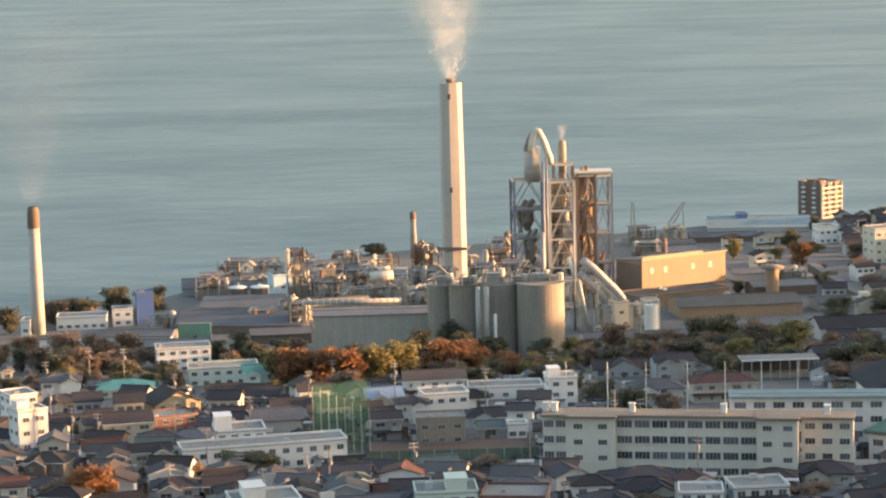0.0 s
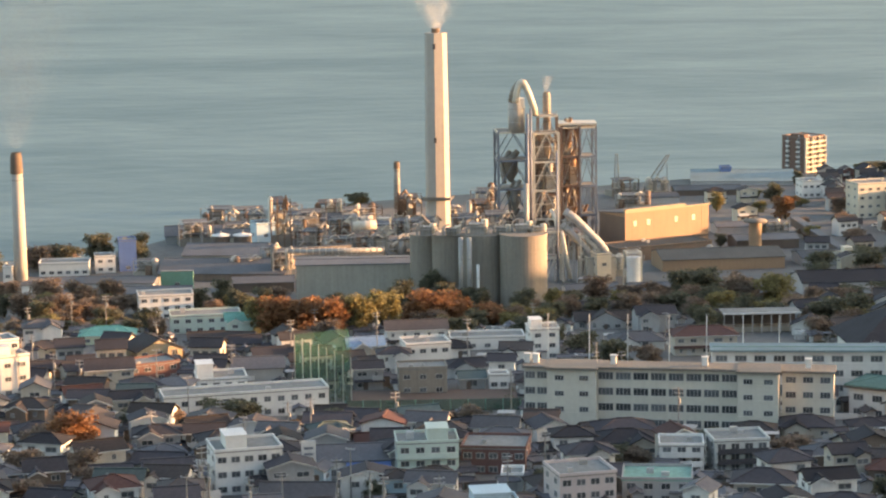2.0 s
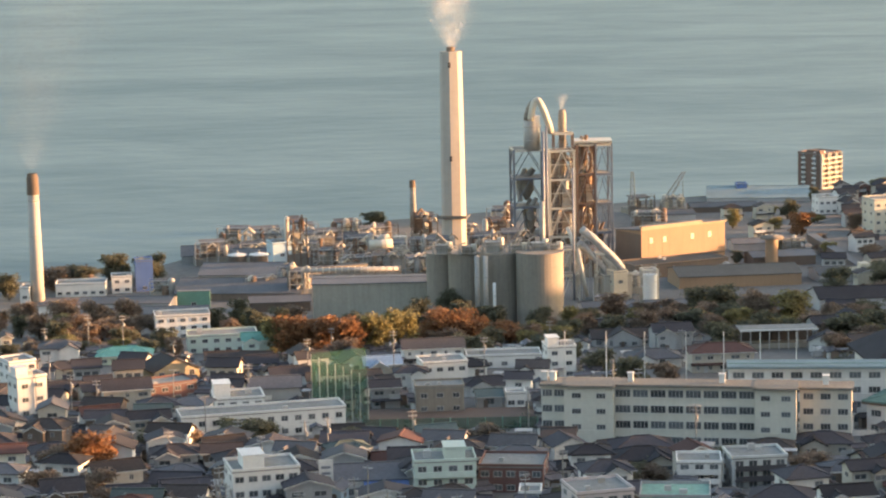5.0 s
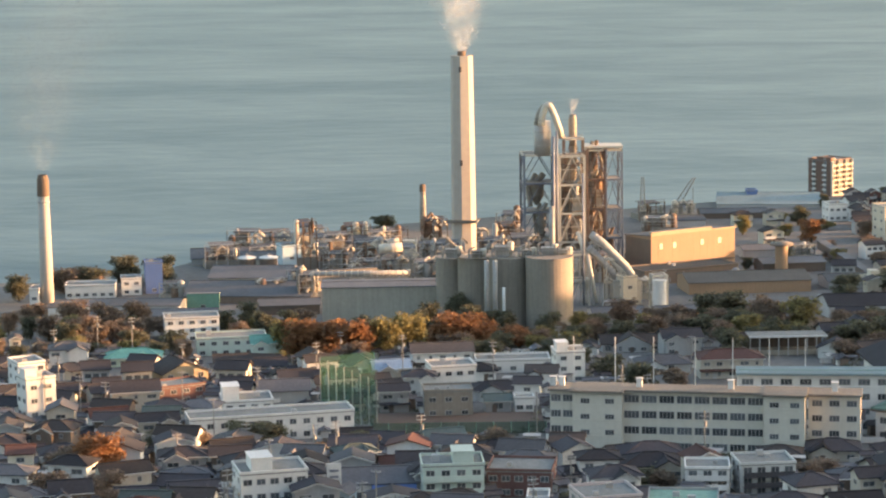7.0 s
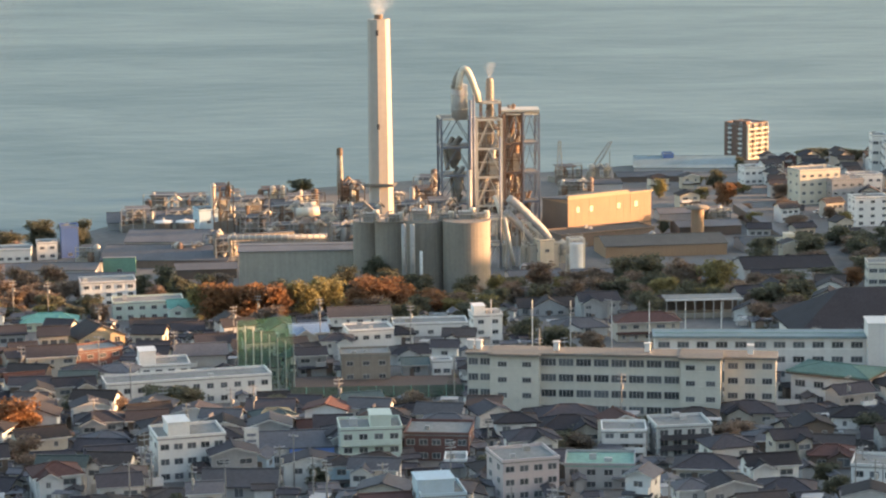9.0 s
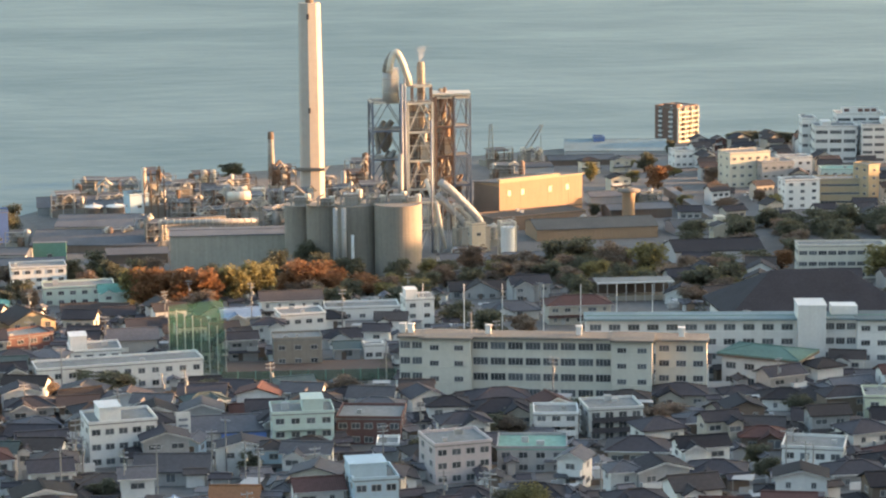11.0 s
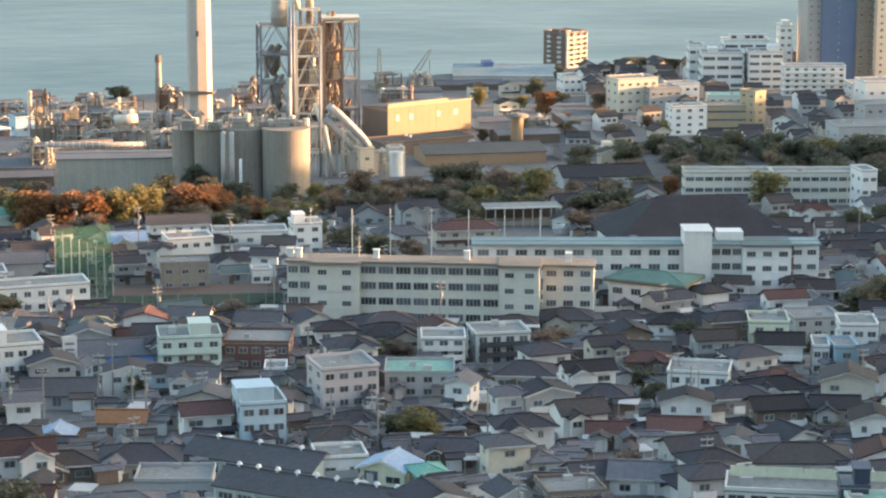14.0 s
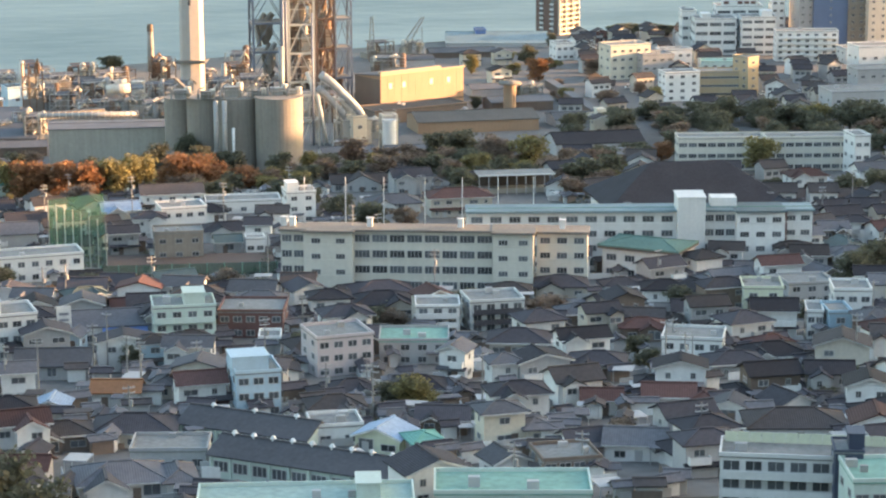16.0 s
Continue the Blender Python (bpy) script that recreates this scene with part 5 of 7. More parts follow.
silo(-3.1, 813.3, 5.5, 22.2, "concrete", "tall weathered concrete cement silo in a row")
silo_top(-3.3, 801.1, 23.2, 6.2, 4.7, 0)
silo_top(4.9, 800.1, 23.2, 5.4, 3.6, 1)
silo_top(13.0, 799.2, 23.2, 7.2, 6.2, 2)
silo_top(21.1, 798.2, 23.2, 5.4, 4.0, 3)
silo_top(27.5, 797.4, 23.2, 6.5, 5.4, 4)
silo_top(32.8, 796.8, 23.1, 4.3, 4.3, 5)
pipe_run("silo_duct", [(7.8, 791.8, 0), (7.8, 791.8, 22.9)], 0.8, "steel", "pale vertical duct on the silo wall")
pipe_run("silo_duct", [(10.5, 791.5, 0), (10.5, 791.5, 22.8)], 0.8, "steel", "pale vertical duct on the silo wall")
pipe_run("silo_duct", [(13.2, 791.1, 0), (13.2, 791.1, 14.1)], 0.5, "white", "pale vertical duct on the silo wall")
plant_unit(-0.4, 921.4, 14.7, 9.0, 10.5, 12, "machine", 0)
plant_unit(14.4, 928.3, 12.7, 9.0, 13.1, -8, "bluesteel", 1)
plant_unit(-13.2, 931.2, 12.7, 9.0, 9.6, 20, "steel", 2)
plant_unit(-25.9, 932.5, 12.8, 9.0, 10.6, 5, "machine", 3)
plant_unit(-36.6, 933.6, 12.8, 9.0, 9.8, 12, "steel", 4)
plant_unit(-47.0, 952.1, 10.9, 9.0, 10.9, -8, "machine", 5)
plant_unit(-61.0, 957.2, 7.9, 9.0, 24.5, 20, "rust", 6)
plant_unit(-55.4, 1008.8, 13.8, 9.0, 11.5, 5, "machine", 7)
plant_unit(-44.6, 1036.2, 11.8, 9.0, 13.2, 12, "rust", 8)
plant_unit(21.0, 1039.0, 11.8, 9.0, 17.5, -8, "whitesteel", 9)
plant_unit(-33.0, 1025.3, 14.0, 9.0, 11.2, 20, "machine", 10)
plant_unit(-11.7, 1042.5, 10.9, 9.0, 14.7, 5, "rust", 11)
plant_unit(-77.9, 1033.9, 16.5, 9.0, 10.8, 12, "machine", 12)
plant_unit(-89.1, 1027.4, 14.1, 9.0, 12.2, -8, "whitesteel", 13)
plant_unit(24.9, 927.2, 12.7, 9.0, 12.7, 20, "machine", 14)
plant_unit(37.6, 925.9, 10.6, 9.0, 12.7, 5, "steel", 15)
plant_unit(51.6, 950.6, 8.7, 9.0, 13.0, 12, "machine", 16)
plant_unit(6.9, 1056.5, 9.6, 9.0, 7.2, -8, "machine", 17)
plant_unit(85.3, 1140.3, 13.0, 9.0, 9.3, 20, "rust", 18)
plant_unit(100.7, 1138.5, 10.4, 9.0, 8.8, 5, "whitesteel", 19)
plant_unit(-95.6, 984.8, 13.5, 9.0, 11.3, 12, "machine", 20)
plant_unit(-71.9, 1014.2, 13.9, 9.0, 11.1, -8, "steel", 21)
plant_unit(-35.8, 972.7, 15.5, 9.0, 13.7, 20, "steel", 22)
plant_unit(-23.3, 958.6, 14.0, 9.0, 12.7, 5, "machine", 23)
plant_unit(-12.6, 975.8, 11.1, 9.0, 11.6, 12, "rust", 24)
plant_unit(-4.8, 956.6, 13.1, 9.0, 14.4, -8, "machine", 25)
plant_unit(10.9, 954.9, 13.1, 9.0, 15.7, 20, "steel", 26)
plant_unit(23.1, 953.6, 12.2, 9.0, 17.4, 5, "machine", 27)
plant_unit(-50.4, 999.1, 11.4, 9.0, 13.7, 12, "machine", 28)
plant_unit(-57.3, 980.7, 11.2, 9.0, 10.3, -8, "steel", 29)
plant_unit(-79.4, 992.6, 13.6, 9.0, 9.1, 20, "machine", 30)
plant_unit(16.6, 991.7, 9.0, 9.0, 18.1, 5, "rust", 31)
plant_unit(52.3, 924.4, 8.4, 9.0, 12.7, 12, "rust", 32)
plant_unit(42.6, 942.7, 10.8, 9.0, 10.8, -8, "machine", 33)
plant_unit(70.4, 985.7, 9.0, 9.0, 9.9, 20, "machine", 34)
plant_unit(-29.0, 1052.3, 12.0, 9.0, 8.6, 5, "rust", 35)
plant_unit(-62.2, 1047.9, 10.5, 9.0, 10.5, 12, "machine", 36)
plant_unit(86.5, 1089.9, 14.9, 9.0, 7.5, -8, "machine", 37)
plant_unit(-40.9, 885.3, 12.1, 9.0, 7.3, 20, "steel", 38)
plant_unit(-24.7, 883.7, 12.1, 9.0, 6.9, 5, "machine", 39)
plant_unit(-54.6, 879.0, 8.0, 9.0, 12.1, 12, "machine", 40)
inclined_gallery(-53.5, 886.5, 8.5, -31.1, 896.8, 8.0, 2.2, "machine", "level dusty conveyor gallery on trestles")
inclined_gallery(-5.7, 930.4, 15.5, 3.8, 929.4, 6.0, 2.0, "machine", "short sloping conveyor gallery above the silos")
pipe_run("clinker_duct", [(44.8, 861.2, 24.4), (48.7, 861.2, 21.3), (56.5, 861.2, 13.2), (58.6, 861.2, 10.4), (59.2, 861.2, 5.9)], 1.4, "steel", "big cream duct slanting down from the tower")
pipe_run("clinker_duct", [(43.6, 861.2, 19.7), (46.7, 861.2, 16.9), (51.4, 861.2, 11.8), (53.0, 861.2, 9.5), (53.4, 861.2, 3.5)], 1.2, "steel", "big cream duct slanting down from the tower")
pipe_run("clinker_duct", [(40.1, 861.2, 25.2), (43.6, 861.2, 15.0), (46.1, 861.2, 3.5)], 0.7, "whitesteel", "big cream duct slanting down from the tower")
pipe_run("clinker_duct", [(50.6, 861.2, 15.8), (56.5, 861.2, 10.8), (56.9, 861.2, 2.0)], 0.6, "whitesteel", "big cream duct slanting down from the tower")
block(56.2, 862.3, 10.1, 9.0, 8.2, 12, 1, 2, "beige", "low beige plant building under the big ducts", category='plant building')
silo(67.0, 842.3, 2.3, 10.0, "white", "white steel tank with a railing")
frame_tower(67.0, 846.3, 4.5, 4.5, 12.0, 2, 10, "whitesteel", "small cream steel frame over the tank")
shed(-26.9, 825.6, 39.2, 16.0, 12.7, 1, "shed", "sheet", "long stained grey-green shed below the silos", rise=0.5)
sunlit_hall(84.6, 962.5, 39.6, 17.0, 15.0, 31)
block(82.1, 924.9, 39.3, 14.0, 5.0, 24, 1, 6, "brown", "long low brown building at the foot of the hall", category='plant building', sides=1, roof="darksheet")
shed(101.4, 894.6, 44.3, 22.0, 4.5, 6, "ochre", "darksheet", "long low tan plant building with a dark sheet roof", rise=2.0)
silo(120.6, 937.9, 2.4, 10.8, "ochre", "squat round brown silo under a flat disc roof")
pipe_run("disc_roof", [(120.6, 937.9, 11.0), (120.6, 937.9, 11.9)], 4.1, "machine", "flat round roof of the squat silo", "roof", 20)
block(-66.6, 955.2, 7.4, 9.0, 11.6, 20, 2, 1, "paleblue", "pale blue sheet-clad plant tower", category='plant building', sides=1)
shed(-78.1, 930.5, 30.2, 26.0, 4.2, -4, "shed", "sheet", "wide low shed with a pale grey roof", rise=2.5)
shed(-74.8, 888.2, 45.0, 30.0, 3.2, -5, "brown", "sheet", "broad dark shed with a low grey roof", rise=3.0)
shed(-95.7, 997.4, 25.9, 14.0, 3.2, 6, "grey", "sheet", "grey shed at the edge of the works", rise=3.0)
shed(-75.3, 971.0, 20.7, 14.0, 5.5, 4, "shed", "sheet", "grey plant shed with a shallow roof", rise=2.0)
shed(-36.6, 1028.8, 19.6, 14.0, 4.7, -6, "machine", "sheet", "dusty plant shed with a sheet roof", rise=2.0)
# green wall
block(-89.9, 858.2, 11.2, 2.0, 5.9, 0, 1, 1, "green", "low green sheet wall by the shed", category='wall', sides=1, parapet=0)
block(-113.2, 908.9, 6.2, 8.0, 11.2, 10, 1, 1, "blue", "plain blue storage tower", category='plant building', sides=1)
block(-121.0, 905.0, 7.2, 8.0, 6.0, 10, 2, 2, "white", "small white plant office", category='plant building')
block(-134.8, 899.4, 17.9, 10.0, 4.5, 4, 1, 6, "white", "long low white plant building", category='plant building')
block(-147.3, 855.2, 3.2, 8.0, 8.9, 0, 2, 1, "white", "white plant building beside the chimney", category='plant building')
pipe_run("kiln_tank", [(-36.7, 991.1, 7.2), (-24.9, 991.1, 8.1)], 2.0, "whitesteel", "cream horizontal kiln tube", "kiln")
silo(-20.6, 990.0, 2.7, 8.6, "whitesteel", "cream steel vessel with a railing")
ribbed_conveyor(-52.1, -18.5, 868.0, 11.6)
pipe_run("kiln_tube", [(-31.2, 935.0, 12.0), (-22.4, 935.0, 12.6)], 1.7, "whitesteel", "short cream kiln tube on stands catching the sun", "kiln")
for bx in (-81.0, -72.9):
    storage_bin(bx, 935.0, 3.4, 10.2)
lattice_mast(82.0, 1126.5, 20.5, 1.2, 0, "slim lattice mast by the harbour")
lattice_mast(97.1, 1138.9, 18.7, 1.6, 9.3, "harbour crane with a raised lattice jib")
shed(147.4, 1197.5, 48.6, 40.0, 2.4, -6, "grey", "paleteal", "very long low building with a pale teal roof", rise=3.0, category='warehouse')
block(139.4, 1197.9, 4.9, 8.0, 6.5, 0, 1, 1, "blue", "small blue kiosk building", sides=1)
flats_by_the_sea = block(183.7, 1243.3, 15.5, 14.5, 17.0, 41, 7, 3, "apartment", "seven-storey brown apartment building with a sunlit front", category="apartment building", win=(1.8, 1.5), sides=2, rail="stubs", head=(-3, 3, 1.2))
for k in range(7):
    z = 17.0 / 7 * k
    part("balcony", Shape().box(-7.3, 7.3, -8.35, -7.25, z - 0.05, z + 0.1).box(-7.3, 7.3, -8.35, -8.25, z + 0.1, z + 0.6), "cream", flats_by_the_sea, "sunlit cream balcony")
for px in (-7.4, -2.6, 2.6, 7.4):
    part("fin", Shape().box(px - 0.15, px + 0.15, -8.4, -7.25, 0, 17.2), "cream", flats_by_the_sea, "cream party wall between balconies")

# ---- school ----
front_school(51.2, 527.3, -10, 0.941)
back_school(102.1, 558.6, -5, 0.993)
gym(129.5, 640.7, 45.7, 26, 7.4, 4)
small_hall(102.1, 548.0, -32, 1.109)
vented_row(8.6, 371.5, 22.0, -32, 3, -0.6)
vented_row(15.9, 341.6, 28.7, -32, 9, -0.2)
playing_field(-1.3, 586.9, 40.6, 34)

# ---- town blocks ----
block(-36.8, 462.2, 12.7, 10.0, 8.5, 14, 3, 5, "white", "white three-storey building with a stair head", head=(-2, 4, 2.6), category='building')
shop(-17.8, 479.9, 16.5, 5.5, 5)
house(-23.1, 468.8, 3.3, 5.0, 1, -15, "paleblue", "tile_grey", "gable", "y")
block(-2.5, 472.4, 11.8, 9.0, 7.8, 4, 3, 4, "mint", "white ornate three-storey building with rounded balconies", balconies=True, head=(2, 4, 2.4))
block(11.2, 481.4, 12.6, 11.0, 5.4, -8, 2, 5, "brick", "dark red two-storey building with a flat roof")
house(-25.4, 438.4, 12.8, 8.5, 1, -4, "grey", "tile_grey", "gable", "x")
house(-7.7, 441.8, 5.2, 5.0, 2, 5, "paleblue", "tile_brown", "hip", "x")
block(13.7, 458.6, 4.0, 6.0, 3.0, -4, 1, 1, "white", "small white garage with a flat roof", category='garage')
house(-13.4, 407.4, 7.6, 5.4, 1, -6, "white", "tile_orange", "gable", "x")
block(9.1, 397.1, 7.3, 9.0, 7.6, 8, 3, 3, "paleblue", "pale blue-white three-storey house with a flat roof", head=(-1, 6, 2.4), category='house')
house(-30.2, 414.2, 5.6, 5.0, 2, 6, "white", "tile_grey", "gable", "x")
house(-23.5, 394.8, 5.2, 5.0, 1, -8, "white", "tile_blue", "gable", "y")
house(-20.8, 371.6, 8.5, 6.1, 1, 8, "brown", "tile_brown", "hip", "x")
house(-9.7, 373.5, 12.0, 8.4, 1, -5, "beige", "tile_dark", "hip", "x")
block(-4.2, 356.2, 11.1, 8.0, 3.1, -5, 1, 4, "grey", "grey flat-roofed single-storey house", category='house')
house(-24.3, 355.6, 3.6, 5.0, 1, -18, "white", "tile_dark", "gable", "y")
house(-11.0, 336.7, 11.7, 8.3, 1, 6, "white", "tile_grey", "hip", "x", annex=4)
block(13.4, 308.5, 27.5, 8.0, 4.3, -3, 2, 9, "mint", "pale green building with a pale teal flat roof", roof='tealroof', head=(8, 3, 2.2))
block(24.9, 435.0, 10.4, 10.0, 7.2, 14, 3, 4, "pink", "pinkish grey three-storey building")
block(39.6, 444.5, 12.5, 10.0, 4.5, -6, 2, 4, "grey", "grey two-storey building with a green flat roof", roof='flat_green')
house(45.1, 423.0, 4.7, 5.0, 2, -25, "white", "tile_grey", "gable", "y")
house(51.8, 409.6, 5.5, 5.0, 2, 8, "white", "tile_grey", "hip", "x")
house(38.1, 502.8, 12.0, 8.4, 1, 5, "beige", "tile_dark", "hip", "x")
block(47.2, 478.2, 8.5, 8.0, 5.5, -4, 3, 3, "white", "white three-storey building with a verandah", balconies=True)
block(58.3, 479.6, 10.8, 9.0, 6.2, 6, 3, 4, "pale", "pale three-storey building with dark balcony rails", balconies=True, rail='dark')
house(59.5, 448.6, 10.6, 7.8, 1, -10, "beige", "tile_dark", "hip", "x")
house(21.7, 387.4, 8.5, 6.0, 1, 5, "beige", "tile_brown", "hip", "x")
house(27.7, 361.1, 7.2, 6.0, 1, -28, "yellow", "tile_blue", "gable", "y")
block(20.6, 369.4, 7.6, 7.0, 3.3, 5, 1, 2, "white", "white single-storey annex with a flat roof", category='house')
house(33.0, 355.9, 4.2, 5.0, 1, 12, "grey", "tile_green", "hip", "x")
house(37.8, 374.0, 7.7, 5.6, 1, -10, "brown", "tile_dark", "gable", "x")
house(45.4, 364.2, 6.5, 5.0, 2, 10, "cream", "tile_grey", "hip", "x", annex=4.0)
block(40.3, 309.9, 20.1, 9.5, 4.7, -6, 2, 8, "mint", "cream building with a bright green flat roof", roof='flat_green')
block(51.3, 336.7, 8.3, 8.0, 3.8, 6, 2, 4, "brown", "brown two-storey block of flats", category='house')
house(42.9, 339.7, 5.2, 5.0, 1, 20, "white", "tile_grey", "gable", "y")
block(115.2, 491.5, 8.0, 9.0, 5.6, -8, 2, 2, "yellow", "pale yellow two-storey cube building")
block(130.9, 480.8, 7.5, 9.0, 6.2, -8, 2, 3, "white", "white two-storey block with flat roof")
block(127.9, 505.4, 10.2, 9.0, 4.3, 4, 2, 3, "grey", "grey flat-roofed two-storey block")
block(117.7, 458.0, 3.0, 8.0, 5.4, -10, 2, 2, "white", "white two-storey block joined to a blue one")
block(121.5, 455.9, 4.4, 8.0, 5.5, -2, 2, 1, "bluewall", "plain blue two-storey block", sides=1)
block(89.2, 432.6, 10.8, 9.0, 5.1, -16, 2, 4, "white", "white two-storey house with a flat roof and verandah", balconies=True, category='house')
house(101.9, 425.3, 10.6, 7.5, 1, 6, "white", "tile_dark", "hip", "x")
house(93.4, 418.0, 9.2, 6.4, 1, 4, "grey", "tile_dark", "hip", "x")
house(112.6, 417.8, 9.3, 7.1, 2, -14, "beige", "tile_brown", "gable", "y")
house(70.1, 421.8, 9.0, 6.7, 1, -12, "white", "tile_dark", "hip", "x")
house(84.8, 460.2, 8.2, 5.8, 1, -6, "brown", "tile_red", "hip", "x")
house(77.1, 464.1, 6.8, 5.1, 2, 12, "beige", "tile_dark", "gable", "x")
house(64.6, 385.8, 6.1, 5.0, 1, -8, "white", "tile_red", "gable", "x")
house(76.0, 387.8, 8.0, 5.9, 1, -10, "white", "tile_red", "gable", "x", annex=3.0)
house(83.5, 375.6, 5.6, 5.0, 1, -20, "white", "tile_grey", "gable", "y")
house(90.1, 360.4, 14.4, 8.5, 1, -6, "white", "tile_brown", "hip", "x")
house(56.2, 352.4, 5.5, 5.0, 1, 10, "white", "tile_dark", "gable", "x")
house(63.8, 349.8, 8.6, 6.6, 1, -14, "white", "tile_grey", "gable", "x")
house(71.3, 336.1, 7.9, 5.7, 2, 8, "grey", "tile_dark", "hip", "x")
flats = block(80.0, 311.2, 23.3, 7.5, 7.4, -14, 3, 8, "white", "long white three-storey block with a yellow roof fence", win=(2.2, 1.4), balconies=True)
for i in range(14):
    part("fence_panel", Shape().box(-11.3 + 1.61 * i + 0.06, -11.3 + 1.61 * (i + 1), 2.6, 2.68, 7.4 + 0.3, 7.4 + 1.7), "yellow", flats, "pale yellow roof fence panel")
block(85.7, 297.6, 8.7, 10.0, 6.9, -4, 2, 4, "mint", "pale green two-storey building at the hill foot", roof='flat_green')
block(83.5, 305.6, 3.6, 6.0, 8.9, -10, 3, 1, "navy", "narrow dark navy stair tower beside the flats", parapet=0.3, sides=1, head=(1.0, 2.0, 2.2), category='stair tower')
house(39.3, 518.7, 12.2, 8.5, 1, 4, "beige", "tile_dark", "hip", "x")
house(66.0, 513.9, 8.7, 6.3, 1, -8, "brown", "tile_brown", "hip", "x")
block(62.0, 532.5, 13.3, 8.0, 6.1, 2, 2, 4, "paleblue", "pale blue two-storey block before the school")
house(90.6, 518.4, 7.5, 5.3, 1, 5, "grey", "tile_dark", "hip", "x")
house(78.2, 521.2, 10.6, 7.5, 1, -6, "beige", "tile_dark", "hip", "x")
house(127.4, 513.9, 9.2, 6.6, 1, 8, "grey", "tile_dark", "hip", "x")
house(99.0, 511.1, 9.4, 6.7, 1, -6, "white", "tile_dark", "hip", "x")
block(-117.2, 661.0, 7.4, 9.0, 8.0, 28, 3, 3, "white", "white three-storey block catching the evening sun")
block(-105.8, 609.0, 7.6, 7.0, 10.2, 30, 3, 2, "white", "white stepped three-storey block", head=(-2, 3, 2.4))
house(-114.1, 714.0, 11.0, 7.8, 2, 6, "white", "tile_grey", "hip", "x")
house(-134.6, 741.3, 3.1, 5.0, 2, 15, "cream", "tile_brown", "gable", "y")
house(-129.7, 751.6, 2.8, 5.0, 1, 15, "cream", "tile_brown", "gable", "y")
house(-109.1, 685.0, 9.2, 6.8, 1, 10, "cream", "tile_brown", "hip", "x")
house(-95.4, 714.5, 15.4, 8.5, 1, 4, "yellow", "tile_green", "hip", "x")
block(-85.6, 778.7, 17.0, 10.0, 7.5, 10, 3, 5, "white", "white three-storey office block")
block(-69.6, 739.7, 20.8, 10.0, 5.4, 8, 2, 6, "mint", "long pale green two-storey building")
house(-57.1, 723.2, 9.8, 7.1, 2, 8, "mint", "tile_green", "gable", "x")
shed(-77.1, 665.7, 13.0, 11.0, 4.6, 28, "tan", "tile_brown", "tan hall with a broad gable front", rise=3.0, axis='y', lights=3)
block(-74.7, 633.8, 14.0, 9.0, 4.7, 28, 2, 4, "brick", "brick-red two-storey building under a flat roof")
house(-82.9, 619.8, 11.8, 8.5, 2, 12, "beige", "tile_dark", "gable", "x")
house(-49.6, 667.8, 4.3, 5.0, 1, 12, "white", "tile_brown", "gable", "y")
house(-67.8, 685.7, 3.8, 5.0, 1, 12, "cream", "tile_brown", "hip", "x")
block(-53.3, 602.8, 12.1, 10.0, 5.0, 10, 2, 4, "white", "white stepped two-storey building", head=(-4, 4, 3.5))
block(-45.0, 568.4, 38.1, 9.0, 6.0, 13, 2, 12, "white", "long white two-storey building with a flat roof", win=(1.6, 1.3), reach=0.35)
house(-92.5, 576.5, 5.9, 5.0, 1, 8, "cream", "tile_dark", "hip", "x")
house(-92.7, 511.6, 5.2, 5.0, 2, 8, "cream", "tile_red", "gable", "x")
house(-6.2, 694.9, 17.0, 8.5, 2, 6, "white", "tile_brown", "gable", "x")
block(-3.4, 655.1, 12.0, 9.0, 6.3, 12, 2, 4, "white", "white two-storey building with small windows")
block(-4.0, 603.0, 11.8, 8.0, 6.6, 4, 2, 3, "concrete", "grey concrete two-storey block")
house(8.6, 632.5, 13.5, 7.5, 1, 5, "white", "tile_dark", "hip", "x")
house(16.2, 622.0, 6.4, 5.6, 2, -6, "white", "tile_dark", "gable", "x")
house(8.2, 610.0, 6.2, 5.2, 1, 6, "grey", "tile_teal", "gable", "x")
block(14.8, 608.0, 4.6, 4.4, 3.6, 3, 1, 2, "white", "small white flat-roofed annex behind the field", category="building")
house(-17.5, 612.0, 7.0, 5.6, 2, 8, "grey", "tile_dark", "gable", "x")
house(-11.5, 640.0, 8.0, 6.0, 2, 4, "white", "tile_dark", "hip", "x")
house(20.5, 645.0, 8.0, 6.0, 2, -5, "white", "tile_brown", "gable", "x")
house(3.0, 672.0, 11.0, 7.0, 1, 4, "white", "tile_dark", "hip", "x")
block(28.2, 664.5, 7.8, 8.0, 8.5, 8, 3, 2, "white", "white three-storey block with a stair head", head=(-2, 3, 2.5))
block(13.6, 689.8, 20.6, 9.0, 3.5, 3, 1, 5, "white", "long low white building with a pale roof")
house(-20.2, 679.8, 9.9, 7.3, 1, 10, "beige", "tile_blue", "gable", "x")
house(-43.4, 664.3, 5.4, 5.0, 1, 14, "white", "tile_brown", "gable", "y")
house(-45.3, 618.1, 12.4, 8.5, 2, 6, "grey", "tile_grey", "gable", "x")
house(-24.3, 552.2, 6.5, 5.0, 1, 4, "white", "tile_brown", "gable", "x")
house(72.3, 671.4, 17.0, 8.5, 2, 4, "beige", "tile_red", "hip", "x")
canopy(93.7, 717.4, 22.0, 8.0, 6.1, 2)
house(55.1, 682.3, 14.0, 8.5, 1, 4, "white", "tile_grey", "hip", "x")
house(63.4, 722.7, 11.3, 8.2, 2, 8, "grey", "tile_dark", "gable", "x")
house(52.7, 733.7, 24.3, 8.5, 1, 5, "grey", "tile_brown", "gable", "x")
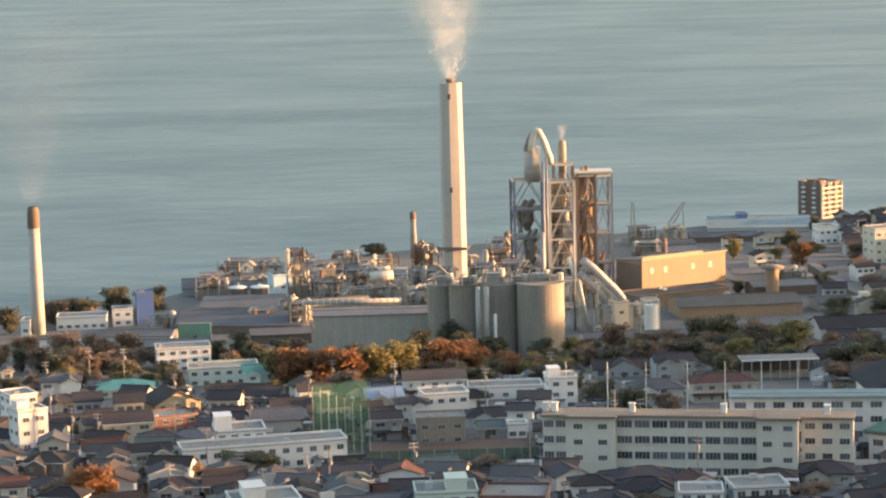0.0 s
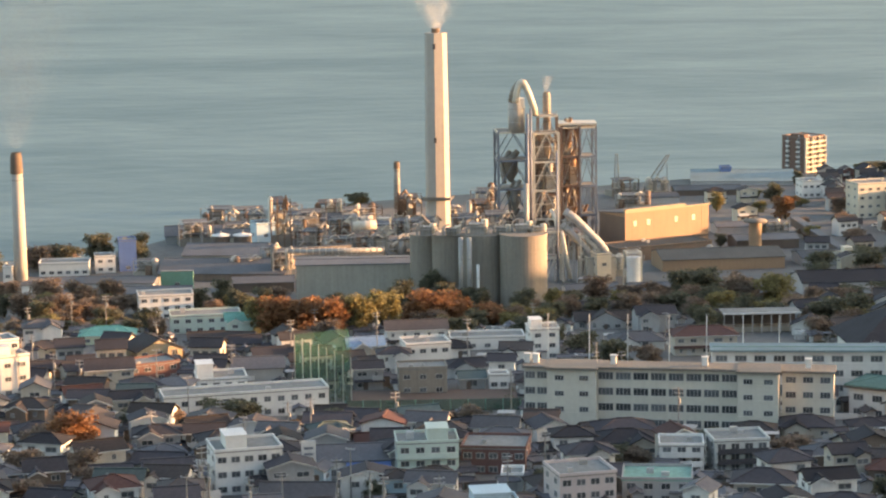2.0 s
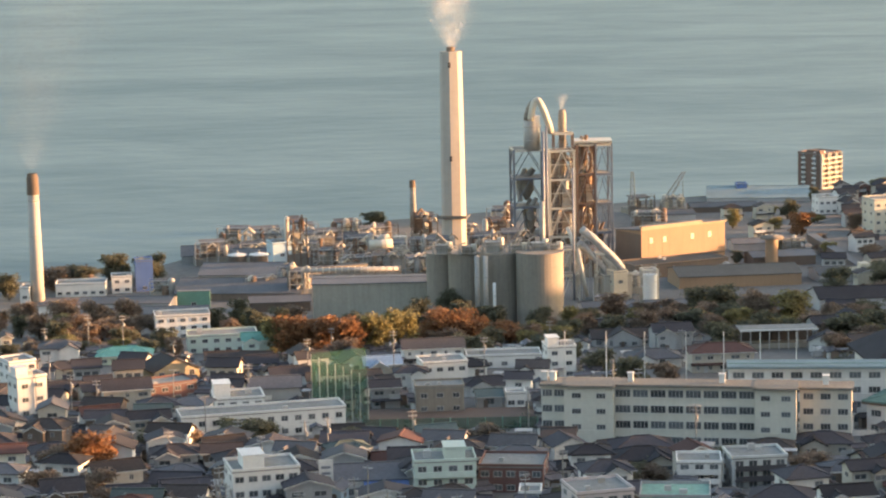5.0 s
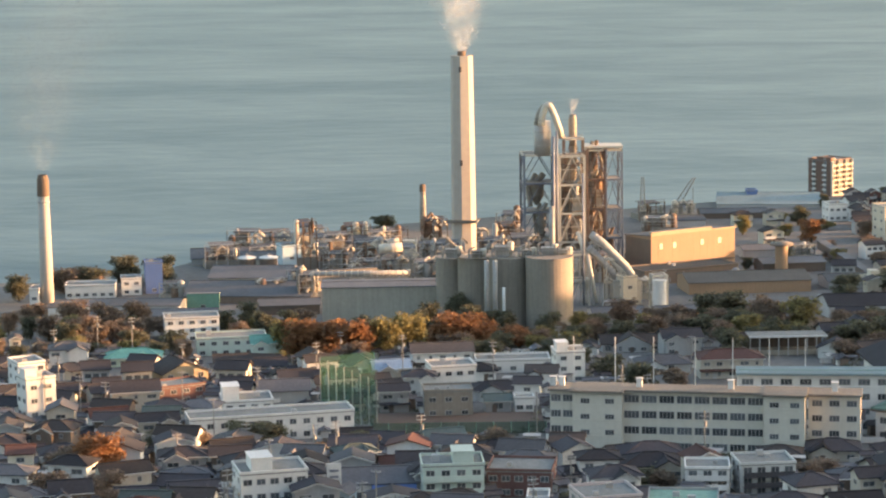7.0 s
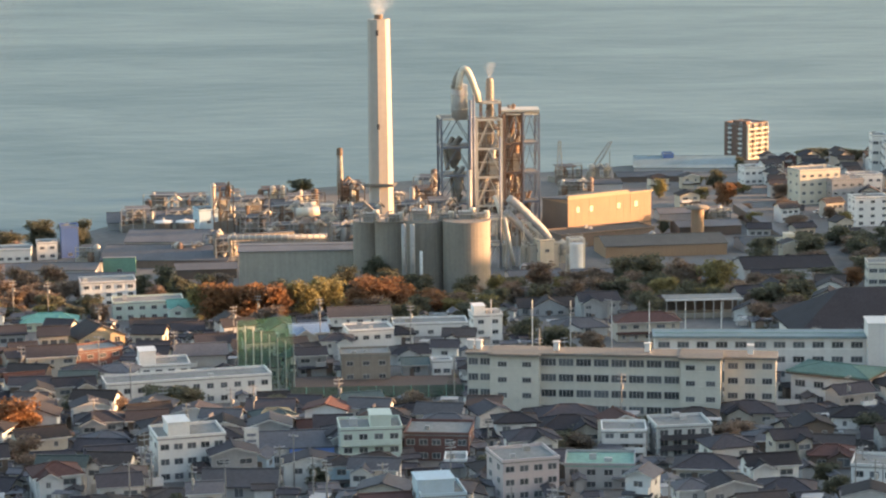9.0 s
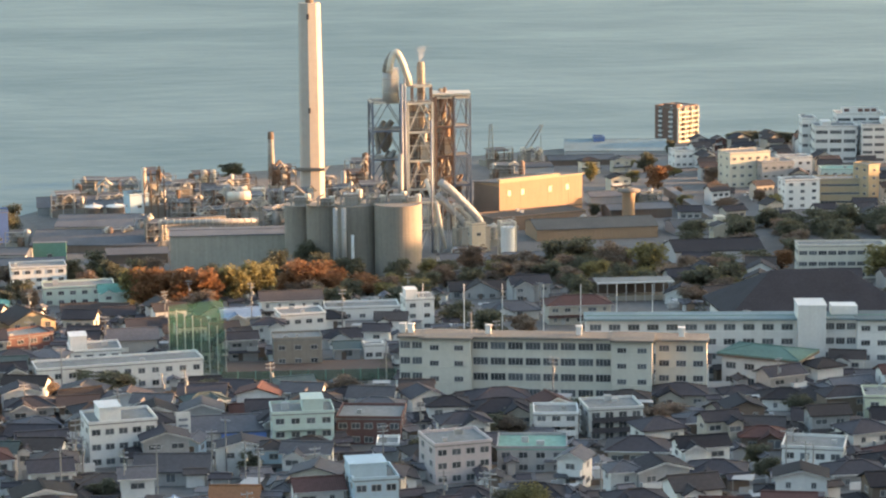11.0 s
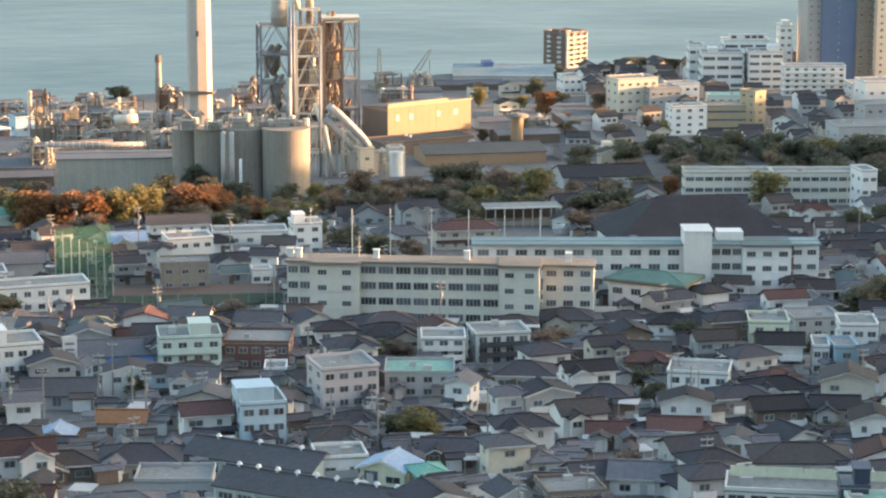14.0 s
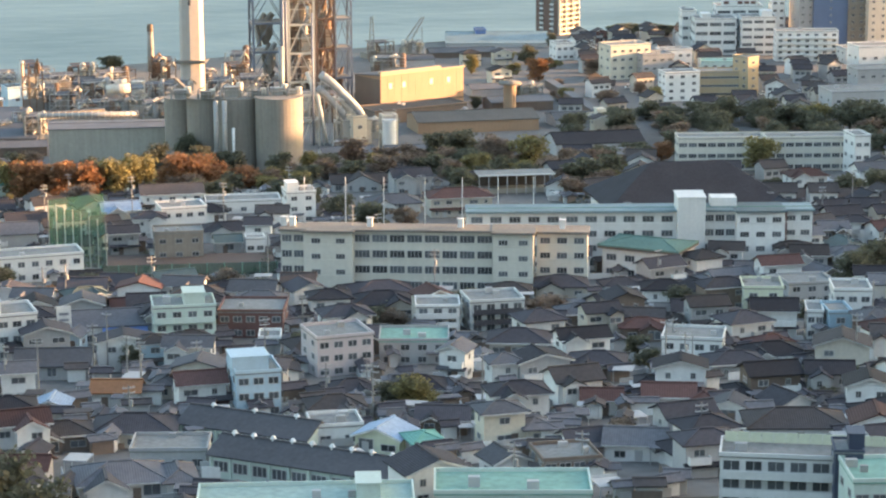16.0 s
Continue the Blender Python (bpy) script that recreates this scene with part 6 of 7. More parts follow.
block(232.2, 1154.1, 6.6, 12.0, 18.4, -4, 4, 2, "white", "pale four-storey hospital end wing", win=(2.6, 1.5))
block(240.9, 1136.4, 19.0, 14.0, 16.5, -4, 4, 3, "white", "large white hospital block with strips of windows", win=(5.6, 1.7), bars=5, head=(-4, 4, 2))
block(256.1, 1155.2, 21.4, 12.0, 20.3, -4, 5, 3, "white", "pale hospital wing with a red sign on its roof", sign=17, win=(6.0, 1.4), bars=5)
block(259.8, 1130.4, 15.9, 13.0, 17.4, -4, 5, 3, "white", "white hospital wing with strips of windows", win=(4.4, 1.4), bars=4, head=(4, 5, 2.6))
block(272.7, 1145.8, 6.3, 9.0, 27.7, -4, 8, 2, "white", "white hospital stair tower with a roof house", head=(0, 3, 2.2))
block(276.0, 1102.5, 27.9, 10.0, 13.1, -6, 5, 7, "white", "white five-storey apartment block with balconies", balconies=True, category='apartment building')
block(303.0, 1089.9, 28.9, 12.0, 6.6, 4, 2, 6, "pale", "long pale low building before the high-rise")
tower = block(282.3, 1136.9, 7.1, 16, 49.5, 3, 15, 2, "grey", "grey flank of the high-rise under a white band", category="high-rise", win=(1.2, 1.2), sides=1)
part("top_band", Shape().box(-3.7, 3.7, -8.12, -8.003, 49.5 - 6.8, 49.5 + 0.6), "white", tower, "white band round the top")
block(293.3, 1135.5, 16.1, 16, 49.5 - 0.5, 3, 15, 1, "deepblue", "high-rise with a plain deep blue front", category="high-rise", win=(0.9, 1.0), sides=1)
block(305.2, 1135.1, 8.2, 16, 49.5 - 1.0, 6, 15, 2, "concrete", "dull brown high-rise section with lit balconies", category="high-rise", win=(1.6, 1.3), balconies=True)
block(316.4, 1131.3, 14.3, 16, 49.5 - 1.5, 6, 15, 3, "beige", "beige high-rise section with a sunlit flank", category="high-rise", win=(1.4, 1.3))
block(183.8, 1047.3, 18.5, 12.0, 14.4, 16, 4, 5, "cream", "white four-storey building with small square windows")
block(195.4, 1043.1, 14.0, 12.0, 10.6, 10, 3, 4, "grey", "grey block behind the white building")
block(191.8, 968.4, 14.1, 9.0, 11.2, 8, 4, 3, "white", "white four-storey block above the trees")
block(210.1, 980.2, 18.7, 11.0, 10.0, -3, 3, 1, "tan", "tan building with long banded fronts", win=(17, 1.0), bars=10)
block(220.0, 975.1, 5.7, 9.0, 15.9, 30, 5, 1, "tan", "ochre stair tower catching the sun")
block(223.7, 1045.0, 14.9, 9.0, 6.8, -6, 2, 4, "mint", "pale green house with a green roof", roof='flat_green')
block(212.8, 1087.0, 14.3, 9.0, 7.5, 5, 2, 4, "white", "white house by the coast road")
block(252.9, 913.5, 33.2, 16.0, 9.4, 4, 2, 6, "grey", "broad pale warehouse with a flat roof", category='warehouse')
block(295.0, 1045.9, 25.7, 14.0, 12.3, 6, 2, 5, "white", "white low building with a pale vaulted roof")
block(280.1, 996.2, 22.3, 12.0, 8.2, 6, 2, 5, "grey", "pale grey low building")
block(165.4, 767.9, 27.1, 9.0, 10.4, -4, 3, 9, "school", "long pale three-storey school building", category='school', win=(2.6, 1.4), bars=3)
block(192.0, 763.2, 26.1, 9.0, 10.4, -4, 3, 9, "school", "long pale three-storey school building", category='school', win=(2.6, 1.4), bars=3)
block(204.9, 750.4, 5.0, 10.0, 12.0, 6, 3, 2, "white", "white stair block of the far school", category='school')
house(176.6, 702.0, 10.8, 7.7, 2, 6, "white", "tile_red", "hip", "x")
house(199.7, 711.8, 11.6, 8.1, 2, 5, "white", "tile_grey", "gable", "x")
block(135.1, 832.1, 28.7, 14.0, 4.2, 4, 1, 6, "grey", "low grey shed with a long pale roof", category='shed')
house(145.2, 873.5, 6.8, 5.0, 2, 10, "cream", "tile_brown", "gable", "y")
house(128.9, 1036.6, 8.7, 6.6, 2, 14, "cream", "tile_brown", "gable", "y")
house(124.2, 1104.2, 8.3, 6.1, 2, 10, "cream", "tile_brown", "hip", "x")
house(138.6, 1106.9, 7.9, 5.8, 2, 10, "cream", "tile_brown", "gable", "y")
block(168.4, 1123.8, 8.7, 10.0, 7.5, 10, 2, 3, "white", "white building catching the sun")
house(196.8, 1191.9, 5.5, 5.0, 2, 12, "brick", "tile_brown", "gable", "y")
shed(138.6, 898.9, 15.9, 16.0, 3.1, 6, "grey", "sheet", "grey works shed with a sheet roof", rise=1.5)
shed(135.1, 826.2, 30.0, 18.0, 4.4, 4, "grey", "tile_dark", "low hall with a dark roof", rise=2.5)
block(147.9, 893.4, 8.2, 7.0, 3.9, 10, 2, 2, "cream", "small cream gatehouse with a stair head", head=(0, 3, 2.5))
tree(-47.2, 718.9, 13.9, 11.6, "leaf_orange")
tree(-38.8, 717.2, 14.2, 13.2, "leaf_orange")
tree(-30.3, 718.1, 13.5, 11.5, "leaf_orange")
tree(-51.8, 719.9, 12.9, 8.3, "leaf_yellow")
tree(-22.2, 720.4, 14.0, 9.9, "leaf_yellow")
tree(-16.4, 726.1, 15.0, 11.7, "leaf_yellow")
tree(-6.1, 741.0, 11.5, 13.6, "leaf_orange")
tree(1.0, 739.4, 11.9, 13.6, "leaf_orange")
tree(7.1, 738.1, 9.5, 8.5, "leaf_orange")
tree(16.8, 741.8, 7.1, 12.9, "leaf_orange")
tree(22.7, 740.4, 6.4, 8.5, "leaf_brown")
tree(-10.8, 785.3, 10.8, 9.0, "leaf_green")
tree(-2.8, 800.0, 12.8, 6.2, "leaf_green")
tree(1.8, 798.9, 11.7, 6.2, "leaf_green")
tree(8.0, 787.4, 8.3, 9.0, "leaf_green")
tree(13.3, 779.6, 8.9, 8.9, "leaf_green")
tree(78.9, 793.9, 11.3, 12.8, "leaf_green")
tree(88.5, 798.5, 11.4, 14.7, "leaf_green")
tree(96.7, 784.5, 11.8, 12.7, "leaf_brown")
tree(106.0, 774.0, 12.2, 11.8, "leaf_yellow")
tree(109.2, 741.7, 8.6, 12.0, "leaf_brown")
tree(115.1, 725.6, 10.1, 13.5, "leaf_green")
tree(123.5, 731.0, 10.7, 11.9, "leaf_green")
tree(52.1, 800.5, 9.5, 11.0, "leaf_brown")
tree(62.9, 797.8, 7.3, 11.0, "leaf_brown")
tree(71.3, 790.7, 8.2, 10.9, "leaf_brown")
tree(-146.1, 910.5, 9.5, 12.6, "leaf_brown")
tree(-137.0, 919.9, 9.3, 12.7, "leaf_green")
tree(-126.5, 927.6, 11.7, 12.8, "leaf_green")
tree(-114.8, 945.5, 10.4, 10.0, "leaf_green")
tree(-159.6, 889.9, 9.9, 10.3, "leaf_green")
tree(-142.7, 816.2, 9.5, 9.5, "leaf_brown")
tree(-127.2, 812.5, 10.3, 11.3, "leaf_brown")
tree(-113.4, 792.8, 11.9, 11.0, "leaf_brown")
tree(-106.2, 807.6, 11.2, 9.3, "leaf_brown")
tree(-36.4, 1112.6, 6.8, 9.0, "leaf_green", seed=1)
tree(-32.6, 1113.6, 6.4, 9.4, "leaf_green", seed=2)
tree(-69.4, 799.0, 10.1, 8.4, "leaf_green")
tree(-61.7, 780.9, 9.0, 9.0, "leaf_green")
tree(-76.1, 510.3, 9.5, 10.7, "leaf_orange")
tree(-81.5, 511.3, 7.2, 9.6, "leaf_brown")
tree(-49.7, 552.6, 7.0, 10.2, "leaf_green")
tree(-44.1, 547.0, 6.3, 10.1, "leaf_green")
tree(-57.3, 540.4, 5.6, 7.5, "leaf_brown")
tree(-52.9, 706.8, 4.6, 3.9, "leaf_yellow")
tree(6.1, 537.7, 5.6, 8.7, "leaf_brown")
tree(1.1, 538.6, 4.7, 6.2, "leaf_brown")
tree(146.3, 1039.7, 11.9, 11.9, "leaf_orange")
tree(149.1, 1103.8, 8.9, 10.1, "leaf_green")
tree(32.0, 689.1, 7.9, 7.9, "leaf_green")
tree(38.4, 663.2, 7.6, 9.2, "leaf_green")
tree(46.5, 649.9, 7.5, 10.5, "leaf_green")
tree(54.8, 642.6, 6.7, 8.9, "leaf_brown")
tree(171.7, 769.5, 10.8, 12.6, "leaf_green")
tree(175.3, 753.4, 12.7, 10.6, "leaf_yellow")
tree(152.1, 795.6, 6.5, 9.3, "leaf_orange")
tree(149.7, 525.0, 10.1, 11.3, "leaf_green")
tree(141.2, 516.9, 9.9, 8.7, "leaf_green")
tree(139.0, 779.5, 6.0, 10.9, "leaf_brown")
tree(126.8, 772.0, 7.2, 10.7, "leaf_brown")
tree(117.3, 756.7, 7.0, 10.5, "leaf_brown")
tree(156.5, 903.9, 6.3, 12.5, "leaf_green")
tree(167.9, 908.5, 7.2, 12.6, "leaf_green")
tree(177.5, 903.2, 6.3, 12.6, "leaf_green")
tree(187.0, 898.0, 9.0, 12.5, "leaf_green")
tree(196.8, 894.4, 10.0, 14.6, "leaf_green")
tree(205.5, 886.1, 10.4, 14.5, "leaf_green")
tree(214.0, 877.9, 9.9, 14.4, "leaf_green")
tree(222.4, 869.9, 10.2, 14.3, "leaf_yellow")
tree(232.7, 861.8, 12.2, 16.3, "leaf_green")
tree(240.9, 854.0, 12.8, 16.2, "leaf_green")
tree(249.2, 1176.0, 8.2, 10.9, "leaf_green")
tree(213.4, 1223.2, 6.2, 16.9, "leaf_green")
tree(224.8, 1223.1, 6.2, 16.9, "leaf_green")
tree(236.1, 1223.0, 5.7, 17.0, "leaf_green")
tree(196.7, 694.3, 8.3, 11.6, "leaf_green")
tree(185.0, 681.8, 8.1, 9.7, "leaf_green")
tree(35.5, 392.0, 6.4, 8.3, "leaf_yellow")
tree(31.1, 395.4, 4.6, 6.5, "leaf_green")
tree(-22.2, 285.1, 15.3, 10.2, "leaf_green")
tree(-18.0, 281.2, 13.1, 8.1, "leaf_green")
tree(38.3, 498.5, 3.5, 8.1, "leaf_green")
tree(103.5, 401.2, 4.8, 6.8, "leaf_green")
tree(107.6, 395.0, 5.7, 6.7, "leaf_green")
tree(-12.1, 438.9, 5.1, 5.1, "leaf_green")
tree(-4.0, 420.2, 3.9, 3.9, "leaf_brown")
tree(-81.9, 478.0, 6.7, 7.9, "leaf_brown")
tree(-74.8, 463.7, 6.5, 8.7, "leaf_brown")
tree(-70.8, 473.5, 6.7, 8.9, "leaf_brown")
tree(-84.0, 515.9, 6.6, 8.5, "leaf_brown")
tree(-65.2, 456.4, 5.4, 8.6, "leaf_brown")
tree(-75.0, 507.1, 10.1, 10.7, "leaf_orange")
tree(-75.9, 444.7, 6.3, 8.4, "leaf_brown")
tree(-66.4, 498.6, 4.7, 7.0, "leaf_brown")
tree(-53.7, 521.4, 5.5, 9.7, "leaf_brown")
tree(-67.8, 549.1, 5.1, 7.7, "leaf_green")
tree(-46.5, 551.7, 4.5, 11.5, "leaf_green")
tree(-32.6, 532.3, 4.3, 7.4, "leaf_orange")
tree(-21.0, 549.2, 4.4, 7.6, "leaf_green")
tree(-12.6, 465.2, 4.3, 6.5, "leaf_green")
tree(32.1, 477.0, 5.5, 10.0, "leaf_green")
tree(39.0, 479.4, 4.5, 7.8, "leaf_brown")
tree(55.5, 507.3, 4.1, 7.1, "leaf_green")
tree(70.1, 492.4, 4.6, 9.2, "leaf_brown")
tree(100.6, 498.6, 4.7, 8.2, "leaf_green")
tree(102.7, 486.2, 4.6, 6.9, "leaf_green")
tree(6.4, 402.3, 3.8, 5.6, "leaf_brown")
tree(15.0, 434.1, 4.0, 5.1, "leaf_brown")
tree(78.6, 447.6, 3.2, 5.3, "leaf_green")
tree(99.5, 385.8, 3.7, 7.4, "leaf_green")
tree(45.8, 370.6, 3.1, 4.4, "leaf_brown")
tree(156.1, 556.8, 5.3, 13.3, "leaf_green")
tree(147.2, 548.4, 5.2, 10.5, "leaf_green")
tree(41.2, 761.4, 7.0, 10.5, "leaf_brown")
tree(48.7, 755.9, 7.5, 10.4, "leaf_green")
tree(57.7, 759.5, 7.8, 10.5, "leaf_brown")
tree(66.1, 766.4, 7.0, 10.6, "leaf_brown")
tree(73.9, 765.5, 7.9, 12.3, "leaf_green")
tree(87.8, 771.8, 8.0, 14.2, "leaf_green")
tree(97.5, 778.7, 8.1, 10.8, "leaf_brown")
tree(-131.0, 781.4, 8.2, 10.9, "leaf_brown")
tree(-120.7, 772.4, 8.9, 12.5, "leaf_brown")
tree(-110.4, 774.3, 7.7, 10.7, "leaf_brown")
tree(-102.0, 778.1, 8.1, 10.8, "leaf_brown")
tree(-93.9, 785.1, 7.2, 10.9, "leaf_brown")
tree(-147.1, 919.8, 9.1, 12.7, "leaf_brown")
tree(-140.4, 924.0, 8.5, 12.8, "leaf_brown")
tree(-124.9, 925.8, 11.7, 12.8, "leaf_green")
tree(-113.1, 924.6, 11.5, 10.6, "leaf_green")
tree(2.9, 765.9, 11.4, 8.8, "leaf_green")
pole(-108.3, 731.9, 12.9, 2, 10)
pole(-97.8, 729.7, 12.5, 2, 17)
pole(-39.7, 666.9, 11.5, 2, 26)
pole(-78.2, 686.6, 9.5, 2, -20)
pole(-51.5, 615.0, 11.4, 2, 18)
pole(-94.1, 603.2, 11.2, 2, -20)
pole(-89.1, 611.9, 8.5, 2, -5)
pole(-31.8, 517.1, 9.8, 2, 5)
pole(-16.6, 674.2, 12.4, 2, 10)
pole(7.9, 657.5, 12.1, 2, -10)
pole(-9.2, 523.1, 10.9, 2, 15)
pole(-47.1, 529.9, 8.6, 2, 5)
pole(39.7, 645.6, 14.1, 0, 2)
pole(49.6, 643.6, 14.1, 0, -2)
pole(60.2, 641.6, 14.1, 0, 29)
pole(69.8, 639.7, 14.0, 0, 18)
pole(79.0, 637.9, 14.0, 0, -14)
pole(88.1, 636.1, 14.0, 0, 14)
pole(29.0, 647.7, 14.2, 0, -29)
pole(-9.7, 415.7, 9.7, 2, -20)
pole(28.0, 403.8, 6.6, 2, 20)
pole(21.0, 399.8, 7.5, 2, -4)
pole(43.6, 333.2, 6.3, 2, -20)
pole(53.5, 335.4, 7.2, 2, -20)
pole(-10.9, 385.3, 7.2, 2, 20)
pole(74.0, 352.3, 7.6, 2, 10)
pole(-2.0, 403.8, 6.6, 2, 0)
pole(-0.1, 425.1, 7.9, 2, 20)
pole(85.5, 433.6, 8.2, 2, 20)
pole(97.5, 396.8, 6.7, 2, -20)
pole(12.4, 446.8, 8.3, 2, 20)
pole(19.8, 458.5, 10.7, 2, 2)
golf_net(-34.5, 592.7, 15.0, 30, 16.1)

# ---- conveyor beyond the works ----
inclined_gallery(144.4, 999.9, 4.0, 151.0, 909.0, 4.5, 3.2, "dusk", "dark sloping conveyor gallery running down the slope")

# ---- parked cars ----
car(170.3, 1010.5, 10, "grey")
car(170.5, 993.3, 0, "steel")
car(170.5, 975.9, 90, "dark")
car(179.5, 1010.3, 10, "white")
car(179.5, 993.1, 0, "white")
car(179.3, 975.6, 90, "navy")
car(188.6, 1010.1, 80, "white")
car(188.5, 992.8, 10, "navy")
car(188.2, 975.4, -12, "grey")
car(197.8, 1009.9, 80, "white")
car(197.5, 992.6, 0, "grey")
car(-12.8, 445.1, 10, "white")
car(-5.1, 450.0, 80, "grey")
car(-2.0, 454.6, 10, "white")
car(-13.8, 447.8, 80, "grey")
car(-3.9, 446.4, 80, "white")
car(-2.3, 447.5, -12, "grey")
car(-0.8, 443.6, 90, "navy")
car(228.7, 978.1, 10, "white")
car(234.2, 972.2, 10, "dark")
car(243.4, 981.6, 80, "white")
car(92.5, 500.2, -12, "grey")
car(65.0, 408.0, 0, "grey")
car(8.2, 492.6, -12, "steel")

# ---- sheds and yards round the works ----
shed(51.1, 821.1, 17.5, 12.0, 3.0, 6, "grey", "sheet", "low grey yard shed beside the silos", rise=1.2)
shed(73.8, 818.3, 20.7, 12.0, 3.4, 4, "shed", "sheet", "low stained shed with a sheet roof", rise=1.2)
shed(56.4, 765.7, 25.6, 12.0, 3.0, 3, "brown", "tile_brown", "long low brown shed behind the trees", rise=1.2)
shed(-132.5, 856.7, 20.7, 14.0, 3.1, 4, "white", "sheet", "white yard shed with a grey roof", rise=1.2)
shed(-108.8, 854.5, 24.4, 14.0, 3.5, -4, "grey", "sheet", "grey yard shed with a sheet roof", rise=1.2)
shed(-121.7, 828.5, 22.3, 14.0, 2.8, 2, "brown", "sheet", "low dark shed with a grey roof", rise=1.2)
shed(-93.8, 824.7, 24.1, 12.0, 3.8, 2, "dusk", "sheet", "dark shed with a grey sheet roof", rise=1.2)
shed(-59.5, 849.0, 20.8, 12.0, 3.5, 4, "dusk", "sheet", "dark plant shed below the conveyor", rise=1.2)
shed(-81.4, 989.2, 30.9, 12.0, 3.4, 3, "shed", "sheet", "stained shed with a shallow sheet roof", rise=1.2)
shed(125.2, 949.8, 24.3, 14.0, 3.7, 8, "dusk", "sheet", "dark shed beside the hall", rise=1.2)
shed(119.9, 996.0, 17.0, 12.0, 3.4, 6, "grey", "sheet", "grey shed behind the hall", rise=1.2)
shed(99.5, 1111.0, 16.3, 14.0, 3.0, 6, "grey", "sheet", "harbour shed with a grey roof", rise=1.2)
shed(124.4, 1142.7, 30.7, 14.0, 2.6, 2, "dusk", "sheet", "dark harbour shed with a sheet roof", rise=1.2)
plant_unit(64.4, 874.9, 8.0, 7.0, 8.0, 8, "whitesteel", 60)
plant_unit(79.4, 921.5, 6.3, 7.0, 4.6, -6, "machine", 61)
plant_unit(100.4, 911.0, 7.5, 7.0, 5.4, 14, "machine", 62)
plant_unit(50.8, 832.6, 7.6, 7.0, 5.7, 8, "rust", 63)
plant_unit(-104.2, 891.5, 8.2, 7.0, 7.0, -6, "machine", 64)
plant_unit(-134.4, 918.5, 6.3, 7.0, 5.1, 14, "machine", 65)
plant_unit(-69.3, 888.1, 10.2, 7.0, 8.1, 8, "machine", 66)
plant_unit(-60.2, 902.9, 6.2, 7.0, 10.3, -6, "bluesteel", 67)
plant_unit(134.7, 988.3, 9.1, 7.0, 6.8, 14, "machine", 68)
plant_unit(89.7, 887.9, 8.1, 7.0, 4.1, 8, "steel", 69)


# ---- the rest of the town: houses along the lanes ----
FAR = []


def free(x, y, reach):
    return all((x - a) ** 2 + (y - b) ** 2 > (reach + c) ** 2 for a, b, c in TAKEN)


def fill_town():
    """Houses on jittered lanes wherever the plan is still free."""
    dice = random.Random(11)
    y = 322.0
    while y < 1330:
        gap = 10.2 + y * 0.003 if y < 745 else 17.0
        x = -0.11 * y if y < 430 else (-0.185 * y if y < 700 else 0.115 * y)
        while x < 0.305 * y:
            px, py, rot = x + dice.uniform(-2, 2), y + dice.uniform(-2.5, 2.5), dice.choice((-12, -8, 4, 9, 14, 20)) + dice.uniform(-4, 4)
            w, d = dice.uniform(6.5, 9.6), dice.uniform(5.2, 7.0)
            wall = dice.choice(("white", "white", "white", "white", "white", "grey", "grey", "brown", "white", "beige"))
            roof = dice.choice(("tile_dark", "tile_dark", "tile_dark", "tile_grey", "tile_brown", "tile_brown", "tile_dark", "tile_dark", "tile_grey", "tile_teal", "tile_dark", "tile_brown", "tile_red"))
            storeys = dice.choice((1, 2, 2, 2))
            form = dice.choice(("gable", "gable", "hip"))
            axis = dice.choice(("x", "x", "y"))
            annex = dice.choice((0, 0, 0, 3.0, -3.0))
            works = 745 < py < 1250 and px < 0.15 * py
            field = 590 < py < 690 and 20 < px < 150 or 545 < py <= 608 and -35 < px <= 20 or 520 < py <= 545 and -35 < px < 20 and dice.random() < 0.4
            if py > 610:
                woods = px > 125 and 775 < py < 895
                yard = 885 < py < 1060 and 120 < px < 205 and dice.random() < 0.6
                if woods:
                    if free(px, py, 1.0):
                        tree(px, py, dice.uniform(6, 10), dice.uniform(8, 13), dice.choice(("leaf_green", "leaf_green", "leaf_green", "leaf_brown")))
                elif not works and not yard and py < coast(px) - 40 and not field and free(px, py, 3.8):
                    FAR.append((px, py, w, d, 1 if py < 745 and dice.random() < 0.6 else storeys, rot, dice.randrange(3), dice.randrange(2), axis))
                elif py < coast(px) - 30 and not field and free(px, py, 2.0) and dice.random() < 0.5:
                    tree(px, py, dice.uniform(4, 9), dice.uniform(5, 8), dice.choice(("leaf_green", "leaf_brown", "leaf_yellow", "leaf_brown")))
            elif not works and not field and py < coast(px) - 40 and free(px, py, 2.9):
                house(px, py, w, d, storeys, rot, wall, roof, form, axis, annex, dice)
            elif not field and dice.random() < 0.3 and free(px, py, 2.0):
                tree(px, py, dice.uniform(3.5, 5.5), dice.uniform(4, 6), dice.choice(("leaf_green", "leaf_green", "leaf_brown")))
            x += gap
        y += gap


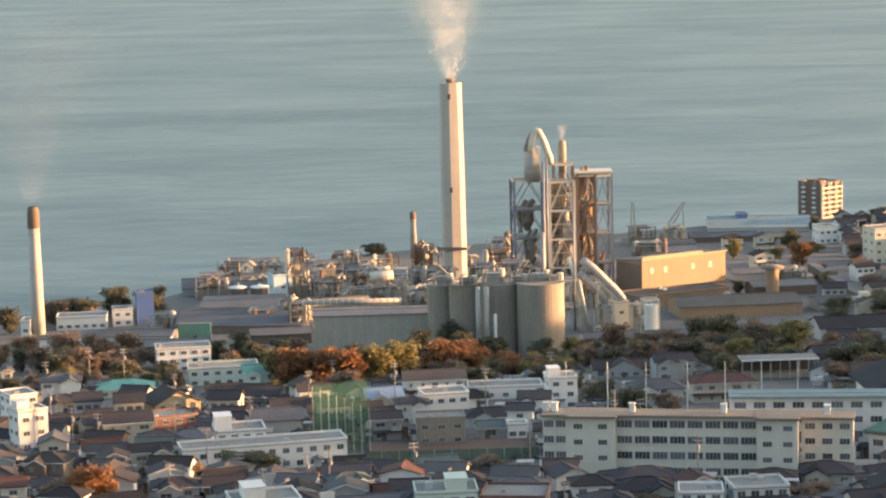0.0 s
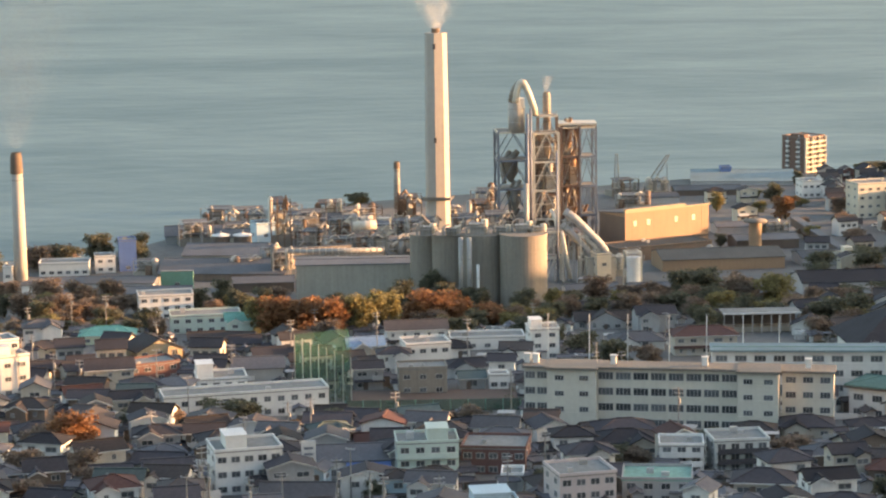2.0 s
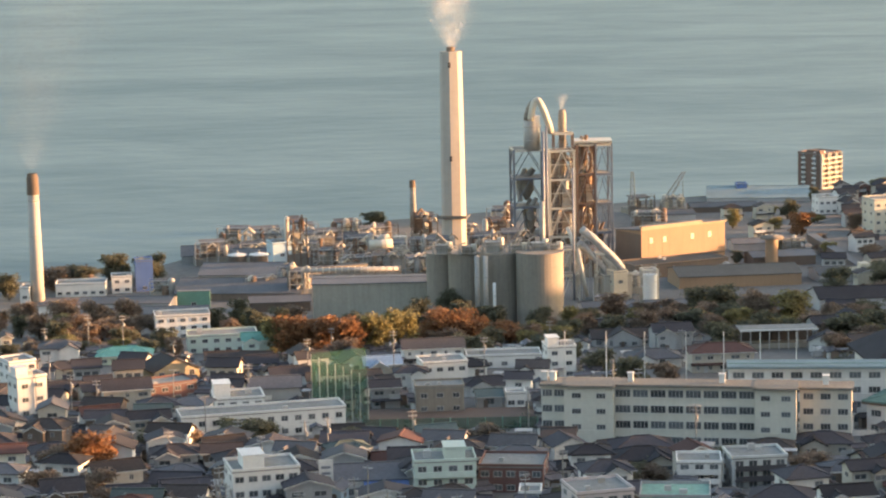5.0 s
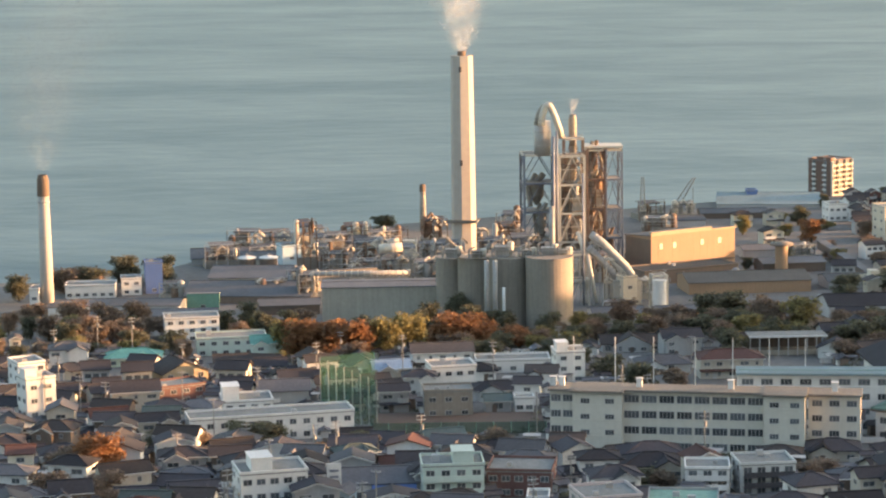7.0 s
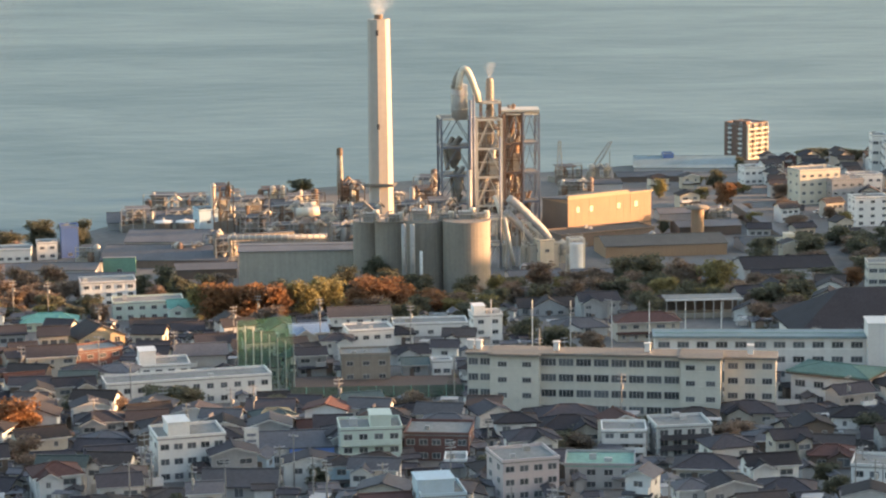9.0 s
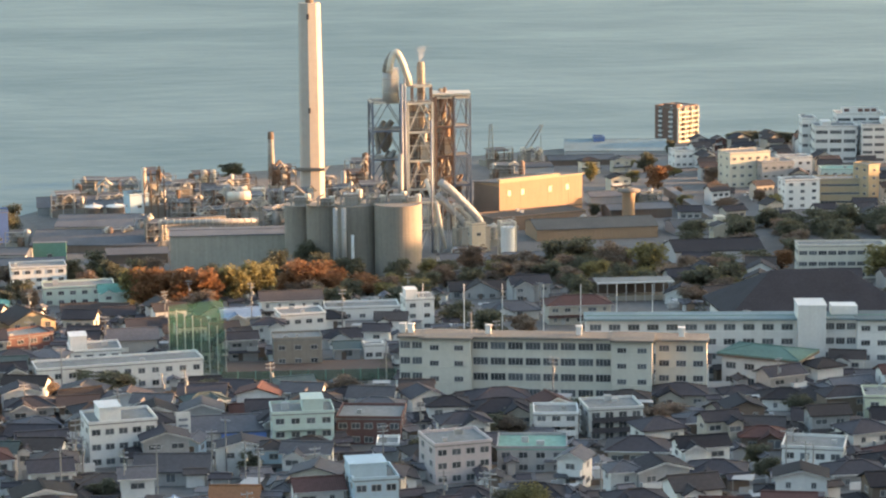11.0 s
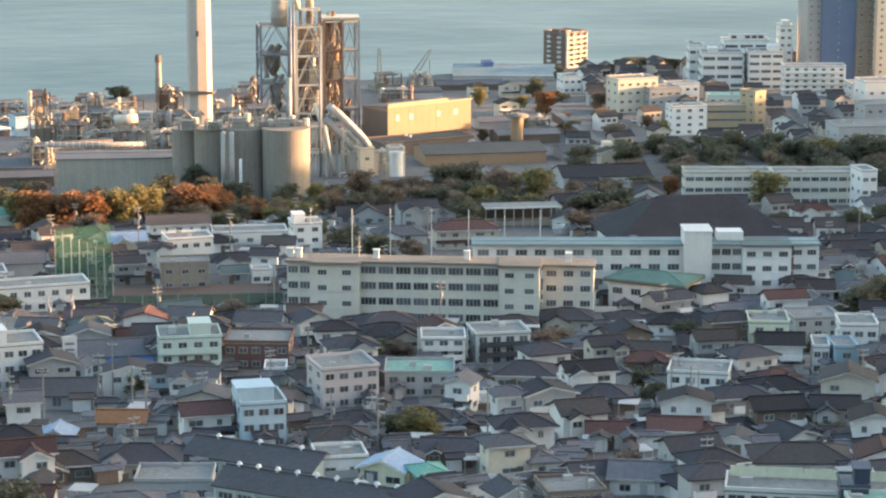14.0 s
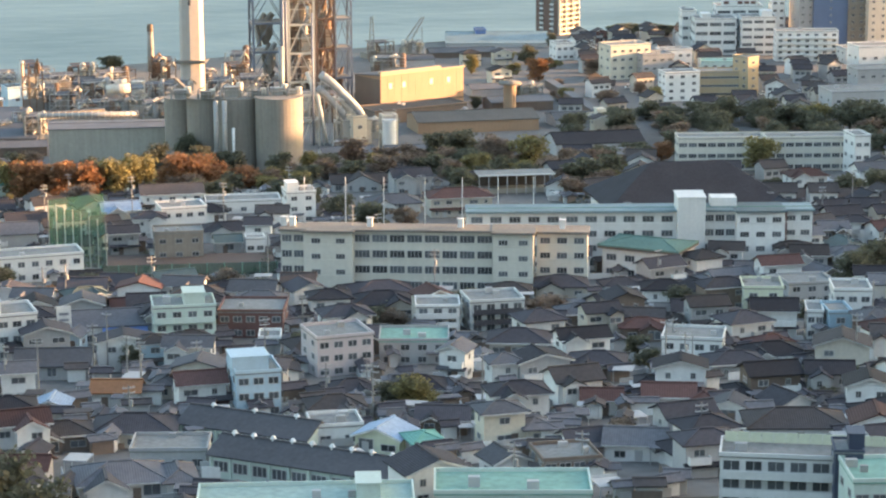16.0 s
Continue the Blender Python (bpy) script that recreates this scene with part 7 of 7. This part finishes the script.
def distant_houses():
    """The houses beyond the works' yard, as one joined mesh."""
    s = Shape()
    for x, y, w, d, storeys, rot, wall, roof, axis in FAR:
        h = 2.75 * storeys + 0.5
        one = Shape()
        one.mat = wall
        one.box(-w / 2, w / 2, -d / 2, d / 2, -4, h).gable_wall(w, d, h, d * 0.24, axis) if axis == "x" else one.box(-w / 2, w / 2, -d / 2, d / 2, -4, h).gable_wall(w, d, h, w * 0.24, axis)
        one.mat = 3 + roof
        one.gable(w, d, h, (d if axis == "x" else w) * 0.24, axis=axis)
        one.mat = 5
        for k in range(storeys):
            for f in (-0.3, 0, 0.3):
                one.box(f * w - 0.8, f * w + 0.8, -d / 2 - 0.06, -d / 2 + 0.1, 0.9 + 2.75 * k, 2.0 + 2.75 * k)
            one.box(w / 2 - 0.1, w / 2 + 0.06, -0.8, 0.8, 0.9 + 2.75 * k, 2.0 + 2.75 * k)
        s.merge(one, pose(x, y, ground(x, y), 0, 0, rot))
    ob = new("distant_houses", s.mesh("distant_houses", ["white", "grey", "beige", "tile_dark", "tile_brown", "glass"]))
    tagged(ob, "far houses with white and beige walls and dark roofs", "houses", kind="stuff")


def garden_shrubs():
    """Hedges and shrubs in the gaps between the houses, joined."""
    dice = random.Random(21)
    s = Shape()
    for _ in range(1500):
        y = dice.uniform(320, 740)
        x = dice.uniform(-0.19 * y, 0.305 * y)
        if free(x, y, 0.4):
            c = Vector((x, y, ground(x, y)))
            rad = dice.uniform(0.7, 1.7)
            for _ in range(34):
                d = Vector((dice.gauss(0, 1), dice.gauss(0, 1), abs(dice.gauss(0, 1)))).normalized() * rad * dice.uniform(0.5, 1.05)
                p = c + d
                u = Vector((dice.gauss(0, 1), dice.gauss(0, 1), dice.gauss(0, 1))).normalized()
                v = u.cross(Vector((dice.gauss(0, 1), dice.gauss(0, 1), dice.gauss(0, 1)))).normalized()
                k = dice.uniform(0.15, 0.34)
                s.add([p - u * k, p - v * k, p + u * k, p + v * k], [(0, 1, 2, 3)])
    tagged(new("garden_shrubs", s.mesh("garden_shrubs", ["leaf_green"])), "dark clipped shrubs and hedges in the gardens", "shrubs", kind="stuff")


def yard_clutter():
    """Garden walls, lean-to roofs, sheds and carports in the gaps of the town, joined."""
    dice = random.Random(77)
    s = Shape()
    for _ in range(5200):
        y = dice.uniform(318, 740)
        x = dice.uniform(-0.19 * y, 0.305 * y)
        if 620 < y < 690 and 40 < x < 150 or 550 < y <= 604 and -30 < x < 20 or not free(x, y, -0.6):
            continue
        one = Shape()
        kind = dice.random()
        if kind < 0.45:
            w = dice.uniform(1.5, 6)
            one.mat = dice.choice((0, 1, 1, 2))
            one.box(-w / 2, w / 2, -0.08, 0.08, -1, dice.uniform(0.9, 1.8))
        elif kind < 0.8:
            w, d, h = dice.uniform(1.5, 4.0), dice.uniform(1.2, 2.6), dice.uniform(1.9, 2.9)
            one.mat = dice.choice((0, 0, 1, 2))
            one.box(-w / 2, w / 2, -d / 2, d / 2, -1, h)
            one.mat = dice.choice((3, 3, 4, 4, 5))
            one.gable(w, d, h, d * 0.2)
        else:
            w, d, h = dice.uniform(2.2, 4.5), dice.uniform(2.0, 4.0), dice.uniform(2.1, 2.8)
            for a in (-1, 1):
                for b in (-1, 1):
                    one.mat = 1
                    one.box(a * w * 0.45 - 0.06, a * w * 0.45 + 0.06, b * d * 0.45 - 0.06, b * d * 0.45 + 0.06, -1, h)
            one.mat = dice.choice((4, 5, 1))
            one.box(-w / 2, w / 2, -d / 2, d / 2, h, h + 0.12)
        s.merge(one, pose(x, y, ground(x, y), 0, 0, dice.choice((-10, 5, 14, 80, 95)) + dice.uniform(-6, 6)))
    ob = new("yard_clutter", s.mesh("yard_clutter", ["white", "grey", "brown", "tile_dark", "tile_grey", "tile_brown"]))
    tagged(ob, "garden walls, sheds and lean-to roofs between the houses", "sheds", kind="stuff")


def lane_poles():
    dice = random.Random(31)
    for _ in range(60):
        y = dice.uniform(330, 720)
        x = dice.uniform(-0.18 * y, 0.29 * y)
        if free(x, y, -1.5):
            pole(x, y, dice.uniform(8.5, 11.5), dice.choice((1, 2, 2)), dice.uniform(-40, 40))


def tree_belt():
    """Trees between the town and the works, and round its yards."""
    dice = random.Random(5)
    for _ in range(260):
        y = dice.uniform(700, 800)
        x = dice.uniform(-0.19 * y, 0.22 * y)
        if free(x, y, 3.5):
            tree(x, y, dice.uniform(5, 9), dice.uniform(6, 10), dice.choice(("leaf_brown", "leaf_brown", "leaf_green", "leaf_green", "leaf_yellow")))
            TAKEN.append((x, y, 2.5))


fill_town()
distant_houses()
tree_belt()
garden_shrubs()
lane_poles()
yard_clutter()
